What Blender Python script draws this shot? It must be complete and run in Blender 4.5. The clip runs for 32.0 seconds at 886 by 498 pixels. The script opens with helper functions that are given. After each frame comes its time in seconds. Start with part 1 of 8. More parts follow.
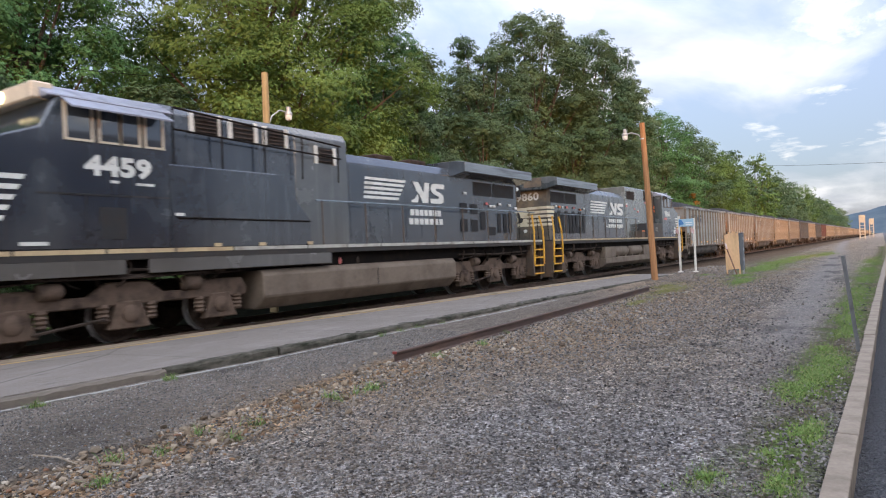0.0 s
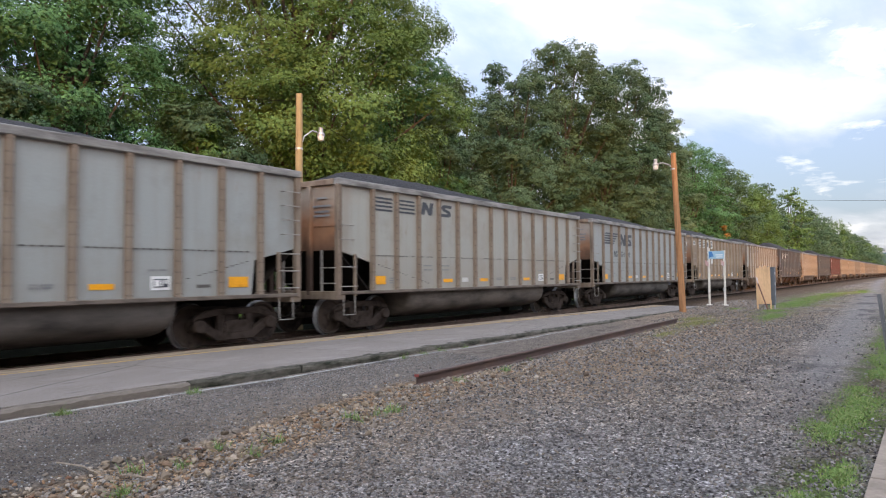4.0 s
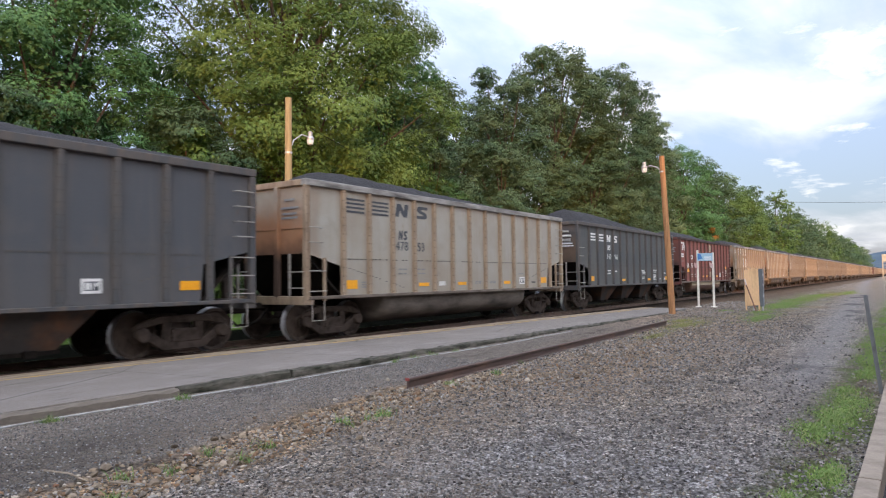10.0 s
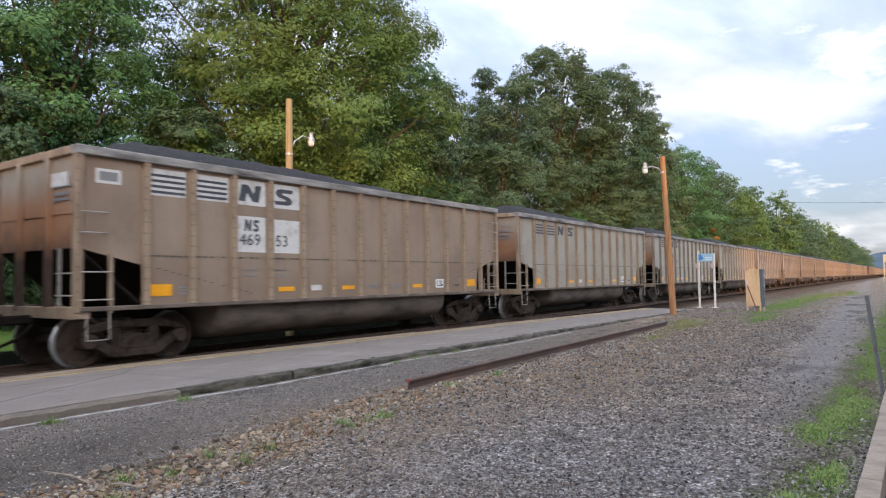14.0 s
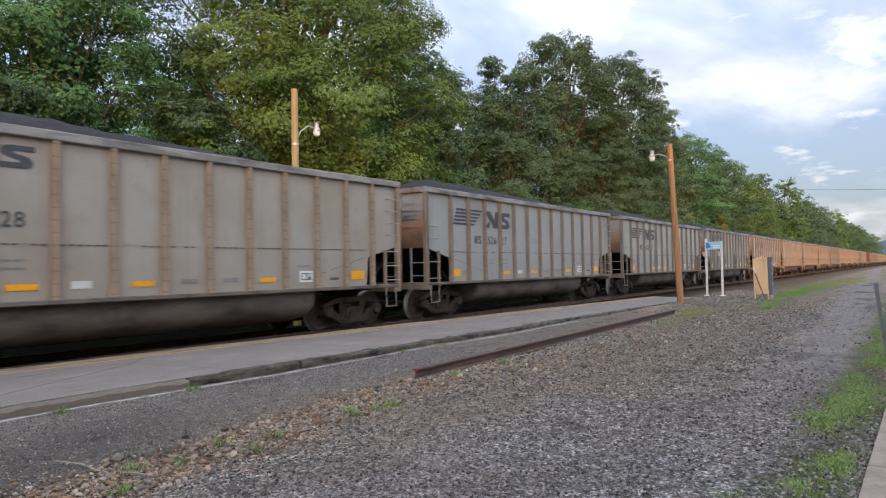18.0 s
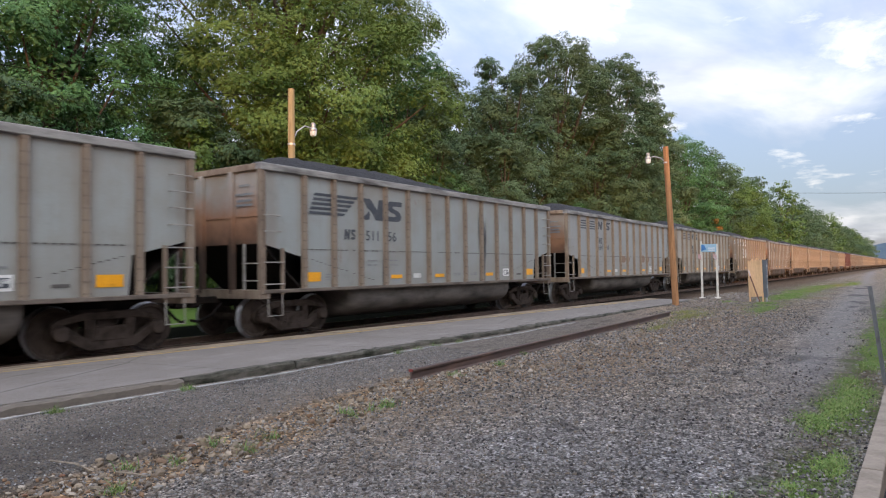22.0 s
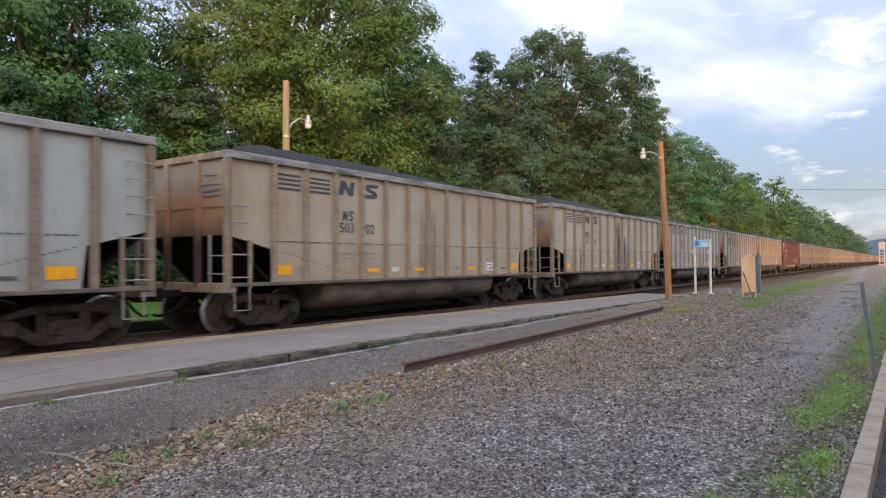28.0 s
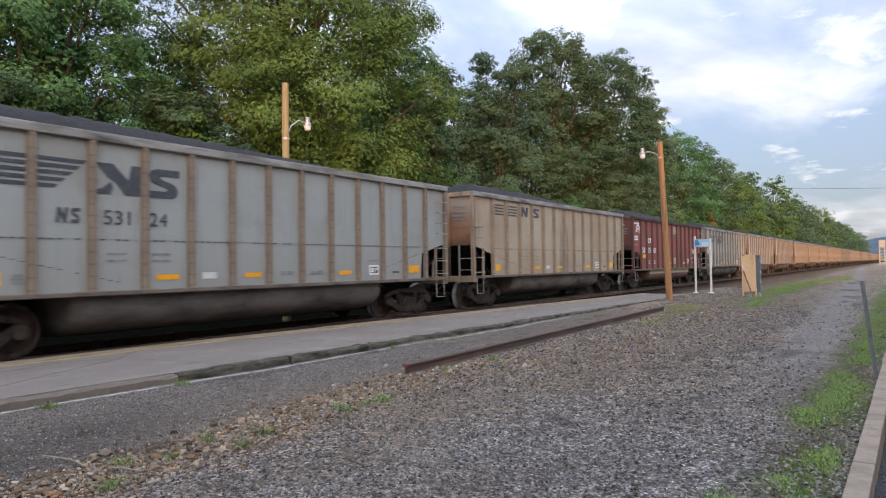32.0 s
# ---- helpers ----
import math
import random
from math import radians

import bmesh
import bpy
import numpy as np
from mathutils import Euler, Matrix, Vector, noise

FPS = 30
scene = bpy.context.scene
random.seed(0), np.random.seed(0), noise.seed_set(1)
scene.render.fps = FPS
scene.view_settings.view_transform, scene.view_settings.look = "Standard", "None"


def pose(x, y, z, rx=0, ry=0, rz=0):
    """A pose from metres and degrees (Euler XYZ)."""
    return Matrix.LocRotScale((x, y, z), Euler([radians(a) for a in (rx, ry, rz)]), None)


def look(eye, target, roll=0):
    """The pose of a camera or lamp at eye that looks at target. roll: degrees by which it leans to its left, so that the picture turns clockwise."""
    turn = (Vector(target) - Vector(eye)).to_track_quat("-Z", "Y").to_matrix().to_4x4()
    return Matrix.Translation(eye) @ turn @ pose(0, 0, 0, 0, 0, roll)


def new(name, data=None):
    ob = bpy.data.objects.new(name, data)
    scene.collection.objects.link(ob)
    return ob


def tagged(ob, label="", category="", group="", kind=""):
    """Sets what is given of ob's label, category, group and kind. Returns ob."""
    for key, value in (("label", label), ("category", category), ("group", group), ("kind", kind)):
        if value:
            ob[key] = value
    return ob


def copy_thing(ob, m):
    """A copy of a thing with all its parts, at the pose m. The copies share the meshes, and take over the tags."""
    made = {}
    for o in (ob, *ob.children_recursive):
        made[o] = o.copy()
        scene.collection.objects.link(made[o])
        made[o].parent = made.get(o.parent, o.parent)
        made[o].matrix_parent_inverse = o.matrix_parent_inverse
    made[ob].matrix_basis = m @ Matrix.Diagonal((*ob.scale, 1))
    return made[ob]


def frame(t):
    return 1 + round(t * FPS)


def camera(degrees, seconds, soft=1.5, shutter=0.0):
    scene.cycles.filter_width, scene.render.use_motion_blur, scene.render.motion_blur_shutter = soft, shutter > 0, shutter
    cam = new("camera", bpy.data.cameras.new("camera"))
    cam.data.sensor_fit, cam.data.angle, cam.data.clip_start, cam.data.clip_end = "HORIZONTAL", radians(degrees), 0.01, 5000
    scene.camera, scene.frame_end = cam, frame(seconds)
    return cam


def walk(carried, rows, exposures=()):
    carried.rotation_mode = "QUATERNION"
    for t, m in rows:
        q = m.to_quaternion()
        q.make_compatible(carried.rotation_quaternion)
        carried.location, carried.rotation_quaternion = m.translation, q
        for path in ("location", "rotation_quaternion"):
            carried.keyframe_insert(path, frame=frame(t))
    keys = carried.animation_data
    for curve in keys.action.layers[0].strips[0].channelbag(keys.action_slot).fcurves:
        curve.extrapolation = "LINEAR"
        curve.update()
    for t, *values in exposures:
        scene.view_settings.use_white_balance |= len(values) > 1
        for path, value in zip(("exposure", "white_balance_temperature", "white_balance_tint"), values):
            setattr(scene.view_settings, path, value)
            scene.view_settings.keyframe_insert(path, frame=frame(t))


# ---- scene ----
EYE = (0.0, 0.0, 1.49)


def aim(yaw, pitch, roll):
    """The camera's pose at the fixed eye: yaw from +x towards +y, pitch up, roll to the left, in degrees."""
    y, p, r = radians(yaw), radians(pitch), radians(roll)
    f = Vector((math.cos(p) * math.cos(y), math.cos(p) * math.sin(y), math.sin(p)))
    right = Vector((math.sin(y), -math.cos(y), 0))
    up = right.cross(f)
    a = right * math.cos(r) + up * math.sin(r)
    b = -right * math.sin(r) + up * math.cos(r)
    return Matrix(((a.x, b.x, -f.x, EYE[0]), (a.y, b.y, -f.y, EYE[1]), (a.z, b.z, -f.z, EYE[2]), (0, 0, 0, 1)))


cam = camera(67.20, 32.0, soft=1.1, shutter=0.18)
walk(cam, [
    (0, aim(33.43, 0.14, -2.40)),
    (0.5, aim(33.66, -0.04, -2.41)),
    (1, aim(34.65, 0.00, -2.05)),
    (1.5, aim(35.41, 1.50, -0.99)),
    (2, aim(35.71, 1.98, -0.49)),
    (2.5, aim(35.86, 1.95, -0.27)),
    (3, aim(35.68, 1.99, -0.39)),
    (3.5, aim(35.72, 2.15, -0.37)),
    (5.5, aim(34.97, 2.47, -0.36)),
    (6, aim(34.79, 2.55, -0.26)),
    (6.5, aim(34.59, 2.63, -0.51)),
    (7, aim(34.63, 2.63, -0.68)),
    (7.5, aim(34.72, 2.56, -0.67)),
    (8, aim(34.79, 2.52, -0.74)),
    (8.5, aim(34.83, 2.51, -0.73)),
    (9, aim(34.83, 2.42, -0.91)),
    (9.5, aim(34.60, 2.38, -0.78)),
    (10, aim(34.77, 2.51, -0.72)),
    (10.5, aim(35.11, 2.72, -0.87)),
    (11, aim(35.20, 2.76, -0.97)),
    (11.5, aim(35.25, 2.76, -0.89)),
    (12, aim(35.18, 2.80, -1.00)),
    (12.5, aim(35.04, 2.69, -1.10)),
    (13, aim(34.89, 2.61, -1.14)),
    (13.5, aim(34.90, 2.63, -0.95)),
    (14, aim(34.84, 2.60, -0.81)),
    (14.5, aim(34.18, 2.44, -0.68)),
    (16.5, aim(34.99, 1.62, -1.29)),
    (17, aim(35.31, 1.53, -1.16)),
    (17.5, aim(35.39, 1.58, -1.06)),
    (18, aim(35.41, 1.70, -1.09)),
    (18.5, aim(35.41, 1.89, -0.98)),
    (19, aim(35.36, 1.96, -0.96)),
    (19.5, aim(35.38, 2.02, -1.02)),
    (20, aim(35.30, 2.06, -0.73)),
    (20.5, aim(35.33, 2.02, -0.50)),
    (21, aim(35.27, 1.90, -1.01)),
    (21.5, aim(35.17, 1.88, -1.09)),
    (22, aim(35.06, 1.77, -0.77)),
    (22.5, aim(34.82, 1.63, -0.87)),
    (23, aim(34.87, 1.62, -0.80)),
    (23.5, aim(34.90, 1.59, -0.72)),
    (24, aim(34.92, 1.56, -0.67)),
    (24.5, aim(34.75, 1.51, -0.46)),
    (25, aim(34.44, 1.38, -0.09)),
    (25.5, aim(34.33, 1.32, -0.03)),
    (27.5, aim(34.55, 1.20, -0.28)),
    (28, aim(34.59, 1.22, -0.39)),
    (28.5, aim(34.57, 1.23, -0.42)),
    (29, aim(34.61, 1.28, -0.52)),
    (29.5, aim(34.59, 1.22, -0.57)),
    (30, aim(34.62, 1.25, -0.47)),
    (30.5, aim(34.60, 1.29, -0.49)),
    (31, aim(34.64, 1.32, -0.65)),
    (31.5, aim(34.59, 1.31, -0.74)),
    (32, aim(34.60, 1.33, -0.77)),
], exposures=[(0, 0.12), (1, 0.12), (2, 0.17), (6, 0.19), (9, 0.20), (13, 0.19), (14.5, 0.13), (16.5, 0.03), (19, 0.0), (32, 0.0)])

# ---- world, sun ----
SUN_AZ, SUN_EL = radians(214), radians(5)   # direction towards the sun, from +x to +y


def make_world():
    w = bpy.data.worlds.new("sky")
    scene.world = w
    w.use_nodes = True
    nt = w.node_tree
    nt.nodes.clear()
    N = lambda k: nt.nodes.new(k)
    L = nt.links.new
    out, bg, sky = N("ShaderNodeOutputWorld"), N("ShaderNodeBackground"), N("ShaderNodeTexSky")
    sky.sky_type, sky.sun_disc = "NISHITA", False
    sky.sun_elevation, sky.sun_rotation = SUN_EL, math.pi / 2 - SUN_AZ
    sky.dust_density, sky.air_density, sky.ozone_density = 0.6, 1.0, 2.2
    # broken cloud over the whole sky, flattened towards the horizon
    tc, sep = N("ShaderNodeTexCoord"), N("ShaderNodeSeparateXYZ")
    L(tc.outputs["Generated"], sep.inputs[0])
    zz = N("ShaderNodeMath"); zz.operation = "MAXIMUM"; zz.inputs[1].default_value = 0.0
    L(sep.outputs["Z"], zz.inputs[0])
    za = N("ShaderNodeMath"); za.operation = "ADD"; za.inputs[1].default_value = 0.16
    L(zz.outputs[0], za.inputs[0])
    comb = N("ShaderNodeCombineXYZ")
    for axis in ("X", "Y"):
        d = N("ShaderNodeMath"); d.operation = "DIVIDE"
        L(sep.outputs[axis], d.inputs[0]); L(za.outputs[0], d.inputs[1])
        L(d.outputs[0], comb.inputs[axis])
    n1 = N("ShaderNodeTexNoise"); n1.inputs["Scale"].default_value = 1.05; n1.inputs["Detail"].default_value = 9; n1.inputs["Roughness"].default_value = 0.56
    n1.inputs["Distortion"].default_value = 0.5
    mp = N("ShaderNodeMapping"); mp.inputs["Location"].default_value = (CLOUD[0], CLOUD[1], 0.0); mp.inputs["Rotation"].default_value = (0, 0, 0.5)
    mp.inputs["Scale"].default_value = (0.55, 1.0, 1.0)
    L(comb.outputs[0], mp.inputs[0]); L(mp.outputs[0], n1.inputs["Vector"])
    ramp = N("ShaderNodeValToRGB"); ramp.color_ramp.elements[0].position = 0.46; ramp.color_ramp.elements[1].position = 0.66
    L(n1.outputs["Fac"], ramp.inputs[0])
    n2 = N("ShaderNodeTexNoise"); n2.inputs["Scale"].default_value = 1.5; n2.inputs["Detail"].default_value = 5
    mp2 = N("ShaderNodeMapping"); mp2.inputs["Location"].default_value = (CLOUD[2], CLOUD[3], 0.0)
    L(comb.outputs[0], mp2.inputs[0]); L(mp2.outputs[0], n2.inputs["Vector"])
    shade = N("ShaderNodeValToRGB")
    shade.color_ramp.elements[0].position, shade.color_ramp.elements[0].color = 0.36, (5.9, 6.4, 8.0, 1)
    shade.color_ramp.elements[1].position, shade.color_ramp.elements[1].color = 0.62, (11.8, 11.9, 12.3, 1)
    L(n2.outputs["Fac"], shade.inputs[0])
    tint = N("ShaderNodeMixRGB"); tint.blend_type = "ADD"; tint.inputs[0].default_value = 1.0
    tint.inputs[2].default_value = (3.6, 3.9, 5.6, 1)
    L(sky.outputs[0], tint.inputs[1])
    mix = N("ShaderNodeMixRGB")
    # small torn wisps in the clear parts
    n3 = N("ShaderNodeTexNoise"); n3.inputs["Scale"].default_value = 2.6; n3.inputs["Detail"].default_value = 8; n3.inputs["Roughness"].default_value = 0.62
    n3.inputs["Distortion"].default_value = 0.25
    mp3 = N("ShaderNodeMapping"); mp3.inputs["Location"].default_value = (WISP[0], WISP[1], 0.0); mp3.inputs["Rotation"].default_value = (0, 0, 0.25)
    mp3.inputs["Scale"].default_value = (0.85, 1.0, 1.0)
    L(comb.outputs[0], mp3.inputs[0]); L(mp3.outputs[0], n3.inputs["Vector"])
    wisp = N("ShaderNodeValToRGB"); wisp.color_ramp.elements[0].position = 0.56; wisp.color_ramp.elements[1].position = 0.70
    L(n3.outputs["Fac"], wisp.inputs[0])
    torn = N("ShaderNodeMixRGB"); torn.inputs[2].default_value = (12.6, 12.5, 12.4, 1)
    L(wisp.outputs[0], torn.inputs[0]); L(tint.outputs[0], torn.inputs[1])
    L(ramp.outputs[0], mix.inputs[0]); L(torn.outputs[0], mix.inputs[1]); L(shade.outputs[0], mix.inputs[2])
    # an overcast sky is brighter overhead than at the horizon, and brighter and warmer towards the sun
    zen = N("ShaderNodeMapRange"); zen.inputs["From Min"].default_value = 0.0; zen.inputs["From Max"].default_value = 1.0
    zen.inputs["To Min"].default_value = 0.80; zen.inputs["To Max"].default_value = 3.05
    L(zz.outputs[0], zen.inputs["Value"])
    vm = N("ShaderNodeVectorMath"); vm.operation = "MULTIPLY"
    zc = N("ShaderNodeCombineXYZ")
    for i in range(3):
        L(zen.outputs[0], zc.inputs[i])
    L(mix.outputs[0], vm.inputs[0]); L(zc.outputs[0], vm.inputs[1])
    dot = N("ShaderNodeVectorMath"); dot.operation = "DOT_PRODUCT"
    dot.inputs[1].default_value = (math.cos(SUN_AZ) * math.cos(SUN_EL), math.sin(SUN_AZ) * math.cos(SUN_EL), math.sin(SUN_EL))
    L(tc.outputs["Generated"], dot.inputs[0])
    glow = N("ShaderNodeMapRange"); glow.interpolation_type = "SMOOTHSTEP"
    glow.inputs["From Min"].default_value = 0.0; glow.inputs["From Max"].default_value = 1.0
    L(dot.outputs["Value"], glow.inputs["Value"])
    warm = N("ShaderNodeMixRGB"); warm.inputs[1].default_value = (1, 1, 1, 1); warm.inputs[2].default_value = (2.85, 2.72, 2.42, 1)
    L(glow.outputs[0], warm.inputs[0])
    vm2 = N("ShaderNodeVectorMath"); vm2.operation = "MULTIPLY"
    L(vm.outputs[0], vm2.inputs[0]); L(warm.outputs[0], vm2.inputs[1])
    L(vm2.outputs[0], bg.inputs[0])
    bg.inputs[1].default_value = 0.083
    L(bg.outputs[0], out.inputs[0])


CLOUD = (1.3, 0.4, 3.1, 2.2)
WISP = (2.6, 1.1)
make_world()
sun = new("sun", bpy.data.lights.new("sun", "SUN"))
sun.data.energy, sun.data.angle, sun.data.color = 2.8, radians(5), (1.0, 0.47, 0.16)
sun.matrix_world = look((0, 0, 0), (-math.cos(SUN_AZ) * math.cos(SUN_EL), -math.sin(SUN_AZ) * math.cos(SUN_EL), -math.sin(SUN_EL)))
scene.view_settings.exposure = 0.0

# ---- materials ----
class Mat:
    """A small helper round one node material."""

    def __init__(self, name, rough=0.7, metal=0.0):
        self.m = bpy.data.materials.new(name)
        self.m.use_nodes = True
        self.nt = self.m.node_tree
        self.b = self.nt.nodes["Principled BSDF"]
        self.b.inputs["Roughness"].default_value = rough
        self.b.inputs["Metallic"].default_value = metal
        self.b.inputs["Specular IOR Level"].default_value = 0.15 if rough > 0.86 else 0.4
        self.tc = self.n("ShaderNodeTexCoord")

    def n(self, kind, **inputs):
        node = self.nt.nodes.new(kind)
        for k, v in inputs.items():
            node.inputs[k.replace("_", " ")].default_value = v
        return node

    def l(self, a, b):
        self.nt.links.new(a, b)

    def coords(self, scale=(1, 1, 1), loc=(0, 0, 0), kind="Object"):
        mp = self.n("ShaderNodeMapping", Scale=scale, Location=loc)
        self.l(self.tc.outputs[kind], mp.inputs["Vector"])
        return mp.outputs[0]

    def noise(self, scale, detail=4.0, vec=None, rough=0.55, distort=0.0):
        t = self.n("ShaderNodeTexNoise", Scale=scale, Detail=detail, Roughness=rough, Distortion=distort)
        self.l(vec if vec is not None else self.tc.outputs["Object"], t.inputs["Vector"])
        return t.outputs["Fac"]

    def ramp(self, fac, p0, p1, c0=(0, 0, 0), c1=(1, 1, 1)):
        r = self.n("ShaderNodeValToRGB")
        e = r.color_ramp.elements
        e[0].position, e[0].color = p0, (*c0, 1)
        e[1].position, e[1].color = p1, (*c1, 1)
        self.l(fac, r.inputs[0])
        return r.outputs[0]

    def mix(self, fac, a, b, mode="MIX"):
        m = self.n("ShaderNodeMixRGB")
        m.blend_type = mode
        for v, s in ((fac, m.inputs[0]), (a, m.inputs[1]), (b, m.inputs[2])):
            if isinstance(v, (int, float)):
                s.default_value = v
            elif isinstance(v, tuple):
                s.default_value = (*v, 1)
            else:
                self.l(v, s)
        return m.outputs[0]

    def math(self, op, a, b=0.0):
        m = self.n("ShaderNodeMath")
        m.operation = op
        for v, s in ((a, m.inputs[0]), (b, m.inputs[1])):
            if isinstance(v, (int, float)):
                s.default_value = v
            else:
                self.l(v, s)
        return m.outputs[0]

    def axis(self, which, kind="Object"):
        s = self.n("ShaderNodeSeparateXYZ")
        self.l(self.tc.outputs[kind], s.inputs[0])
        return s.outputs[which]

    def color(self, c):
        if isinstance(c, tuple):
            self.b.inputs["Base Color"].default_value = (*c, 1)
        else:
            self.l(c, self.b.inputs["Base Color"])
        return self

    def bump(self, h, strength=0.3, distance=0.01):
        b = self.n("ShaderNodeBump", Strength=strength, Distance=distance)
        self.l(h, b.inputs["Height"])
        self.l(b.outputs[0], self.b.inputs["Normal"])
        return self

    def rough(self, r):
        self.l(r, self.b.inputs["Roughness"])
        return self


def worn(name, base, dirt, amount=0.5, scale=3.0, rough=0.75, metal=0.0, bump=0.2, stretch=(1, 1, 1), seed=0.0):
    """A surface with a base colour, dirt in two scales and a fine relief."""
    k = Mat(name, rough, metal)
    v = k.coords(stretch, (seed, seed * 1.7, seed * 0.6))
    a = k.ramp(k.noise(scale, 5, v), 0.62 - 0.35 * amount, 0.85 - 0.25 * amount)
    c = k.mix(a, base, dirt)
    g = k.noise(scale * 9, 3, v)
    c = k.mix(0.35, c, k.ramp(g, 0.3, 0.75, (0.45, 0.45, 0.45), (1.0, 1.0, 1.0)), "MULTIPLY")
    k.color(c).bump(g, bump, 0.01)
    k.rough(k.ramp(a, 0.0, 1.0, (rough - 0.12,) * 3, (min(1, rough + 0.15),) * 3))
    return k.m


def flat(name, c, rough=0.7, metal=0.0):
    return worn(name, c, tuple(x * 0.6 for x in c), 0.3, 4.0, rough, metal, 0.05)


def dull(m, level=0.06):
    """Oily grime and dust: hardly any gloss."""
    m.node_tree.nodes["Principled BSDF"].inputs["Specular IOR Level"].default_value = level
    return m


M = {}
M["steel_dark"] = dull(worn("grimy underframe steel", (0.012, 0.010, 0.009), (0.026, 0.020, 0.016), 0.5, 4, 0.85), 0.04)
M["truck"] = dull(worn("dusty cast truck steel", (0.062, 0.047, 0.039), (0.016, 0.013, 0.011), 0.5, 5, 0.88))
M["loco_truck"] = worn("brown dusty truck casting", (0.125, 0.088, 0.066), (0.035, 0.026, 0.021), 0.5, 3.5, 0.88)
M["tread"] = worn("polished wheel steel", (0.42, 0.42, 0.43), (0.26, 0.25, 0.24), 0.4, 5, 0.4, 0.5, 0.05)
M["wheel"] = dull(worn("rusty wheel steel", (0.072, 0.055, 0.045), (0.028, 0.022, 0.018), 0.45, 5, 0.8))
k = Mat("loose coal", 0.85)
k.color(k.ramp(k.noise(9, 5), 0.3, 0.75, (0.007, 0.007, 0.008), (0.026, 0.026, 0.028)))
k.bump(k.noise(14, 4), 0.9, 0.05)
M["coal"] = k.m
M["orange"] = flat("orange reflective marking", (0.82, 0.36, 0.015), 0.5)
M["white"] = worn("white stencil paint", (0.74, 0.73, 0.70), (0.45, 0.43, 0.4), 0.25, 6, 0.6, 0, 0.05)
M["ink"] = worn("faded dark lettering paint", (0.05, 0.055, 0.065), (0.10, 0.10, 0.10), 0.35, 6, 0.7, 0, 0.05)
M["ink_soft"] = worn("grey stencil lettering", (0.20, 0.20, 0.20), (0.30, 0.29, 0.27), 0.4, 6, 0.7, 0, 0.05)
M["patch"] = worn("pale paint patch", (0.60, 0.59, 0.56), (0.42, 0.38, 0.33), 0.4, 5, 0.7, 0, 0.05)
M["blotch"] = worn("brown touch-up paint", (0.21, 0.13, 0.09), (0.27, 0.19, 0.14), 0.45, 4, 0.8, 0, 0.05)
M["halo"] = worn("pale touch-up rim", (0.33, 0.305, 0.265), (0.28, 0.255, 0.22), 0.5, 5, 0.8, 0, 0.05)
M["rivet"] = worn("sooty rivet heads", (0.085, 0.078, 0.07), (0.15, 0.13, 0.11), 0.4, 6, 0.85)
M["rung"] = worn("worn ladder steel", (0.30, 0.28, 0.25), (0.16, 0.12, 0.09), 0.4, 9, 0.6)


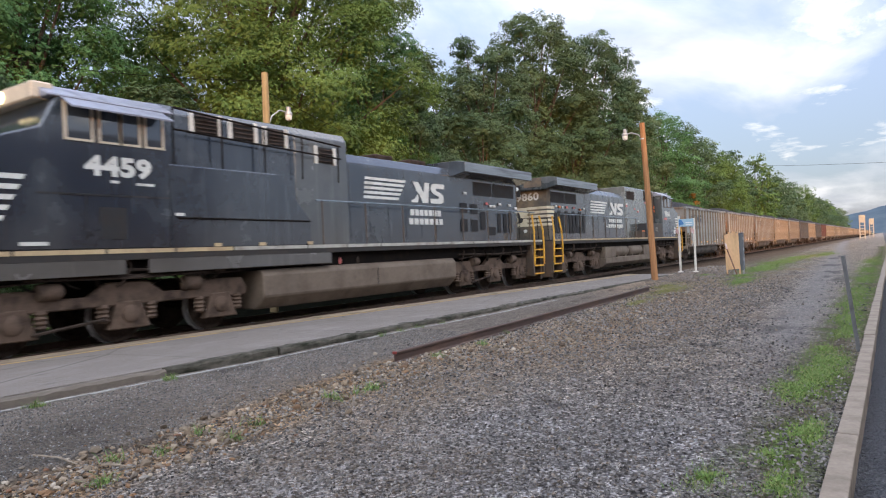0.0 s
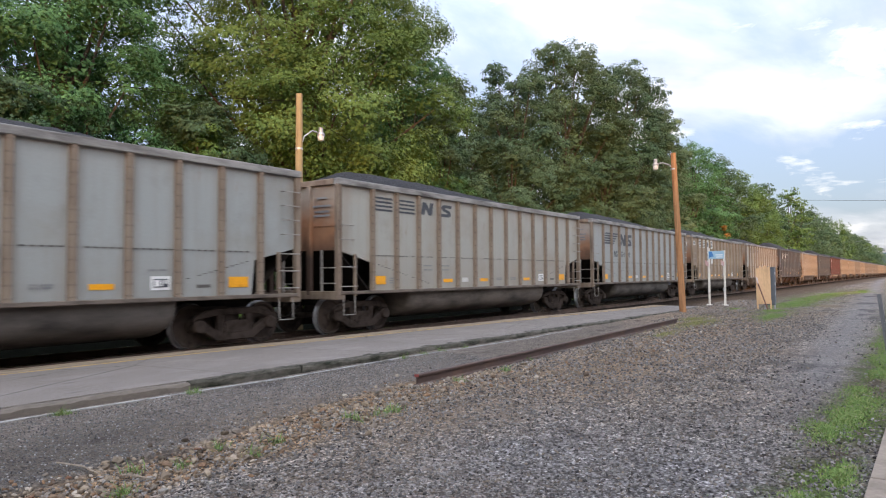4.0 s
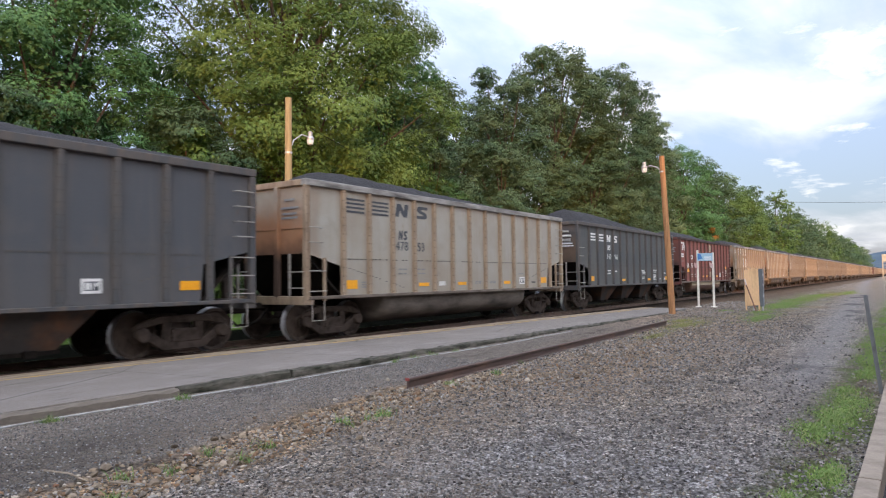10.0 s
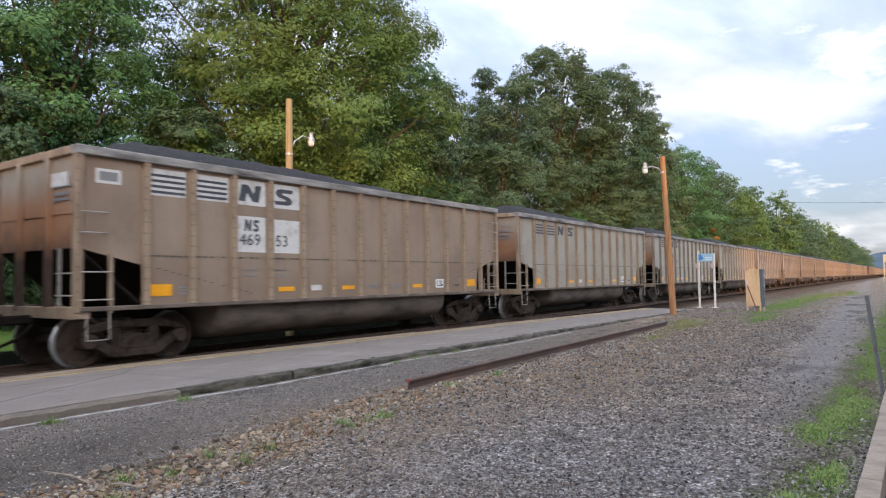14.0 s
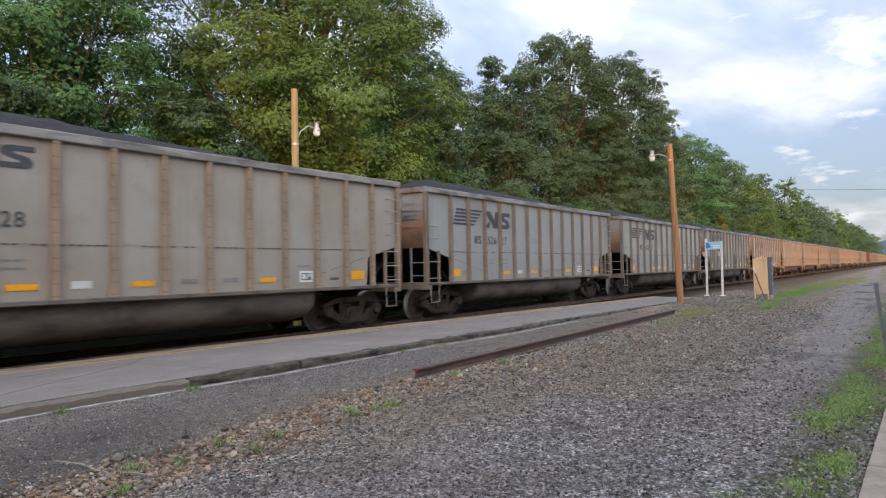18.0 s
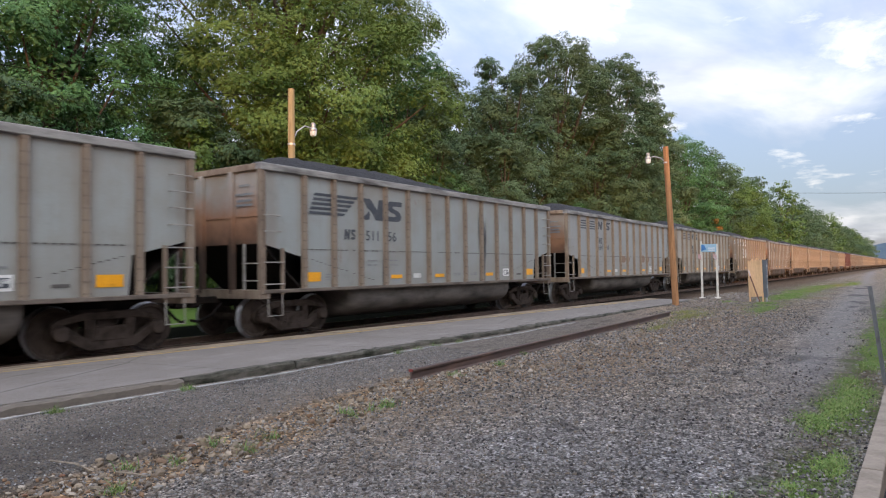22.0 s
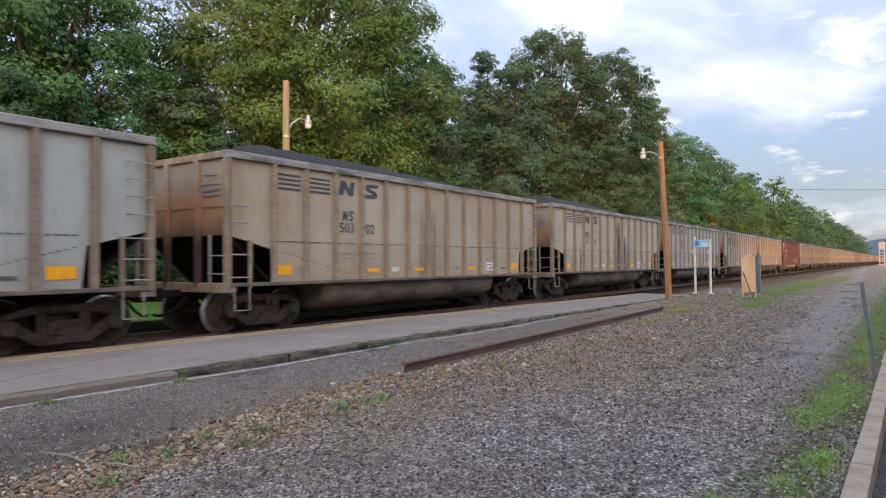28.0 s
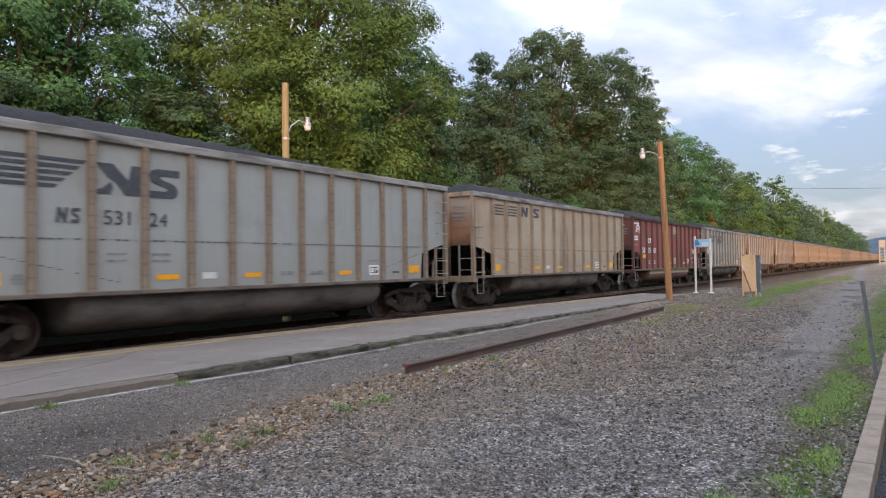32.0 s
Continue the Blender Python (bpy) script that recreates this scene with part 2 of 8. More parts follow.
def car_paint(name, base, dirt, rust, amount, seed, stain=()):
    """Hopper-car side paint: road dirt, long vertical runs, rust bloom; stain: (x, half width, top z) of a black run."""
    k = Mat(name, 0.72)
    v = k.coords((1, 1, 1), (seed * 7.3, seed, seed * 3.1))
    big = k.ramp(k.noise(0.55, 5, v, 0.6), 0.60 - 0.3 * amount, 0.92 - 0.3 * amount)
    c = k.mix(big, base, dirt)
    vs = k.coords((4.5, 4.5, 0.22), (seed * 3.3, seed * 2, seed))
    runs = k.ramp(k.noise(1.6, 5, vs, 0.6), 0.52, 0.78)
    c = k.mix(k.math("MULTIPLY", runs, 0.30 + 0.35 * amount), c, dirt)
    rs = k.ramp(k.noise(2.6, 6, k.coords((1.5, 1.5, 0.5), (seed, seed * 5, 0)), 0.65), 0.64, 0.74)
    c = k.mix(k.math("MULTIPLY", rs, 0.55), c, rust)
    fine = k.noise(26, 3, v)
    c = k.mix(0.25, c, k.ramp(fine, 0.25, 0.75, (0.72, 0.71, 0.69), (1.12, 1.12, 1.11)), "MULTIPLY")
    # road dust low on the side, rust-brown grime beside the ribs
    low = k.n("ShaderNodeMapRange", From_Min=2.25, From_Max=1.2)
    k.l(k.math("ADD", k.axis("Z"), k.math("MULTIPLY", k.math("SUBTRACT", k.noise(1.7, 5, v), 0.5), 1.1)), low.inputs["Value"])
    c = k.mix(k.math("MULTIPLY", low.outputs[0], 0.22 + 0.3 * amount), c, dirt)
    bay = k.math("ABSOLUTE", k.math("SUBTRACT", k.math("FRACT", k.math("DIVIDE", k.math("SUBTRACT", k.axis("X"), 0.83), 0.98)), 0.5))
    by = k.n("ShaderNodeMapRange", From_Min=0.26, From_Max=0.07)
    k.l(k.math("ADD", bay, k.math("MULTIPLY", k.math("SUBTRACT", k.noise(2.3, 5, k.coords((1.6, 1.6, 0.7), (seed * 2, 4, seed))), 0.5), 0.30)), by.inputs["Value"])
    c = k.mix(k.math("MULTIPLY", by.outputs[0], 0.20 + 0.4 * amount), c, k.mix(0.35, dirt, rust))
    grime = k.ramp(k.noise(1.1, 6, k.coords((1, 1, 1), (seed * 9, 2, 1)), 0.7), 0.56, 0.74)
    c = k.mix(k.math("MULTIPLY", grime, 0.24), c, tuple(q * 0.45 for q in dirt))
    for (x, half, top, *weight) in stain:
        dense = weight[0] if weight else 1.0
        ax = k.math("ABSOLUTE", k.math("SUBTRACT", k.axis("X"), x))
        edge = k.math("ADD", ax, k.math("MULTIPLY", k.math("SUBTRACT", k.noise(2.2, 4, k.coords((3, 3, 0.35), (seed, 0, x))), 0.5), 1.8 * half))
        mx = k.ramp(k.math("DIVIDE", edge, half), 0.55 if dense < 1 else 0.7, 1.05, (1, 1, 1), (0, 0, 0))
        # every narrow run has a top of its own
        zt = k.math("ADD", k.axis("Z"), k.math("MULTIPLY", k.noise(7, 2, k.coords((2.2, 2.2, 0.02), (x, seed, 0)), 0.7), 2.2))
        mz = k.ramp(k.math("SUBTRACT", top + 1.55, zt), 0.35, 0.75)
        st = k.ramp(k.noise(1.0, 4, k.coords((14, 14, 0.6), (x, seed, 0)), 0.65), 0.36, 0.52)
        blot = k.ramp(k.noise(2.4, 4, k.coords((1, 1, 0.6), (seed, x, 3)), 0.6), 0.30, 0.62)
        dark = k.math("MULTIPLY", k.math("ADD", k.math("MULTIPLY", st, 0.36), 0.64), k.math("ADD", k.math("MULTIPLY", blot, 0.35), 0.65))
        c = k.mix(k.math("MULTIPLY", k.math("MULTIPLY", mx, mz), k.math("MULTIPLY", dark, dense)), c, (0.018, 0.018, 0.02))
    k.color(c).bump(fine, 0.1, 0.004)
    return k.m


def end_paint(name, base, dirt, rust, seed):
    """Car-end paint with an orange rust cloud across the middle and soot below."""
    k = Mat(name, 0.8)
    v = k.coords((1, 1, 1), (seed * 2.3, seed * 1.1, seed))
    c = k.mix(k.ramp(k.noise(0.8, 5, v, 0.6), 0.35, 0.65), base, dirt)
    z = k.math("ADD", k.axis("Z"), k.math("MULTIPLY", k.math("SUBTRACT", k.noise(1.3, 5, v), 0.5), 1.2))
    mr = k.n("ShaderNodeMapRange", From_Min=3.45, From_Max=2.75)
    k.l(z, mr.inputs["Value"])
    c = k.mix(k.math("MULTIPLY", mr.outputs[0], 0.85), c, rust)
    mr2 = k.n("ShaderNodeMapRange", From_Min=2.60, From_Max=1.95)
    k.l(z, mr2.inputs["Value"])
    c = k.mix(k.math("MULTIPLY", mr2.outputs[0], 0.92), c, (0.035, 0.025, 0.02))
    k.color(c).bump(k.noise(24, 3, v), 0.1, 0.005)
    return k.m


def rib_paint(name, base, dirt):
    """Rib paint with two rows of rivet heads."""
    k = Mat(name, 0.8)
    v = k.coords((2, 2, 0.4))
    a = k.ramp(k.noise(3.0, 5, v), 0.40, 0.70)
    c = k.mix(a, base, dirt)
    g = k.noise(27, 3, v)
    c = k.mix(0.35, c, k.ramp(g, 0.3, 0.75, (0.5, 0.5, 0.5), (1, 1, 1)), "MULTIPLY")
    zz = k.math("ABSOLUTE", k.math("SUBTRACT", k.math("FRACT", k.math("DIVIDE", k.axis("Z"), 0.21)), 0.5))
    xx = k.math("ABSOLUTE", k.math("SUBTRACT", k.math("ABSOLUTE", k.axis("X")), 0.045))
    dist = k.math("SQRT", k.math("ADD", k.math("POWER", k.math("MULTIPLY", zz, 0.21), 2.0), k.math("POWER", xx, 2.0)))
    dot = k.ramp(k.math("MULTIPLY", dist, 20.0), 0.30, 0.42, (1, 1, 1), (0, 0, 0))
    c = k.mix(k.math("MULTIPLY", dot, 0.6), c, tuple(x * 0.35 for x in dirt))
    k.color(c).bump(k.math("ADD", k.math("MULTIPLY", g, 0.15), dot), 0.35, 0.012)
    return k.m


# ---- geometry helpers ----
class Geo:
    """Collects boxes, prisms, tubes and turned shapes into one mesh."""

    def __init__(self):
        self.v, self.f = [], []

    def add(self, vs, fs):
        n = len(self.v)
        self.v += [tuple(p) for p in vs]
        self.f += [tuple(i + n for i in f) for f in fs]
        return self

    def box(self, x0, x1, y0, y1, z0, z1):
        v = [(x, y, z) for x in (x0, x1) for y in (y0, y1) for z in (z0, z1)]
        return self.add(v, [(0, 1, 3, 2), (4, 6, 7, 5), (0, 4, 5, 1), (2, 3, 7, 6), (0, 2, 6, 4), (1, 5, 7, 3)])

    def prism(self, pts, axis, a, b):
        """pts: (y, z) for axis x, (x, z) for y, (x, y) for z."""
        put = {"x": lambda p, d: (d, p[0], p[1]), "y": lambda p, d: (p[0], d, p[1]), "z": lambda p, d: (p[0], p[1], d)}[axis]
        n = len(pts)
        v = [put(p, a) for p in pts] + [put(p, b) for p in pts]
        return self.add(v, [tuple(range(n))[::-1], tuple(range(n, 2 * n))] + [(i, (i + 1) % n, n + (i + 1) % n, n + i) for i in range(n)])

    def tube(self, pts, r, n=6):
        pts = [Vector(p) for p in pts]
        rings = []
        for i, p in enumerate(pts):
            d = (pts[min(i + 1, len(pts) - 1)] - pts[max(i - 1, 0)]).normalized()
            a = d.orthogonal().normalized() if i == 0 else (a - d * a.dot(d)).normalized()
            b = d.cross(a)
            rr = r[i] if isinstance(r, (list, tuple)) else r
            rings.append([p + (a * math.cos(2 * math.pi * j / n) + b * math.sin(2 * math.pi * j / n)) * rr for j in range(n)])
        v = [q for ring in rings for q in ring]
        f = [(i * n + j, i * n + (j + 1) % n, (i + 1) * n + (j + 1) % n, (i + 1) * n + j) for i in range(len(pts) - 1) for j in range(n)]
        f += [tuple(range(n))[::-1], tuple((len(pts) - 1) * n + j for j in range(n))]
        return self.add(v, f)

    def turned(self, prof, centre, axis="y", n=24, close=True):
        """prof: (radius, along) pairs turned round an axis through centre."""
        cx, cy, cz = centre
        v = []
        for r, h in prof:
            for j in range(n):
                c, s = r * math.cos(2 * math.pi * j / n), r * math.sin(2 * math.pi * j / n)
                v.append({"y": (cx + c, cy + h, cz + s), "z": (cx + c, cy + s, cz + h), "x": (cx + h, cy + c, cz + s)}[axis])
        m = len(prof)
        f = [(i * n + j, i * n + (j + 1) % n, (i + 1) * n + (j + 1) % n, (i + 1) * n + j) for i in range(m - 1) for j in range(n)]
        if close:
            f += [tuple(range(n))[::-1], tuple((m - 1) * n + j for j in range(n))]
        return self.add(v, f)

    def done(self, name, bevel=0.0, smooth=False, seg=1):
        me = bpy.data.meshes.new(name)
        bm = bmesh.new()
        vs = [bm.verts.new(p) for p in self.v]
        for f in self.f:
            try:
                bm.faces.new([vs[i] for i in f])
            except ValueError:
                pass
        bmesh.ops.recalc_face_normals(bm, faces=bm.faces)
        if bevel:
            es = [e for e in bm.edges if len(e.link_faces) == 2 and e.calc_face_angle(0) > 0.6]
            bmesh.ops.bevel(bm, geom=es, offset=bevel, segments=seg, affect="EDGES", profile=0.6)
        if smooth:
            for f in bm.faces:
                f.smooth = True
            for e in bm.edges:
                if len(e.link_faces) == 2 and e.calc_face_angle(0) > 0.7:
                    e.smooth = False
        bm.to_mesh(me)
        bm.free()
        return me


def part(name, mesh, material, parent, label="", at=None):
    """Links a mesh as one object under a thing or a part."""
    if isinstance(mesh, Geo):
        mesh = mesh.done(name)
    ob = new(name, mesh)
    ob.parent = parent
    if at is not None:
        ob.matrix_basis = at
    if not mesh.materials:
        mesh.materials.append(None)
    ob.material_slots[0].link = "OBJECT"
    ob.material_slots[0].material = material
    if label:
        ob["label"] = label
    return ob


def thing(name, label, category, at=None, group="", mesh=None, material=None, kind=""):
    ob = new(name, mesh)
    if mesh is not None:
        mesh.materials.append(material)
    if at is not None:
        ob.matrix_basis = at
    return tagged(ob, label, category, group, kind)


def words(text, size, depth=0.004, spread=1.0, shear=0.0, bold=0.0):
    """The mesh of some lettering, lying in the xz plane, facing -y, its lower left corner at the origin."""
    cu = bpy.data.curves.new("lettering", "FONT")
    cu.body, cu.size, cu.extrude, cu.space_character, cu.shear, cu.offset = text, size, depth, spread, shear, bold
    cu.resolution_u = 3
    ob = bpy.data.objects.new("lettering", cu)
    me = bpy.data.meshes.new_from_object(ob)
    me.transform(Matrix.Rotation(math.pi / 2, 4, "X"))
    bpy.data.objects.remove(ob)
    return me

# ---- ground, platform, track ----
GZ = -0.10          # the yard
TRACK_Y = 13.10     # centre line of the track; rail heads at z = 0


def smooth01(a, b, x):
    t = np.clip((x - a) / (b - a), 0, 1)
    return t * t * (3 - 2 * t)


def wave(x, y, s):
    """Gentle unevenness from a few crossing waves, in metres."""
    return (np.sin(x * 0.9 * s + 1.3) * np.cos(y * 1.1 * s + 0.4) + np.sin(x * 2.3 * s + y * 1.7 * s) * 0.5 + np.cos(x * 5.1 * s - y * 4.3 * s + 2) * 0.25)


def kerb_y(x):
    """Centre line of the kerb, which runs a little aslant to the track."""
    return 0.345 - 0.0098 * np.clip(x, -40, 60)


def ground_z(x, y):
    x, y = np.asarray(x, float), np.asarray(y, float)
    z = GZ + 0.012 * wave(x, y, 1.0) + 0.0 * x
    z = z + (-0.13) * smooth01(0.03, -0.05, y - kerb_y(x))        # car park beyond the kerb
    bed = smooth01(8.6, 9.2, y) * smooth01(17.0, 16.0, y)
    z = z - 0.16 * bed * smooth01(38, 33, x) - 0.06 * bed
    z = z + 0.9 * smooth01(18, 40, y)
    far = smooth01(120, 600, np.hypot(x, y))
    return z - 0.4 * far


def build_ground():
    xs = np.concatenate([[-4000, -1500, -500, -200, -90, -50, -30], np.arange(-16, 44, 0.28), np.arange(45, 120, 3.0), [130, 150, 180, 220, 280, 380, 550, 900, 1600, 4000]])
    ys = np.concatenate([[-4000, -1200, -400, -150, -60, -25, -12, -6, -3, -1], np.arange(-0.5, 9.6, 0.1), np.arange(10, 18, 0.5), np.arange(19, 42, 3.0), [50, 80, 150, 400, 1200, 4000]])
    X, Y = np.meshgrid(xs, ys, indexing="ij")
    Z = ground_z(X, Y)
    nx, ny = X.shape
    verts = np.stack([X, Y, Z], -1).reshape(-1, 3)
    i = np.arange(nx * ny).reshape(nx, ny)
    faces = np.stack([i[:-1, :-1], i[1:, :-1], i[1:, 1:], i[:-1, 1:]], -1).reshape(-1, 4)
    me = bpy.data.meshes.new("ground")
    me.from_pydata(verts.tolist(), [], faces.tolist())
    for p in me.polygons:
        p.use_smooth = True
    k = Mat("yard gravel, dirt and worn asphalt", 0.92)
    x, y = k.axis("X"), k.axis("Y")
    off = k.math("SUBTRACT", y, k.math("SUBTRACT", 0.345, k.math("MULTIPLY", k.math("MINIMUM", x, 60.0), 0.0098)))   # from the kerb
    wob = k.math("MULTIPLY", k.math("SUBTRACT", k.noise(0.8, 5), 0.5), 1.6)
    wob2 = k.math("MULTIPLY", k.math("SUBTRACT", k.noise(1.7, 5, k.coords((1, 1, 1), (5, 3, 0))), 0.5), 1.3)

    def band(v, a, b, soft=0.5):
        """1 between a and b."""
        m1 = k.n("ShaderNodeMapRange", From_Min=a - soft, From_Max=a + soft)
        m2 = k.n("ShaderNodeMapRange", From_Min=b + soft, From_Max=b - soft)
        k.l(v, m1.inputs["Value"]); k.l(v, m2.inputs["Value"])
        return k.math("MULTIPLY", m1.outputs[0], m2.outputs[0])

    yw, xw = k.math("ADD", y, wob), k.math("ADD", x, k.math("MULTIPLY", wob, 1.5))
    stones = k.n("ShaderNodeTexVoronoi", Scale=34.0)
    k.l(k.tc.outputs["Object"], stones.inputs["Vector"])
    bits = k.n("ShaderNodeSeparateColor")
    k.l(stones.outputs["Color"], bits.inputs[0])
    grey = k.ramp(bits.outputs[0], 0.0, 1.0, (0.07, 0.069, 0.070), (0.56, 0.55, 0.545))
    fine = k.noise(55, 4, None, 0.7)
    grey = k.mix(0.28, grey, k.ramp(fine, 0.3, 0.7, (0.095, 0.09, 0.088), (0.34, 0.325, 0.315)))
    # dark joints between the stones, with the shade of the gaps put into the colour
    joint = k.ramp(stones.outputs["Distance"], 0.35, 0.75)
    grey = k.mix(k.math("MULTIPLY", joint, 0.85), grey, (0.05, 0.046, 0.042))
    c = k.mix(k.math("MULTIPLY", k.ramp(k.noise(0.35, 4), 0.42, 0.62), 0.3), grey, k.ramp(fine, 0.3, 0.7, (0.12, 0.105, 0.09), (0.29, 0.26, 0.225)))
    # brown stony strip in line with the old rail, and brown ballast beside it
    brown = k.ramp(bits.outputs[1], 0.0, 1.0, (0.06, 0.043, 0.029), (0.35, 0.265, 0.18))
    skew = k.math("MINIMUM", k.math("MULTIPLY", k.math("SUBTRACT", x, 4.0), 0.13), 0.65)
    yb = k.math("SUBTRACT", k.math("ADD", y, k.math("MULTIPLY", wob, 0.45)), skew)
    m = k.math("MULTIPLY", band(yb, 4.72, 5.75, 0.22), band(xw, -30, 9, 1.5))
    c = k.mix(k.math("MULTIPLY", m, 0.9), c, brown)
    m = k.math("MULTIPLY", band(yw, 3.6, 5.9, 0.9), band(xw, 8, 26, 2.5))
    c = k.mix(k.math("MULTIPLY", m, 0.55), c, brown)
    # fine dark asphalt chippings along the platform
    dark = k.ramp(fine, 0.28, 0.8, (0.055, 0.052, 0.050), (0.30, 0.288, 0.276))
    foot = k.math("MULTIPLY", band(yb, 5.85, 9.2, 0.2), band(xw, -60, 23, 2.5))
    c = k.mix(k.math("MULTIPLY", foot, 0.9), c, dark)
    # grey rubble towards the platform end
    m = k.math("MULTIPLY", band(yw, 5.9, 8.8, 0.7), band(xw, 19, 38, 2.5))
    c = k.mix(k.math("MULTIPLY", m, 0.6), c, k.ramp(bits.outputs[0], 0, 1, (0.13, 0.105, 0.085), (0.33, 0.275, 0.23)))
    # coarse tonal breaks
    lumps = k.n("ShaderNodeTexVoronoi", Scale=5.0)
    k.l(k.mix(0.12, k.tc.outputs["Object"], k.n("ShaderNodeTexNoise", Scale=6.0).outputs["Color"]), lumps.inputs["Vector"])
    lb = k.n("ShaderNodeSeparateColor")
    k.l(lumps.outputs["Color"], lb.inputs[0])
    c = k.mix(0.45, c, k.ramp(lb.outputs[0], 0.0, 1.0, (0.62, 0.60, 0.58), (1.4, 1.38, 1.36)), "MULTIPLY")
    # single larger stones, light and dark
    cob = k.n("ShaderNodeTexVoronoi", Scale=19.0)
    k.l(k.tc.outputs["Object"], cob.inputs["Vector"])
    cb = k.n("ShaderNodeSeparateColor")
    k.l(cob.outputs["Color"], cb.inputs[0])
    c = k.mix(0.75, c, k.ramp(cb.outputs[0], 0.0, 1.0, (0.30, 0.29, 0.28), (1.62, 1.60, 1.58)), "MULTIPLY")
    c = k.mix(k.math("MULTIPLY", foot, 0.6), c, k.ramp(fine, 0.3, 0.78, (0.075, 0.072, 0.072), (0.26, 0.252, 0.25)))
    # damp dark patches
    m = k.ramp(k.noise(0.75, 4, k.coords((1, 1.6, 1), (9, 1, 0))), 0.60, 0.68)
    c = k.mix(k.math("MULTIPLY", m, 0.6), c, (0.045, 0.043, 0.045))
    m = k.ramp(k.noise(0.28, 5, k.coords((0.6, 1.3, 1), (4, 11, 0)), 0.62), 0.46, 0.60)
    c = k.mix(k.math("MULTIPLY", k.math("MULTIPLY", m, band(yw, 2.4, 6.4, 1.0)), 0.55), c, k.ramp(bits.outputs[1], 0, 1, (0.06, 0.047, 0.036), (0.30, 0.24, 0.18)))
    m = k.ramp(k.noise(1.1, 5, k.coords((0.5, 1.6, 1), (1, 4, 0)), 0.65), 0.58, 0.70)
    c = k.mix(k.math("MULTIPLY", m, 0.7), c, (0.04, 0.036, 0.034))
    near = k.math("MULTIPLY", band(xw, -5, 7.0, 1.6), band(yw, -1, 4.0, 0.8))
    c = k.mix(1.0, c, k.mix(near, (1.66, 1.50, 1.30), (1.52, 1.50, 1.50)), "MULTIPLY")
    m = k.math("MULTIPLY", band(xw, -6, 4.2, 0.9), band(yb, 5.7, 7.3, 0.4))
    c = k.mix(k.math("MULTIPLY", m, 0.5), c, k.ramp(fine, 0.3, 0.75, (0.03, 0.028, 0.026), (0.15, 0.14, 0.13)))
    # pale compacted wheel track, drifting away from the kerb with the distance
    way = k.math("SUBTRACT", k.math("ADD", y, k.math("MULTIPLY", wob2, 0.55)), k.math("MULTIPLY", x, 0.036))
    m = k.math("MULTIPLY", band(way, 0.4, 1.4, 0.55), band(x, 9, 400, 3))
    c = k.mix(k.math("MULTIPLY", m, 0.7), c, k.ramp(fine, 0.3, 0.75, (0.25, 0.238, 0.234), (0.49, 0.468, 0.46)))
    m = k.math("MULTIPLY", k.ramp(k.noise(0.5, 4, k.coords((0.5, 1.5, 1), (3, 5, 0)), 0.6), 0.54, 0.62), band(way, 0.2, 2.2, 0.3))
    c = k.mix(k.math("MULTIPLY", k.math("MULTIPLY", m, band(x, 8, 60, 3)), 0.6), c, (0.075, 0.072, 0.076))
    # earth and grass: by the kerb, round the box, and past the yard
    soil = k.ramp(fine, 0.3, 0.7, (0.075, 0.062, 0.04), (0.16, 0.13, 0.085))
    green = k.ramp(k.noise(22, 4), 0.3, 0.75, (0.075, 0.115, 0.03), (0.18, 0.24, 0.075))
    gmask = k.ramp(k.noise(0.9, 5, k.coords((1, 1, 1), (2, 8, 0))), 0.44, 0.54)
    m = k.math("MULTIPLY", band(k.math("ADD", off, k.math("MULTIPLY", wob2, 0.5)), 0.1, 0.62, 0.25), band(x, 4.0, 90, 1.0))
    c = k.mix(k.math("MULTIPLY", m, 0.85), c, soil)
    c = k.mix(k.math("MULTIPLY", k.math("MULTIPLY", m, gmask), 0.85), c, green)
    m = k.math("MULTIPLY", band(yw, 4.2, 7.6, 0.8), band(xw, 27, 75, 4))
    c = k.mix(k.math("MULTIPLY", m, 0.35), c, k.ramp(fine, 0.3, 0.7, (0.12, 0.10, 0.075), (0.27, 0.235, 0.18)))
    c = k.mix(k.math("MULTIPLY", k.math("MULTIPLY", m, gmask), 0.35), c, green)
    # brown ballast bed of the running line, darkened to paint in the train's shade
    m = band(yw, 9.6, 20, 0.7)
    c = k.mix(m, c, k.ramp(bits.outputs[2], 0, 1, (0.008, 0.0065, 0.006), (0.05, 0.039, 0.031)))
    m = k.math("MULTIPLY", band(yw, 7.0, 11, 0.9), band(x, 36, 300, 4))
    c = k.mix(k.math("MULTIPLY", m, 0.85), c, k.ramp(fine, 0.3, 0.7, (0.10, 0.068, 0.046), (0.215, 0.155, 0.11)))
    # near-black strip behind the track paints the train's shade onto the ground
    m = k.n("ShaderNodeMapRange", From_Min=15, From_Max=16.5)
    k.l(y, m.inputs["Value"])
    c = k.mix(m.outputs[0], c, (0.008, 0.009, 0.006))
    # rough grass behind the line
    m = k.n("ShaderNodeMapRange", From_Min=17.7, From_Max=18.2)
    k.l(k.math("ADD", y, k.math("MULTIPLY", wob, 0.3)), m.inputs["Value"])
    c = k.mix(m.outputs[0], c, k.ramp(k.noise(6, 4), 0.3, 0.7, (0.12, 0.21, 0.045), (0.21, 0.32, 0.08)))
    # car park asphalt
    m = k.n("ShaderNodeMapRange", From_Min=0.0, From_Max=-0.06)
    k.l(off, m.inputs["Value"])
    c = k.mix(m.outputs[0], c, k.ramp(k.noise(90, 3), 0.3, 0.75, (0.075, 0.077, 0.085), (0.20, 0.203, 0.215)))
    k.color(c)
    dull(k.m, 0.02)
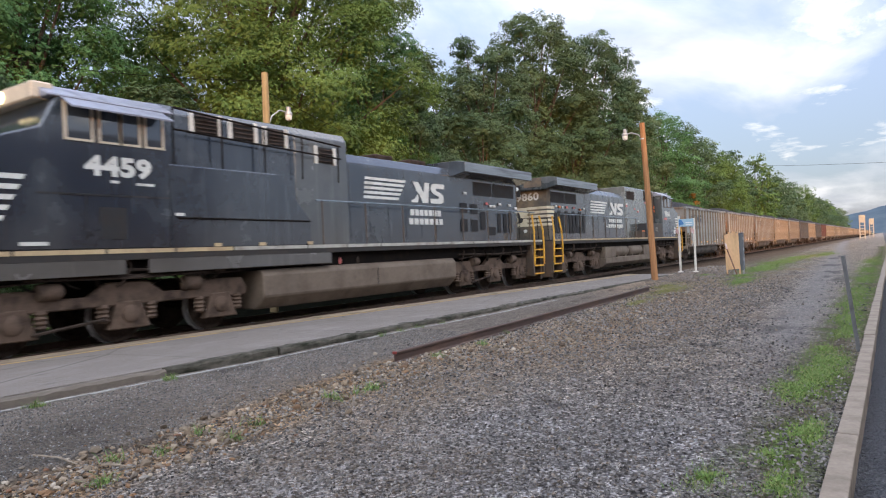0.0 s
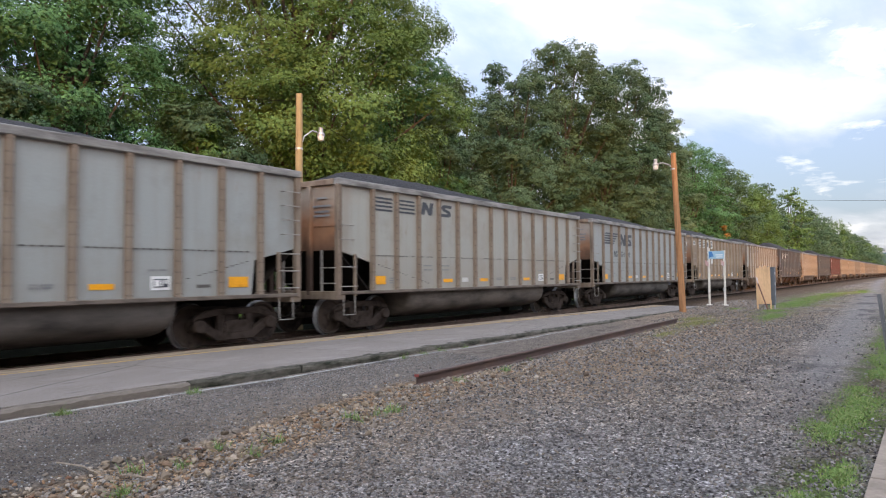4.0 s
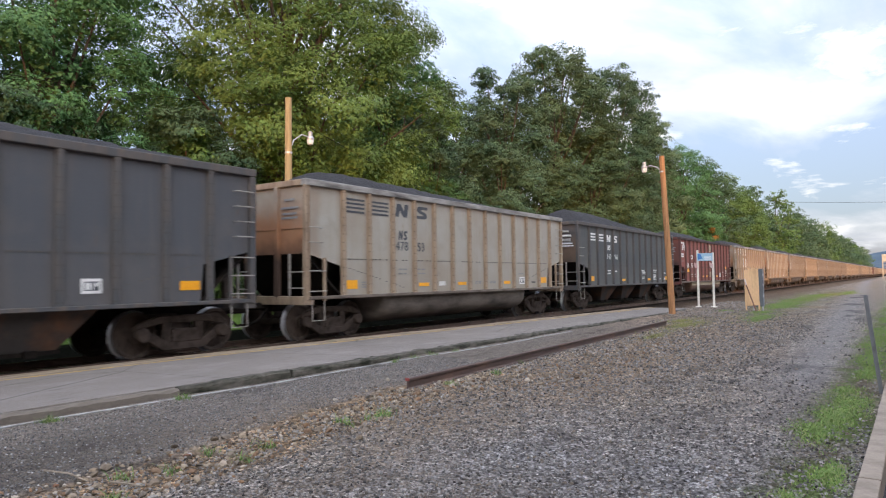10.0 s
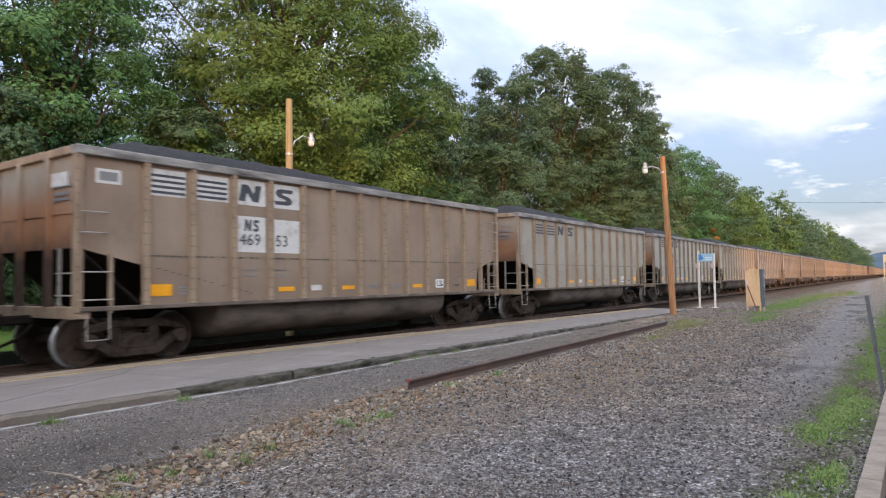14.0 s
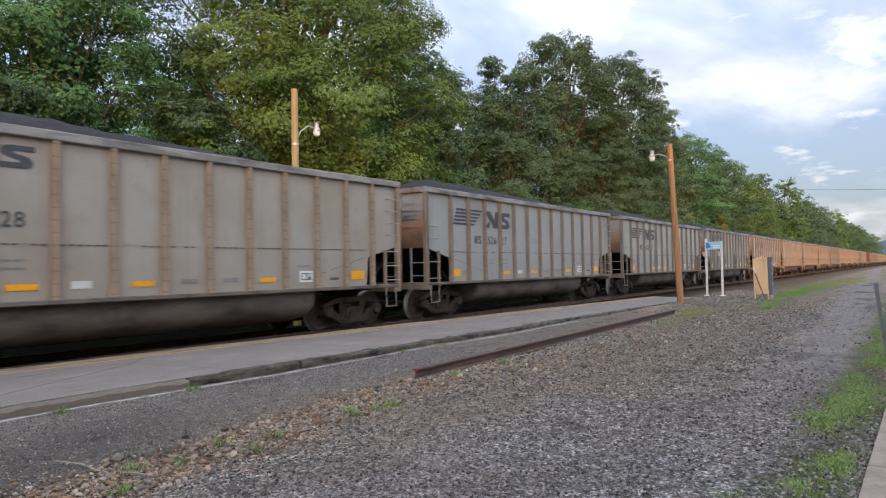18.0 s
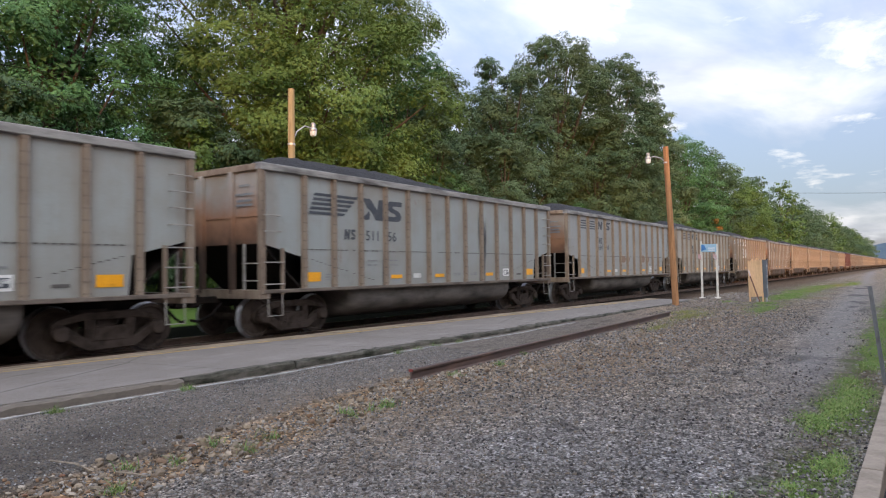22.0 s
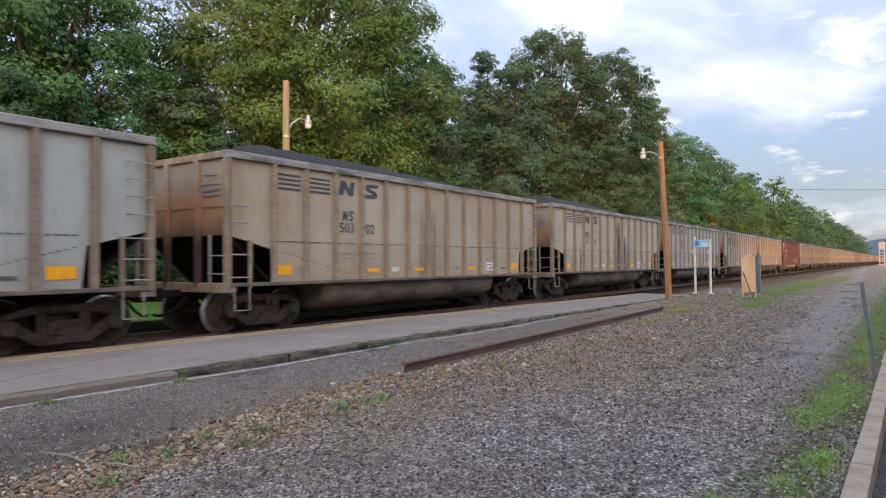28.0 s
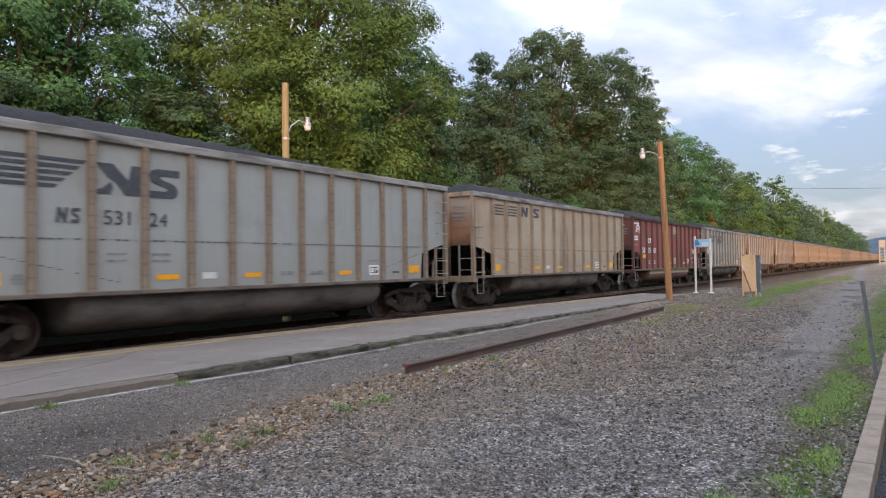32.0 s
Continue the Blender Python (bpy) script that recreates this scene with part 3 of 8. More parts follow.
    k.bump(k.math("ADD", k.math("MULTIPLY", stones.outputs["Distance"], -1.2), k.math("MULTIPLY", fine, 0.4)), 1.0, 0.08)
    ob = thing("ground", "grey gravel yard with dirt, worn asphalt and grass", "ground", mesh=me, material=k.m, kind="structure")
    return ob


build_ground()


def pebbles(name, label, n, place, size, material, seed, chips=True):
    """Loose stones as one heap of many small jittered lumps; place(rng, n) gives x, y."""
    rng = np.random.default_rng(seed)
    phi = (1 + 5 ** 0.5) / 2
    base = np.array([(-1, phi, 0), (1, phi, 0), (-1, -phi, 0), (1, -phi, 0), (0, -1, phi), (0, 1, phi), (0, -1, -phi), (0, 1, -phi), (phi, 0, -1), (phi, 0, 1), (-phi, 0, -1), (-phi, 0, 1)]) / 1.9
    tri = np.array([(0, 11, 5), (0, 5, 1), (0, 1, 7), (0, 7, 10), (0, 10, 11), (1, 5, 9), (5, 11, 4), (11, 10, 2), (10, 7, 6), (7, 1, 8), (3, 9, 4), (3, 4, 2), (3, 2, 6), (3, 6, 8), (3, 8, 9), (4, 9, 5), (2, 4, 11), (6, 2, 10), (8, 6, 7), (9, 8, 1)])
    if chips:
        base = np.array([(1, 0, 0), (-1, 0, 0), (0, 1, 0), (0, -1, 0), (0, 0, 1), (0, 0, -1)], float) * 1.15
        tri = np.array([(0, 2, 4), (2, 1, 4), (1, 3, 4), (3, 0, 4), (2, 0, 5), (1, 2, 5), (3, 1, 5), (0, 3, 5)])
    x, y = place(rng, n)
    n = len(x)
    s = size(rng, n, x, y)
    q = rng.normal(size=(n, 3, 3))
    q, _ = np.linalg.qr(q)
    v = base[None] * (1 + rng.uniform(-0.3, 0.3, (n, len(base), 1)))
    v = v * (np.stack([np.ones(n), rng.uniform(0.6, 0.95, n), rng.uniform(0.4, 0.8, n)], -1) * s[:, None])[:, None, :]
    v = np.einsum("nij,nkj->nki", q, v)
    v[..., 2] *= 0.8
    v += np.stack([x, y, ground_z(x, y) + s * 0.28], -1)[:, None, :]
    f = tri[None] + len(base) * np.arange(n)[:, None, None]
    me = bpy.data.meshes.new(name)
    me.from_pydata(v.reshape(-1, 3).tolist(), [], f.reshape(-1, 3).tolist())
    thing(name, label, "gravel", mesh=me, material=material, kind="stuff")


def island_mat(name, ramp_cols, rough=0.9):
    k = Mat(name, rough)
    g = k.n("ShaderNodeNewGeometry")
    r = k.n("ShaderNodeValToRGB")
    e = r.color_ramp.elements
    e[0].position, e[0].color = 0.0, (*ramp_cols[0], 1)
    e[1].position, e[1].color = 1.0, (*ramp_cols[-1], 1)
    for i, c in enumerate(ramp_cols[1:-1]):
        ne = e.new((i + 1) / (len(ramp_cols) - 1))
        ne.color = (*c, 1)
    k.l(g.outputs["Random Per Island"], r.inputs[0])
    k.color(k.mix(0.4, r.outputs[0], k.ramp(k.noise(60, 3), 0.3, 0.7, (0.5, 0.5, 0.5), (1, 1, 1)), "MULTIPLY"))
    return k.m


def place_yard(rng, n):
    """Thick near the eye, thin far off."""
    d = rng.uniform(0.0, 1.0, n) ** 1.35 * 33 + 2.5
    a = np.radians(rng.uniform(0, 75, n))
    x, y = d * np.cos(a), d * np.sin(a)
    keep = (y > 0.35) & (y < 7.4) & ((y < 5.55 + np.minimum(0.13 * (x - 4), 0.55)) | (x > 22)) & (rng.uniform(0, 1, n) < (36 - d) / 13)
    keep &= ~((y < 1.1) & (x > 8) & (rng.uniform(0, 1, n) < 0.7))
    lane = y - 0.036 * x + 0.2 * np.sin(x * 0.7)
    keep &= rng.uniform(0, 1, n) > 0.93 * smooth01(1.1, 0.35, np.abs(lane - 0.9)) * smooth01(8, 13, x)
    return x[keep], y[keep]


def place_brown(rng, n):
    x = rng.uniform(-1.5, 9.5, n)
    y = 5.25 + rng.normal(0, 0.30, n) + np.minimum(0.13 * (x - 4), 0.65) * 0.7
    m = rng.uniform(0, 1, n) < 0.35
    x = np.where(m, rng.uniform(8, 22, n), x)
    y = np.where(m, 5.0 + rng.normal(0, 0.6, n), y)
    k = (y < 6.9) & ~((x > 7.5) & (np.abs(y - 5.95 - (x - 7.6) * 0.03) < 0.12))
    return x[k], y[k]


pebbles("yard_gravel", "loose grey crushed stone over the yard", 120000, place_yard, lambda r, n, x, y: r.uniform(0.0045, 0.0145, n) * np.minimum(2.4, 0.75 + 0.11 * np.hypot(x, y)),
        island_mat("loose grey stone", [(0.022, 0.020, 0.019), (0.145, 0.134, 0.124), (0.31, 0.288, 0.264), (0.22, 0.178, 0.138), (0.045, 0.042, 0.039), (0.25, 0.234, 0.218), (0.085, 0.079, 0.073), (0.36, 0.338, 0.312)]), 3)
pebbles("brown_stones", "brown and buff stones lying in a strip", 6200, place_brown, lambda r, n, x, y: r.uniform(0.008, 0.030, n) * np.where(r.uniform(0, 1, n) < 0.09, 2.0, 1.0),
        island_mat("brown and buff stone", [(0.05, 0.040, 0.030), (0.19, 0.145, 0.10), (0.19, 0.168, 0.145), (0.33, 0.265, 0.19), (0.08, 0.062, 0.047), (0.25, 0.15, 0.085), (0.15, 0.125, 0.098), (0.28, 0.215, 0.145), (0.42, 0.37, 0.30)]), 4, False)


def place_chips(rng, n):
    x = rng.uniform(-1, 11, n)
    lo = 5.75 + np.minimum(0.13 * (x - 4), 0.6)
    return x, lo + rng.uniform(0, 1, n) * (8.12 - lo)


pebbles("asphalt_chippings", "fine dark chippings along the platform foot", 20000, place_chips, lambda r, n, x, y: r.uniform(0.005, 0.013, n),
        island_mat("fine dark chippings", [(0.05, 0.047, 0.045), (0.12, 0.114, 0.108), (0.19, 0.18, 0.172), (0.15, 0.142, 0.135), (0.44, 0.43, 0.41)]), 6)


def place_rubble(rng, n):
    x = 27 + rng.uniform(0, 1, n) * 15
    y = 6.0 + rng.uniform(0, 1, n) * 3.2
    k = ~((x < 33.4) & (y > 8.2))
    return x[k], y[k]


pebbles("rubble", "grey rubble and dirt round the sign and cabinet", 8000, place_rubble, lambda r, n, x, y: r.uniform(0.012, 0.042, n) * np.where(r.uniform(0, 1, n) < 0.03, 2.2, 1.0),
        island_mat("grey-brown rubble", [(0.07, 0.058, 0.05), (0.20, 0.17, 0.145), (0.28, 0.25, 0.22), (0.22, 0.165, 0.12), (0.13, 0.112, 0.098)]), 16)


def loose_stone(x, y, s, label, material, seed):
    """One broken stone lying on the yard."""
    rng = np.random.default_rng(seed)
    bm = bmesh.new()
    bmesh.ops.create_icosphere(bm, subdivisions=1, radius=s * 0.62)
    for v in bm.verts:
        v.co *= 1 + 0.16 * math.sin(v.co.x / s * 3.1 + seed) * math.cos(v.co.y / s * 2.3) + rng.uniform(-0.22, 0.2)
        v.co.x, v.co.z = v.co.x * 1.2, min(v.co.z, s * 0.45) * 0.8
    me = bpy.data.meshes.new("loose_stone")
    bm.to_mesh(me)
    bm.free()
    thing("loose_stone", label, "stone", pose(x, y, float(ground_z(x, y)) + s * 0.12, 0, 0, seed * 47), "single stones", me, material)


BUFF = worn("buff sandstone", (0.27, 0.205, 0.14), (0.15, 0.115, 0.08), 0.55, 22, 0.9, bump=0.5)
PALE_STONE = worn("pale grey limestone", (0.27, 0.25, 0.215), (0.15, 0.135, 0.115), 0.55, 22, 0.9, bump=0.5)
RED_STONE = worn("orange-brown broken brick", (0.22, 0.115, 0.07), (0.12, 0.075, 0.05), 0.55, 22, 0.9, bump=0.5)
for i, (sx, sy, ss, sm) in enumerate(((5.79, 4.24, 0.045, 0), (2.62, 5.55, 0.04, 2), (2.21, 5.26, 0.045, 2), (3.22, 4.98, 0.04, 0), (3.15, 4.45, 0.05, 1), (4.22, 4.44, 0.042, 2), (5.44, 5.72, 0.04, 1), (2.98, 5.0, 0.055, 1),
                                      (3.01, 5.74, 0.06, 0), (3.4, 5.35, 0.07, 0), (4.9, 5.3, 0.05, 1), (5.1, 5.1, 0.05, 1), (4.5, 5.55, 0.05, 0), (3.75, 5.5, 0.05, 2), (2.85, 4.6, 0.06, 1), (6.4, 5.2, 0.04, 0), (4.05, 5.3, 0.045, 1))):
    loose_stone(sx, sy, ss, ("buff sandstone lump among the brown stones", "pale limestone lump among the brown stones", "orange-brown broken brick among the stones")[sm], (BUFF, PALE_STONE, RED_STONE)[sm], i + 1)


# -- platform --
def deck_z(x):
    return 0.03 - 0.0045 * max(0.0, x - 5)


def outer_y(x):
    return 11.85 - 0.04 * max(0.0, x - 8)


def welded(me):
    bm = bmesh.new()
    bm.from_mesh(me)
    bmesh.ops.remove_doubles(bm, verts=bm.verts, dist=0.001)
    bmesh.ops.recalc_face_normals(bm, faces=bm.faces)
    bm.to_mesh(me)
    bm.free()
    return me


def build_platform():
    xs = [-40, -20, -8, 0, 4, 8, 12, 16, 20, 25, 30, 33.2]
    k = Mat("cracked platform asphalt", 0.88)
    fine = k.noise(80, 3)
    c = k.ramp(fine, 0.3, 0.75, (0.120, 0.105, 0.092), (0.275, 0.245, 0.216))
    c = k.mix(k.math("MULTIPLY", k.ramp(k.noise(1.3, 6, k.coords((0.6, 1.4, 1), (3, 7, 0)), 0.65), 0.50, 0.70), 0.35), c, (0.33, 0.31, 0.29))
    c = k.mix(k.math("MULTIPLY", k.ramp(k.noise(2.6, 5, k.coords((0.5, 1.2, 1), (8, 2, 0)), 0.65), 0.60, 0.68), 0.55), c, (0.075, 0.07, 0.066))
    c = k.mix(k.math("MULTIPLY", k.ramp(k.noise(0.5, 5), 0.4, 0.65), 0.4), c, (0.15, 0.133, 0.117))
    vo = k.n("ShaderNodeTexVoronoi", Scale=0.28)
    vo.feature = "DISTANCE_TO_EDGE"
    wv = k.mix(0.08, k.coords((1, 1.0, 1)), k.n("ShaderNodeTexNoise", Scale=1.6, Detail=5.0).outputs["Color"])
    k.l(wv, vo.inputs["Vector"])
    crack = k.ramp(vo.outputs["Distance"], 0.001, 0.004, (1, 1, 1), (0, 0, 0))
    c = k.mix(k.math("MULTIPLY", crack, 0.75), c, (0.05, 0.048, 0.045))
    k.color(c).bump(k.math("ADD", fine, k.noise(24, 4)), 0.7, 0.008)
    g = Geo()
    for a, b in zip(xs, xs[1:]):
        pts = []
        for x in (a, b):
            pts += [(x, 8.47 if x < 9 else 8.42, deck_z(x)), (x, outer_y(x) - 0.42, deck_z(x))]
        lo = [(p[0], p[1], -0.4) for p in pts]
        g.add(pts + lo, [(0, 1, 3, 2), (0, 2, 6, 4), (1, 5, 7, 3)])
        if b == xs[-1]:
            g.add([pts[2], pts[3], lo[3], lo[2]], [(0, 1, 2, 3)])
    plat = thing("platform", "low asphalt station platform with cracked surface", "platform", mesh=welded(g.done("platform")), material=k.m, kind="structure")
    coping = worn("buff concrete coping", (0.30, 0.235, 0.165), (0.17, 0.14, 0.105), 0.5, 2.5, 0.9, stretch=(0.4, 2, 1))
    line = worn("worn yellow line paint", (0.50, 0.31, 0.075), (0.27, 0.205, 0.12), 0.6, 3, 0.85)
    x, i = -40.0, 0
    rng = random.Random(5)
    while x < 33:
        b = min(33.2, x + rng.uniform(3.4, 4.4))
        e = rng.uniform(-0.006, 0.008)
        g = Geo()
        v = []
        for xx in (x + 0.012, b - 0.012):
            y, z = outer_y(xx), deck_z(xx) + 0.012 + e
            v += [(xx, y - 0.42, z), (xx, y, z), (xx, y, z - 0.34), (xx, y - 0.42, z - 0.34)]
        g.add(v, [(0, 1, 5, 4), (1, 2, 6, 5), (2, 3, 7, 6), (3, 0, 4, 7), (0, 3, 2, 1), (4, 5, 6, 7)])
        part("coping_stone", g.done("coping_stone", 0.012), coping, plat)
        v = []
        for xx in (x, b):
            y, z = outer_y(xx) - 0.50, deck_z(xx) + 0.004
            v += [(xx, y - 0.065, z), (xx, y, z), (xx, y, z - 0.02), (xx, y - 0.065, z - 0.02)]
        part("yellow_line", Geo().add(v, [(0, 1, 5, 4), (1, 2, 6, 5), (2, 3, 7, 6), (3, 0, 4, 7), (0, 3, 2, 1), (4, 5, 6, 7)]).done("yellow_line"), line, plat)
        x = b
    kerb = worn("weathered kerb timber and stone", (0.135, 0.122, 0.10), (0.022, 0.024, 0.015), 0.75, 5.0, 0.95, bump=1.0, stretch=(0.5, 1.5, 1.5))
    rust = worn("brown-grey kerb edging", (0.17, 0.145, 0.12), (0.075, 0.07, 0.055), 0.5, 3.0, 0.9, stretch=(0.4, 1.5, 1.5))
    x = -40.0
    while x < 33:
        b = min(33.2, x + rng.uniform(1.6, 3.2)) if x < 28 else 33.2
        o, e, sk = rng.uniform(-0.03, 0.03), rng.uniform(-0.02, 0.012), rng.uniform(-0.03, 0.03)
        g = Geo()
        m = max(3, int((b - x) / 0.16))
        rings = []
        for q in range(m + 1):
            xx = x + 0.015 + (b - x - 0.03) * q / m
            z = deck_z(xx) + 0.004 + e + rng.uniform(-0.014, 0.008)
            y0 = (8.34 if xx < 9 else 8.28) + o + sk * (2 * q / m - 1) + rng.uniform(-0.022, 0.022)
            rings.append([(xx, y0 + 0.02, z), (xx, 8.50, z + rng.uniform(-0.006, 0.006)), (xx, 8.50, -0.35), (xx, y0 - 0.015, -0.35), (xx, y0 - rng.uniform(0.0, 0.02), z - rng.uniform(0.02, 0.05))])
        n5 = [(r * 5 + i2, r * 5 + (i2 + 1) % 5, (r + 1) * 5 + (i2 + 1) % 5, (r + 1) * 5 + i2) for r in range(m) for i2 in range(5)]
        g.add([p for r in rings for p in r], n5 + [(0, 1, 2, 3, 4), tuple(m * 5 + i2 for i2 in (4, 3, 2, 1, 0))])
        part("kerb_block", g.done("kerb_block"), rust if (2 < x < 6 and rng.random() < 0.5) else kerb, plat)
        x = b
    return plat


build_platform()


def build_conduit():
    """A pale flat bar half sunk along the foot of the platform."""
    pts = [(x, 8.12 + 0.05 * math.sin(x * 0.35) - (0.012 * max(0, x - 8)), float(ground_z(x, 8.1)) + 0.006 + 0.006 * math.sin(x * 2.1)) for x in np.arange(-14, 19, 1.0)]
    thing("ground_conduit", "thin pale conduit lying along the platform foot", "pipe", mesh=Geo().tube(pts, 0.014, 6).done("ground_conduit", smooth=True),
          material=worn("pale galvanised pipe", (0.42, 0.41, 0.39), (0.17, 0.16, 0.145), 0.5, 4, 0.7))


build_conduit()

RAIL = [(-0.07, 0), (0.07, 0), (0.07, 0.012), (0.012, 0.03), (0.009, 0.115), (0.036, 0.128), (0.036, 0.155), (0.026, 0.163), (-0.026, 0.163), (-0.036, 0.155), (-0.036, 0.128), (-0.009, 0.115), (-0.012, 0.03), (-0.07, 0.012)]


def build_track():
    tr = thing("railway_track", "ballasted railway track with rusty rails", "railway track", kind="structure")
    side = worn("rusty rail steel", (0.11, 0.07, 0.05), (0.06, 0.045, 0.036), 0.5, 3, 0.8)
    head = worn("polished rail head", (0.45, 0.45, 0.46), (0.3, 0.29, 0.28), 0.4, 3, 0.28, 1.0, 0.02)
    for s in (-1, 1):
        y = TRACK_Y + s * 0.7525
        r = part("rail", Geo().prism([(y + a, b - 0.163) for a, b in RAIL], "x", -80, 900).done("rail"), side, tr)
        part("rail_head", Geo().box(-80, 900, y - 0.024, y + 0.024, -0.01, 0.003).done("rail_head"), head, r, "polished running surface")
    tie = Geo().box(-0.11, 0.11, -1.3, 1.3, -0.16, 0).done("tie", 0.012)
    wood = dull(worn("creosoted tie", (0.035, 0.028, 0.023), (0.016, 0.014, 0.012), 0.5, 4, 0.95))
    rng = random.Random(2)
    x = -12.0
    while x < 70:
        part("tie", tie, wood, tr, at=pose(x, TRACK_Y + rng.uniform(-0.05, 0.05), -0.168, 0, 0, rng.uniform(-1, 1)))
        x += 0.55
    # the old rail lying in the yard
    a, b = Vector((7.63, 5.95, GZ - 0.005)), Vector((21.6, 6.36, GZ - 0.005))
    me = Geo().prism(RAIL, "x", 0, (b - a).length).done("old_rail")
    ang = math.degrees(math.atan2(b.y - a.y, b.x - a.x))
    ob = thing("old_rail", "length of rusty disused rail lying on gravel", "rail", pose(a.x, a.y, a.z, 0, 0, ang), mesh=me,
               material=worn("deep brown rust", (0.085, 0.055, 0.045), (0.16, 0.10, 0.075), 0.45, 5, 0.85, stretch=(0.3, 1, 1)))
    part("paint_mark", Geo().box(-0.004, 0.008, -0.038, 0.038, 0.128, 0.1655).done("paint_mark", 0.003), flat("faded red marking paint", (0.26, 0.05, 0.04), 0.7), ob, "faded red paint on the rail end")


build_track()


def build_kerb():
    conc = worn("buff concrete kerb", (0.30, 0.25, 0.195), (0.20, 0.165, 0.13), 0.45, 3, 0.9, bump=0.3)
    root = thing("kerb", "narrow buff concrete kerb beside the car park", "kerb", kind="structure")
    g = Geo().box(0, 2.992, -0.075, 0.075, -0.45, -0.055).done("kerb_stone", 0.015, seg=2)
    rng = random.Random(8)
    for i in range(-2, 20):
        x = i * 3.0
        part("kerb_stone", g, conc, root, at=pose(x, float(kerb_y(x)) + rng.uniform(-0.006, 0.006), rng.uniform(-0.006, 0.006), 0, 0, -0.56 + rng.uniform(-0.2, 0.2)))


build_kerb()


def blades(name, label, n, place, height, material, seed, width=0.006, category="grass"):
    """Grass blades: thin bent three-sided strips, one heap."""
    rng = np.random.default_rng(seed)
    x, y = place(rng, n)
    n = len(x)
    h = height(rng, n, x, y)
    a = rng.uniform(0, 2 * np.pi, n)
    lean = rng.uniform(0.2, 1.3, n) * h
    w = width * rng.uniform(0.7, 1.5, n)
    z0 = ground_z(x, y) - 0.01
    dx, dy = np.cos(a), np.sin(a)
    px, py = -dy, dx
    v = np.zeros((n, 5, 3))
    for i, (t, ww) in enumerate(((0, 1), (0, -1), (0.55, 0.8), (0.55, -0.8), (1.0, 0))):
        v[:, i, 0] = x + dx * lean * t ** 2 + px * w * ww
        v[:, i, 1] = y + dy * lean * t ** 2 + py * w * ww
        v[:, i, 2] = z0 + h * t * (1 - 0.15 * t)
    f3 = np.array([(0, 1, 3), (0, 3, 2), (2, 3, 4)])
    f = f3[None] + 5 * np.arange(n)[:, None, None]
    me = bpy.data.meshes.new(name)
    me.from_pydata(v.reshape(-1, 3).tolist(), [], f.reshape(-1, 3).tolist())
    thing(name, label, category, mesh=me, material=material, kind="stuff")


GRASS = island_mat("green grass blades", [(0.085, 0.155, 0.026), (0.13, 0.225, 0.04), (0.175, 0.27, 0.055), (0.27, 0.26, 0.10)], 0.7)


def in_blobs(rng, n, blobs, thin=1.0):
    """Points scattered in soft-edged oval patches (x, y, rx, ry, share)."""
    b = np.array(blobs)
    k = rng.choice(len(b), n, p=b[:, 4] / b[:, 4].sum())
    a, r = rng.uniform(0, 2 * np.pi, n), np.abs(rng.normal(0, 0.52, n))
    wob = 1 + 0.25 * np.sin(a * 3 + k) + 0.18 * np.sin(a * 7 + 2 * k)
    return b[k, 0] + np.cos(a) * r * wob * b[k, 2], b[k, 1] + np.sin(a) * r * wob * b[k, 3]


def place_verge(rng, n):
    """Patches along the kerb, nearly closed further on."""
    blobs = [(4.65, 1.05, 0.35, 0.16, 0.35), (4.75, 0.62, 0.35, 0.14, 0.6), (5.3, 0.75, 0.3, 0.14, 0.25), (6.05, 0.56, 0.42, 0.14, 1.2), (7.7, 0.82, 0.55, 0.22, 1.9), (8.5, 0.68, 0.9, 0.24, 3.4), (9.6, 0.62, 0.8, 0.26, 2.6),
             (10.6, 0.72, 0.5, 0.24, 0.8), (12.6, 0.55, 1.0, 0.22, 1.6), (14.6, 0.58, 1.6, 0.30, 2.6), (17.5, 0.62, 2.2, 0.36, 3.2), (21.5, 0.6, 2.8, 0.42, 3.4), (27, 0.6, 4.0, 0.5, 3.4), (34, 0.6, 5.0, 0.6, 3.2), (44, 0.6, 7.0, 0.7, 2.8)]
    x, y = in_blobs(rng, n, blobs)
    k = y > kerb_y(x) + 0.09
    return x[k], y[k]


def place_box(rng, n):
    blobs = [(35.5, 5.0, 2.6, 0.8, 2), (39.5, 5.3, 3.6, 0.9, 2.5), (46, 5.4, 5.0, 1.0, 2.5), (54, 5.2, 6.0, 1.1, 2), (26.5, 4.4, 2.6, 0.5, 1.1), (30.3, 5.0, 1.6, 0.5, 0.8), (31.0, 6.6, 1.0, 0.5, 0.2), (62, 3.9, 8.0, 0.8, 1.6)]
    return in_blobs(rng, n, blobs)


def place_weeds(rng, n):
    """Single tufts: along the platform foot, at the old rail, in the brown stones."""
    spots = [(5.4, 8.05), (5.5, 8.1), (9.9, 8.05), (10.6, 8.1), (11.2, 8.05), (12.1, 8.1), (3.75, 8.05), (3.7, 8.1), (3.01, 5.26), (3.35, 5.1), (3.85, 5.33), (2.62, 4.76), (5.47, 5.21), (5.42, 5.02), (5.75, 5.02), (6.01, 5.01), (6.0, 5.05), (4.32, 5.08), (3.91, 4.87), (8.21, 5.6), (8.2, 5.55), (9.59, 5.6), (9.6, 5.65), (11.1, 6.0)]
    c = np.array(spots)[rng.integers(0, len(spots), n)]
    return c[:, 0] + rng.normal(0, 0.042, n) * (1 + 0.03 * c[:, 0]), c[:, 1] + rng.normal(0, 0.038, n) * (1 + 0.03 * c[:, 0])


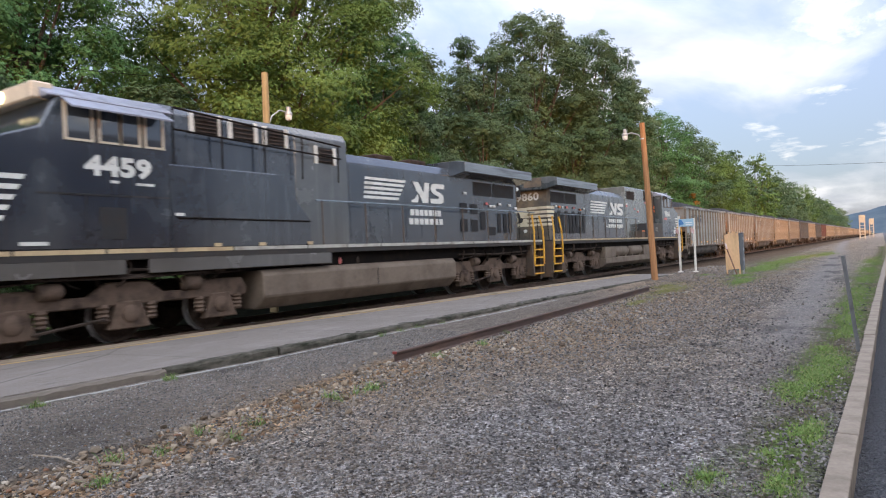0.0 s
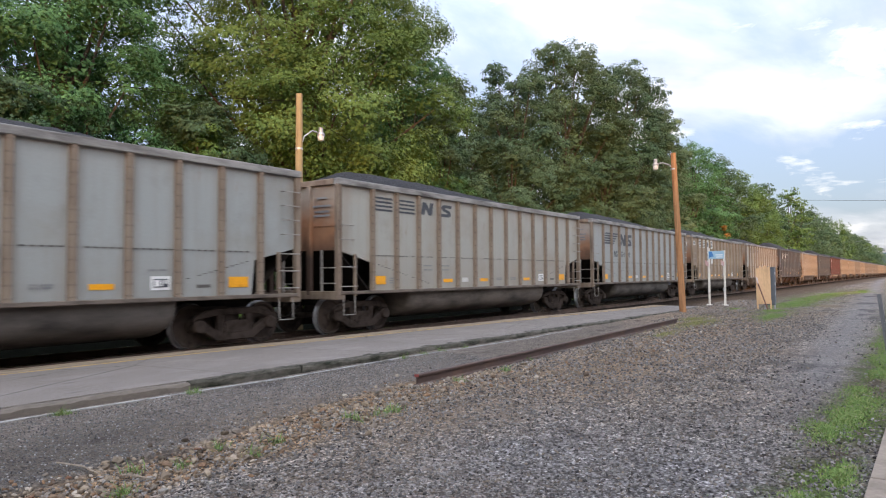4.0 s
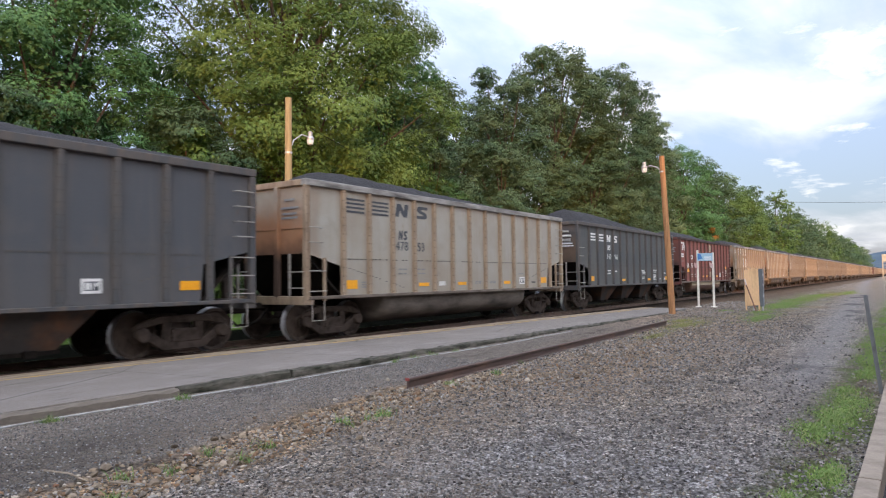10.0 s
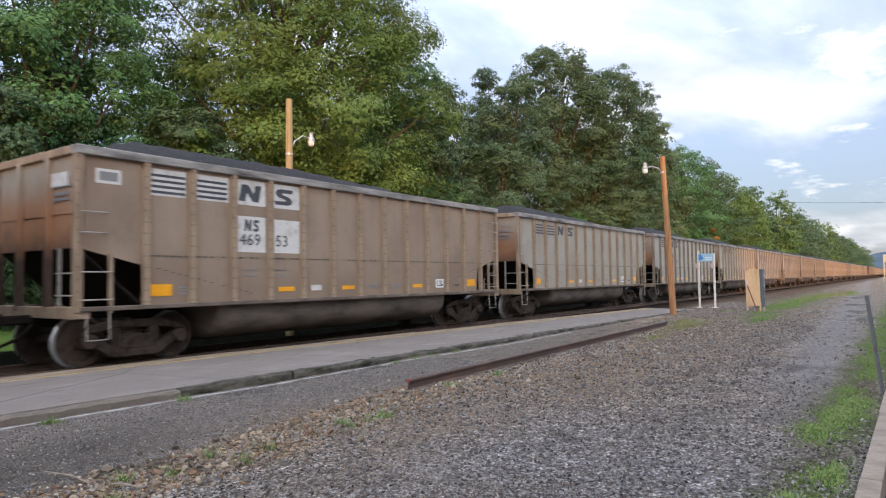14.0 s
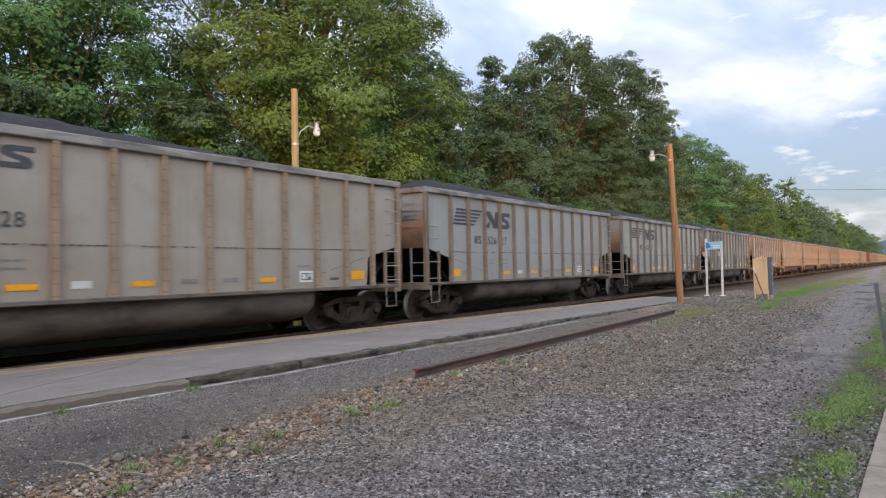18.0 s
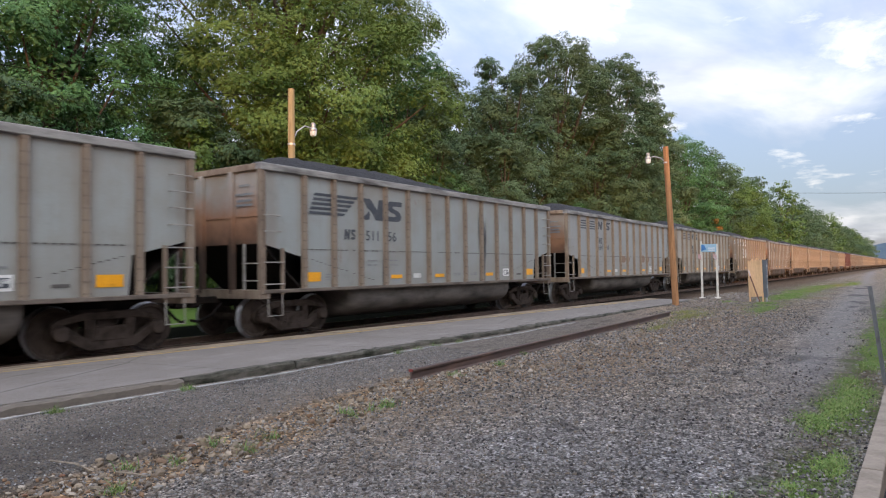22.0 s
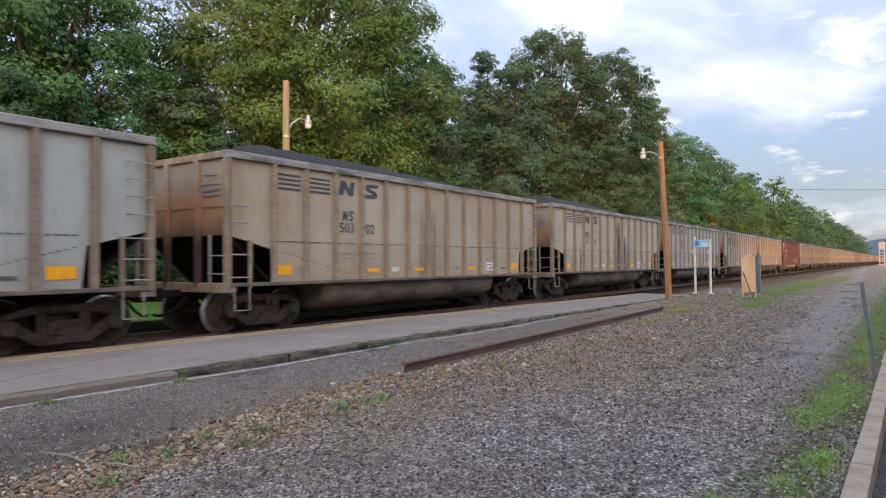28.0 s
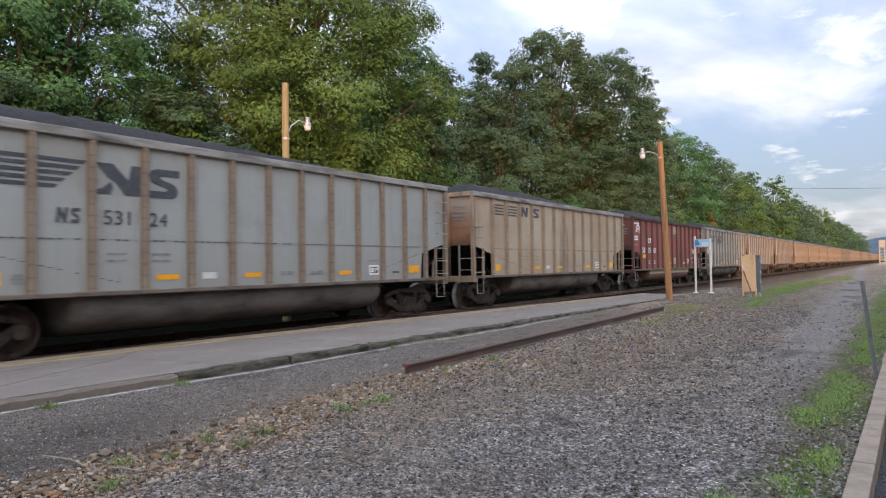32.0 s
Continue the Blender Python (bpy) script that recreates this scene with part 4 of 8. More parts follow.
def place_dry(rng, n):
    return in_blobs(rng, n, [(21.5, 5.75, 3.0, 0.55, 2.2), (23.6, 6.4, 2.2, 0.6, 1.2), (17.5, 5.45, 1.6, 0.25, 0.6), (46, 5.2, 7.0, 1.0, 1.6), (58, 4.6, 7.0, 0.9, 1.4)])


DRY = island_mat("yellowing grass blades", [(0.12, 0.14, 0.035), (0.20, 0.22, 0.06), (0.27, 0.25, 0.09), (0.30, 0.25, 0.12)], 0.8)
blades("dry_grass", "thin yellowing grass round the foot of the pole", 9000, place_dry, lambda r, n, x, y: r.uniform(0.03, 0.15, n) * r.uniform(0.5, 1.0, n), DRY, 14, 0.0035)
blades("verge_grass", "uneven patches of green grass beside the kerb", 105000, place_verge, lambda r, n, x, y: r.uniform(0.012, 0.050, n), GRASS, 11, 0.0032)
blades("yard_grass", "low grass growing round the cabinet", 26000, place_box, lambda r, n, x, y: r.uniform(0.03, 0.11, n), GRASS, 12, 0.005)
WEED = island_mat("dull green weeds", [(0.07, 0.125, 0.026), (0.11, 0.20, 0.042), (0.17, 0.26, 0.065), (0.24, 0.24, 0.10)], 0.75)
blades("weeds", "small weeds in the gravel", 1500, place_weeds, lambda r, n, x, y: r.uniform(0.02, 0.16, n) * r.uniform(0.4, 1.0, n), WEED, 13, 0.0038, "weeds")

# ---- trees ----
def leaf_mat(name, dark, mid, light, autumn=None):
    k = Mat(name, 0.6)
    g = k.n("ShaderNodeNewGeometry")
    c = k.mix(k.ramp(k.noise(0.75, 4), 0.36, 0.64), dark, light)
    c = k.mix(0.25, c, mid)
    c = k.mix(k.math("MULTIPLY", k.ramp(k.noise(0.22, 3), 0.40, 0.62), 0.5), c, autumn or light)
    c = k.mix(0.5, c, k.ramp(g.outputs["Random Per Island"], 0.0, 1.0, (0.56, 0.58, 0.56), (1.30, 1.28, 1.24)), "MULTIPLY")
    k.color(c)
    k.b.inputs["Specular IOR Level"].default_value = 0.25
    t = k.n("ShaderNodeBsdfTranslucent")
    k.l(c, t.inputs[0])
    mx = k.n("ShaderNodeMixShader", Fac=0.24)
    k.l(k.b.outputs[0], mx.inputs[1]); k.l(t.outputs[0], mx.inputs[2])
    k.l(mx.outputs[0], k.nt.nodes["Material Output"].inputs[0])
    return k.m


LEAF = {
    "maple": leaf_mat("yellow-green maple leaves", (0.040, 0.090, 0.024), (0.076, 0.146, 0.035), (0.138, 0.220, 0.050), (0.162, 0.212, 0.043)),
    "dark": leaf_mat("deep green leaves", (0.031, 0.071, 0.038), (0.054, 0.109, 0.053), (0.089, 0.152, 0.071), (0.112, 0.146, 0.060)),
    "fresh": leaf_mat("bright green leaves", (0.038, 0.102, 0.036), (0.068, 0.165, 0.056), (0.115, 0.238, 0.082), (0.115, 0.232, 0.080)),
    "olive": leaf_mat("olive-green leaves", (0.032, 0.069, 0.034), (0.056, 0.106, 0.047), (0.093, 0.150, 0.062), (0.122, 0.152, 0.058)),
    "pale": leaf_mat("pale green leaves", (0.064, 0.111, 0.053), (0.104, 0.163, 0.075), (0.152, 0.220, 0.100), (0.164, 0.200, 0.082)),
    "rust": leaf_mat("turning orange leaves", (0.20, 0.08, 0.02), (0.36, 0.14, 0.03), (0.46, 0.22, 0.04), (0.40, 0.18, 0.04)),
}
BARK = worn("grey-brown bark", (0.10, 0.08, 0.06), (0.05, 0.04, 0.032), 0.5, 6, 0.95, bump=0.8, stretch=(2, 2, 0.4))


def unit(v):
    return v / np.maximum(1e-6, np.linalg.norm(v, axis=1, keepdims=True))


def leaf_heap(rng, centres, radii, outward, n, size):
    """Small two-lobed leaves over the skins of many flattened clumps, most on their upper sides."""
    k = rng.choice(len(centres), n, p=radii ** 2 / (radii ** 2).sum())
    d = rng.normal(size=(n, 3)) + outward[k] * 0.75
    d[:, 2] = np.where(rng.uniform(0, 1, n) < 0.7, np.abs(d[:, 2]), d[:, 2])
    d = unit(d)
    rad = radii[k] * rng.uniform(0.25, 1.0, n) ** 0.5 * rng.uniform(0.85, 1.2, n)
    p = centres[k] + d * rad[:, None] * np.array([1, 1, 0.70])
    p += rng.normal(size=(n, 3)) * 0.05
    nrm = unit(d * 0.9 + outward[k] * 0.4 + rng.normal(size=(n, 3)) * 0.32 + np.array([0, 0, 0.55]))
    t = unit(np.cross(nrm, rng.normal(size=(n, 3))))
    b = np.cross(nrm, t)
    s = (size * rng.uniform(0.6, 1.35, n))[:, None]
    w = s * rng.uniform(0.55, 0.9, n)[:, None]
    droop = nrm * s * rng.uniform(0.05, 0.3, n)[:, None]
    v = np.stack([p - t * s * 0.4, p + t * s * 0.5 + b * w * 0.12, p + b * w * 0.62 - droop,
                  p - t * s * 0.4 - b * w * 0.05, p - b * w * 0.62 - droop, p + t * s * 0.38 - b * w * 0.2], 1)
    return v.reshape(-1, 3), np.arange(6 * n).reshape(-1, 3)


def mesh_of(name, v, f):
    me = bpy.data.meshes.new(name)
    me.vertices.add(len(v))
    me.vertices.foreach_set("co", np.asarray(v, np.float32).ravel())
    k = f.shape[1]
    me.loops.add(f.size)
    me.loops.foreach_set("vertex_index", f.ravel().astype(np.int32))
    me.polygons.add(len(f))
    me.polygons.foreach_set("loop_start", np.arange(0, f.size, k, dtype=np.int32))
    me.update(calc_edges=True)
    me.validate()
    return me


def tree(x, y, height, radius, kind, seed, leaves=20000, leaf=0.22, low=0.0, lean=(0, 0), label="", squash=1.0, category="tree", name="tree", boughs=16, point=0.55, lobe=0.43):
    """A broadleaf tree: tapered trunk, limbs to a number of leafy boughs, each of many clumps, with gaps between."""
    rng = np.random.default_rng(seed)
    z0 = float(ground_z(x, y)) - 0.1
    top = thing(name, label or "tall broadleaf tree in full leaf behind the railway", category, pose(x, y, z0), "trees along the railway")
    rt = max(0.12, height * 0.016)
    # boughs: lumps of the crown, stacked from low to high round the trunk
    u = (np.arange(boughs) + rng.uniform(0.1, 0.9, boughs)) / boughs
    br = radius * lobe * rng.uniform(0.8, 1.2, boughs) * (1 - 0.28 * u)
    zb = height * low + br * 0.5 + u * (height * (1 - low) - br * 1.25)
    prof = np.clip(np.sin(np.pi * np.clip(0.16 + 0.80 * u, 0, 1)) ** point, 0.12, 1)
    az = np.arange(boughs) * 2.39996 + rng.uniform(-0.5, 0.5, boughs) + seed
    off = np.maximum(0, radius * prof - br) * rng.uniform(0.72, 1.0, boughs)
    bc = np.stack([np.cos(az) * off * squash + lean[0] * u, np.sin(az) * off + lean[1] * u, zb], -1)
    g = Geo()
    hz = height * (low + 0.5)
    g.tube([(0, 0, 0), (0.1, 0.05, hz * 0.35), (lean[0] * 0.3, lean[1] * 0.3, hz * 0.7), (lean[0] * 0.6, lean[1] * 0.6, hz), (lean[0], lean[1], height * 0.86)], [rt * 1.25, rt, rt * 0.8, rt * 0.5, rt * 0.08], 9)
    for i in range(boughs):
        e = Vector(bc[i])
        st = Vector((lean[0] * 0.5 * u[i], lean[1] * 0.5 * u[i], max(height * 0.08, e.z * 0.62)))
        g.tube([st, (st + e) / 2 + Vector((0, 0, -0.03 * height)), e], [rt * 0.40, rt * 0.26, 0.03], 6)
    part("trunk", g.done("trunk", smooth=True), BARK, top)
    # clumps on the skin of every bough
    per = 22
    d = unit(rng.normal(size=(boughs * per, 3)) + np.repeat(unit(bc - np.array([0, 0, height * 0.42])), per, 0) * 0.7)
    rb = np.repeat(br, per)
    c = np.repeat(bc, per, 0) + d * (rb * rng.uniform(0.40, 1.0, boughs * per))[:, None] * np.array([1, 1, 0.85])
    rad = rb * rng.uniform(0.20, 0.46, boughs * per)
    keep = c[:, 2] > 0.25
    c, rad, d = c[keep], rad[keep], d[keep]
    v, f = leaf_heap(rng, c, rad, d, leaves, leaf * 0.84)
    # coarse shaded foliage inside the boughs
    v2, f2 = leaf_heap(rng, bc, br * 0.62, unit(bc - np.array([0, 0, height * 0.3])) * 0.2, leaves // 12, leaf * 1.5)
    hc = np.stack([lean[0] * u * 0.6, lean[1] * u * 0.6, height * (low + 0.08 + u * 0.74)], -1)
    hr = np.maximum(0.4, radius * (0.56 - 0.34 * u))
    v3, f3 = leaf_heap(rng, hc, hr, np.zeros_like(hc), leaves // 13, leaf * 1.7)
    f = np.concatenate([f, f2 + len(v), f3 + len(v) + len(v2)])
    v = np.concatenate([v, v2, v3])
    part("crown", mesh_of("crown", v, f), LEAF[kind], top)
    return top


def build_trees():
    # the big maple and its neighbours
    tree(25.5, 28.0, 25.5, 10.2, "maple", 21, 170000, 0.19, label="huge yellow-green maple standing behind the train", boughs=64, point=0.4, lobe=0.30)
    tree(34.5, 28.0, 19.0, 4.6, "fresh", 41, 50000, 0.19, label="bright green tree leaning out of the big maple", boughs=18)
    tree(12.8, 28.0, 17.0, 5.0, "fresh", 22, 60000, 0.175, label="bright green tree beside the big maple", boughs=26, point=0.42)
    tree(9.5, 25.0, 8.5, 3.6, "dark", 23, 24000, 0.18, label="dark green undergrowth tree behind the train", boughs=12)
    tree(17.5, 25.5, 9.5, 3.8, "dark", 24, 24000, 0.18, label="dark green undergrowth tree behind the train", boughs=12)
    tree(5.6, 29.5, 18.5, 5.8, "fresh", 25, 62000, 0.175, label="tall bright green tree behind the train", boughs=30, point=0.42)
    tree(9.5, 35.0, 17.5, 5.0, "dark", 47, 30000, 0.24, boughs=22, point=0.42)
    for i, x in enumerate((17.0, 26.0, 35.0, 52.0)):
        tree(x, 39.0 + 2 * (i % 2), 16.5, 6.0, "dark", 80 + i, 9000, 0.42, boughs=18, point=0.4)
    for i, (x, y, h) in enumerate(((40.0, 36.0, 15.0), (47.0, 37.0, 17.5), (58.0, 37.0, 19.0))):
        tree(x, y, h, 6.5, "dark", 90 + i, 14000, 0.40, boughs=26, point=0.4)
    tree(1.0, 34.0, 20.0, 5.5, "dark", 48, 24000, 0.26, boughs=22, point=0.42)
    tree(-2.5, 28.0, 18.0, 6.0, "dark", 26, 12000, 0.36)
    tree(44.5, 31.5, 18.2, 5.0, "dark", 27, 24000, 0.24, label="blue-green tree between two larger ones")
    tree(36.0, 26.0, 13.0, 4.4, "dark", 28, 26000, 0.21, label="dark green undergrowth tree behind the train")
    tree(46.5, 26.5, 13.0, 5.0, "dark", 29, 24000, 0.22, label="dark green undergrowth tree behind the train")
    tree(52.5, 29.5, 20.8, 6.2, "dark", 45, 34000, 0.26, label="large dark green tree with an uneven crown", boughs=20, point=0.4)
    tree(64.0, 30.0, 26.0, 8.6, "olive", 30, 68000, 0.27, label="large dark green tree with an uneven crown", boughs=44, point=0.4, lobe=0.34)
    tree(78.5, 30.0, 27.6, 8.4, "dark", 31, 66000, 0.30, label="large dark green tree with an uneven crown", boughs=44, point=0.36, lobe=0.34)
    tree(66.0, 26.5, 17.0, 6.0, "olive", 42, 24000, 0.26)
    tree(88.0, 29.0, 26.2, 6.2, "dark", 43, 32000, 0.28, point=0.36, boughs=22)
    tree(101.0, 31.0, 25.0, 6.5, "pale", 32, 26000, 0.30, label="pale green tree with open branches")
    tree(116.0, 31.0, 24.2, 8.5, "fresh", 33, 24000, 0.33, boughs=22)
    tree(132.0, 31.0, 24.0, 8.5, "dark", 34, 20000, 0.36, boughs=22)
    tree(148.0, 31.0, 23.0, 8.5, "maple", 35, 18000, 0.38, boughs=22)
    tree(162.0, 30.0, 20.0, 8.5, "maple", 44, 16000, 0.40, boughs=22)
    tree(118.0, 26.5, 9.5, 2.0, "rust", 36, 2500, 0.4, label="small tree with turning orange leaves", boughs=8)
    for i, x in enumerate((95.0, 109.0, 124.0, 140.0, 155.0)):
        tree(x, 38.0, 24.0 - 0.4 * i, 8.0, ("dark", "fresh")[i % 2], 60 + i, 9000, 0.50, boughs=18)
    rng = random.Random(77)
    x = 175.0
    while x < 720:
        tree(x, 31 + rng.uniform(-1.5, 3), rng.uniform(19.5, 25.0), rng.uniform(8, 11.5), rng.choice(["dark", "maple", "pale", "dark"]), int(x * 7), 4000, 0.72, boughs=14)
        x += rng.uniform(11, 15) * (1 + x / 900)
    # low growth along the fence line
    x = 3.0
    while x < 150:
        tree(x, 24.6 + rng.uniform(-0.5, 1.0), rng.uniform(4.8, 8.0), rng.uniform(2.8, 3.8), rng.choice(["dark", "dark", "fresh", "maple"]), int(x * 13) + 5, 5200, 0.165 + x * 0.0022,
             label="dense green shrub growing behind the railway", category="shrub", name="shrub", boughs=9)
        x += rng.uniform(4.0, 6.0)


build_trees()


def build_hill():
    """Wooded ridge in the distance."""
    xs = np.linspace(-900, 1500, 60)
    vs, n = [], len(xs)
    for j, (dx, f) in enumerate(((0, 0.0), (150, 0.55), (330, 1.0), (600, 0.7), (900, 0.0))):
        for i, yy in enumerate(xs):
            h = (92 * math.exp(-((yy - 40) / 290) ** 2) + 70 * math.exp(-((yy - 600) / 380) ** 2) + 4 * math.sin(yy * 0.021) + 2 * math.sin(yy * 0.057 + 1)) * f
            vs.append((2500 + dx, -yy, max(0, h) - 3))
    f = np.array([(j * n + i, j * n + i + 1, (j + 1) * n + i + 1, (j + 1) * n + i) for j in range(4) for i in range(n - 1)])
    me = mesh_of("backdrop", np.array(vs), f)
    # distance haze is put into the ridge colour as blue
    k = Mat("distant wooded ridge with painted haze", 1.0)
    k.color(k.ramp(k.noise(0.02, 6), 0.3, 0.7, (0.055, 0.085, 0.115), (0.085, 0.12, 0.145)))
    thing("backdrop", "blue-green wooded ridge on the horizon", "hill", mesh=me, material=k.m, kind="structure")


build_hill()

# ---- coal cars ----
CL, CW = 14.2, 1.58            # body length, half width over the ribs
PITCH = 15.685
MESH = {}


def shared(key, make):
    if key not in MESH:
        MESH[key] = make()
    return MESH[key]


def wheelset_mesh(r, name="wheelset"):
    g = Geo()
    for s in (-1, 1):
        prof = [(r * 0.16, -0.10), (r * 0.30, -0.09), (r * 0.34, -0.045), (r * 0.80, -0.03), (r * 0.86, -0.062), (r * 0.995, -0.065)]
        prof += [(r, -0.05), (r * 1.005, 0.03), (r * 1.06, 0.045), (r * 1.06, 0.07), (r * 0.86, 0.072), (r * 0.80, 0.02), (r * 0.3, 0.05), (r * 0.16, 0.09)]
        g.turned([(a, b if s < 0 else -b) for a, b in prof], (0, s * 0.755, 0), "y", 32)
    g.turned([(0.075, -1.02), (0.085, -0.6), (0.075, 0), (0.085, 0.6), (0.075, 1.02)], (0, 0, 0), "y", 12)
    me = g.done(name, smooth=True)
    me.materials.append(M["wheel"])
    me.materials.append(M["tread"])
    for p in me.polygons:
        rr = max(math.hypot(me.vertices[i].co.x, me.vertices[i].co.z) for i in p.vertices)
        lo = min(math.hypot(me.vertices[i].co.x, me.vertices[i].co.z) for i in p.vertices)
        if lo > r * 0.97:
            p.material_index = 1
    return me




def truck(parent, cx):
    t = part("truck", shared("bolster", lambda: Geo().box(-0.2, 0.2, -0.95, 0.95, 0.5, 0.72).box(-0.35, 0.35, -0.3, 0.3, 0.72, 0.82).done("truck", 0.02)), M["truck"], parent, at=pose(cx, 0, 0))

    def frame_mesh():
        g = Geo()
        for pts in ([(-1.04, 0.52), (-1.04, 0.64), (-0.9, 0.72), (-0.5, 0.82), (0.5, 0.82), (0.9, 0.72), (1.04, 0.64), (1.04, 0.52), (0.98, 0.58), (0.5, 0.67), (-0.5, 0.67), (-0.98, 0.58)],
                    [(-1.02, 0.40), (-1.02, 0.53), (-0.78, 0.54), (-0.36, 0.30), (0.36, 0.30), (0.78, 0.54), (1.02, 0.53), (1.02, 0.40), (0.82, 0.36), (0.46, 0.13), (-0.46, 0.13), (-0.82, 0.36)]):
            g.prism(pts, "y", -0.07, 0.07)
        g.prism([(-0.44, 0.28), (-0.28, 0.28), (-0.26, 0.7), (-0.46, 0.7)], "y", -0.06, 0.06).prism([(0.28, 0.28), (0.44, 0.28), (0.46, 0.7), (0.26, 0.7)], "y", -0.06, 0.06)
        return g.done("side_frame", 0.018)
    for s in (-1, 1):
        f = part("side_frame", shared("side_frame", frame_mesh), M["truck"], t, at=pose(0, s * 1.02, 0))
        part("spring_nest", shared("springs", lambda: Geo().prism([(-0.26, 0.30), (0.26, 0.30), (0.30, 0.34), (0.26, 0.38), (0.30, 0.42), (0.26, 0.46), (0.30, 0.50), (0.26, 0.55), (-0.26, 0.55), (-0.30, 0.50), (-0.26, 0.46), (-0.30, 0.42), (-0.26, 0.38), (-0.30, 0.34)], "y", -0.08, 0.08).done("spring_nest")), M["truck"], t, at=pose(0, s * 1.02, 0))
        for a in (-0.9, 0.9):
            part("bearing_cap", shared("bearing", lambda: Geo().turned([(0.15, -0.02), (0.15, 0.05), (0.12, 0.09), (0.06, 0.10)], (0, 0, 0), "y", 14).done("bearing_cap", smooth=True)), M["truck"], t,
                 at=pose(a, s * 1.08, 0.457, 0, 0, 0 if s > 0 else 180))
    for a in (-0.9, 0.9):
        me = shared("wheelset", lambda: wheelset_mesh(0.457))
        w = new("wheelset", me)
        w.parent = t
        w.matrix_basis = pose(a, 0, 0.457)
        w["axle_x"] = cx + a
    return t


def side_sheet_mesh(s):
    g = Geo()
    pts = [(0.08, 3.76), (0.08, 2.12), (1.25, 1.83), (1.33, 1.06), (CL - 1.33, 1.06), (CL - 1.25, 1.83), (CL - 0.08, 2.12), (CL - 0.08, 3.76)]
    a, b = sorted((s * 1.50, s * 1.475))
    g.prism(pts, "y", a, b)
    return g.done("side_sheet")


def seam_mesh():
    """A lapped joint: a thin raised lip along the side."""
    return Geo().box(1.34, CL - 1.34, -1.506, -1.50, 2.02, 2.035).done("seam_strip")


def rivet_mesh():
    """Rows of short dark rivet washers: along the lap joint and down the slope sheets."""
    g = Geo()
    rng = random.Random(31)
    x = 1.44
    while x < CL - 1.44:
        if abs((x - 1.32 + 0.49) % 0.98 - 0.49) > 0.10 and rng.random() < 0.9:
            g.box(x - rng.uniform(0.03, 0.055), x + 0.045, -1.512, -1.50, 1.995, 2.018)
        x += 0.145
    for a, b in (((1.45, 1.80), (3.9, 1.22)), ((CL - 1.45, 1.80), (CL - 3.6, 1.26))):
        for i in range(18):
            t = i / 17
            x, z = a[0] + (b[0] - a[0]) * t, a[1] + (b[1] - a[1]) * t
            if abs((x - 1.32 + 0.49) % 0.98 - 0.49) > 0.10 and rng.random() < 0.75:
                g.box(x - 0.035, x + 0.035, -1.508, -1.50, z - 0.009, z + 0.009)
    return g.done("rivet_row")


def rib_mesh():
    return Geo().prism([(-0.08, 0), (-0.055, -0.095), (0.055, -0.095), (0.08, 0)], "z", 1.06, 3.74).done("rib", 0.008)


def grab(x0, x1, z, y=-1.60, back=-1.50):
    return Geo().tube([(x0, back, z), (x0, y - 0.03, z), (x1, y - 0.03, z), (x1, back, z)], 0.014, 6).done("grab_iron", smooth=True)


def coal_mesh(seed, x0=0.15, x1=CL - 0.15, half=1.42, crest=0.72, z=3.66):
    rng = np.random.default_rng(seed)
    nx, ny = 60, 13
    X, Y = np.meshgrid(np.linspace(x0, x1, nx), np.linspace(-half, half, ny), indexing="ij")
    u = (X - x0) / (x1 - x0)
    prof = smooth01(0.0, 0.13, u) ** 0.8 * (1 - 0.42 * smooth01(0.22 + rng.uniform(0, 0.1), 0.95, u)) * smooth01(1.0, 0.93, u)
    ridge = np.cos(Y / half * np.pi / 2) ** 0.8
    Z = z + 0.02 + crest * prof * ridge * (1 + 0.02 * np.sin(X * 0.7 + seed)) + rng.normal(0, 0.016, X.shape)
    i = np.arange(nx * ny).reshape(nx, ny)
    f = np.stack([i[:-1, :-1], i[1:, :-1], i[1:, 1:], i[:-1, 1:]], -1).reshape(-1, 4)
    me = mesh_of("coal_load", np.stack([X, Y, Z], -1).reshape(-1, 3), f)
    for p in me.polygons:
        p.use_smooth = True
    return me


def tub_mesh():
    """Rounded bathtub floor hanging between the trucks."""
    prof = []
    for i in range(13):
        a = math.pi * i / 12
        prof.append((-1.42 * math.cos(a) if 0 < i < 12 else (-1.42 if i == 0 else 1.42), 0.78 - 0.54 * math.sin(a) ** 0.8))
    prof = [(-1.42, 1.05)] + prof + [(1.42, 1.05)]
    rows = [(2.98, 0.72, 0.20), (3.03, 0.90, 0.08), (3.14, 0.98, 0.02), (3.3, 1.0, 0.0), (10.9, 1.0, 0.0), (11.06, 0.98, 0.02), (11.17, 0.90, 0.08), (11.22, 0.72, 0.20)]
    g = Geo()
    n = len(prof)
    v = []
    for x, k, lift in rows:
        for y, z in prof:
            v.append((x, y * (0.75 + 0.25 * k), max(z, z + lift) if z < 1.0 else z))
    f = [(r * n + i, r * n + i + 1, (r + 1) * n + i + 1, (r + 1) * n + i) for r in range(len(rows) - 1) for i in range(n - 1)]
    f += [tuple(range(n)), tuple((len(rows) - 1) * n + i for i in range(n))[::-1]]
    return g.add(v, f).done("tub", smooth=True)


def slab(pts, y=-1.503, d=0.006):
    return Geo().prism(pts, "y", y - d, y)


def mark(parent, name, x0, x1, z0, z1, material, label="", y=-1.506, d=0.006):
    return part(name, shared(("mark", x0, x1, z0, z1, y), lambda: Geo().box(x0, x1, y - d, y, z0, z1).done(name)), material, parent, label)


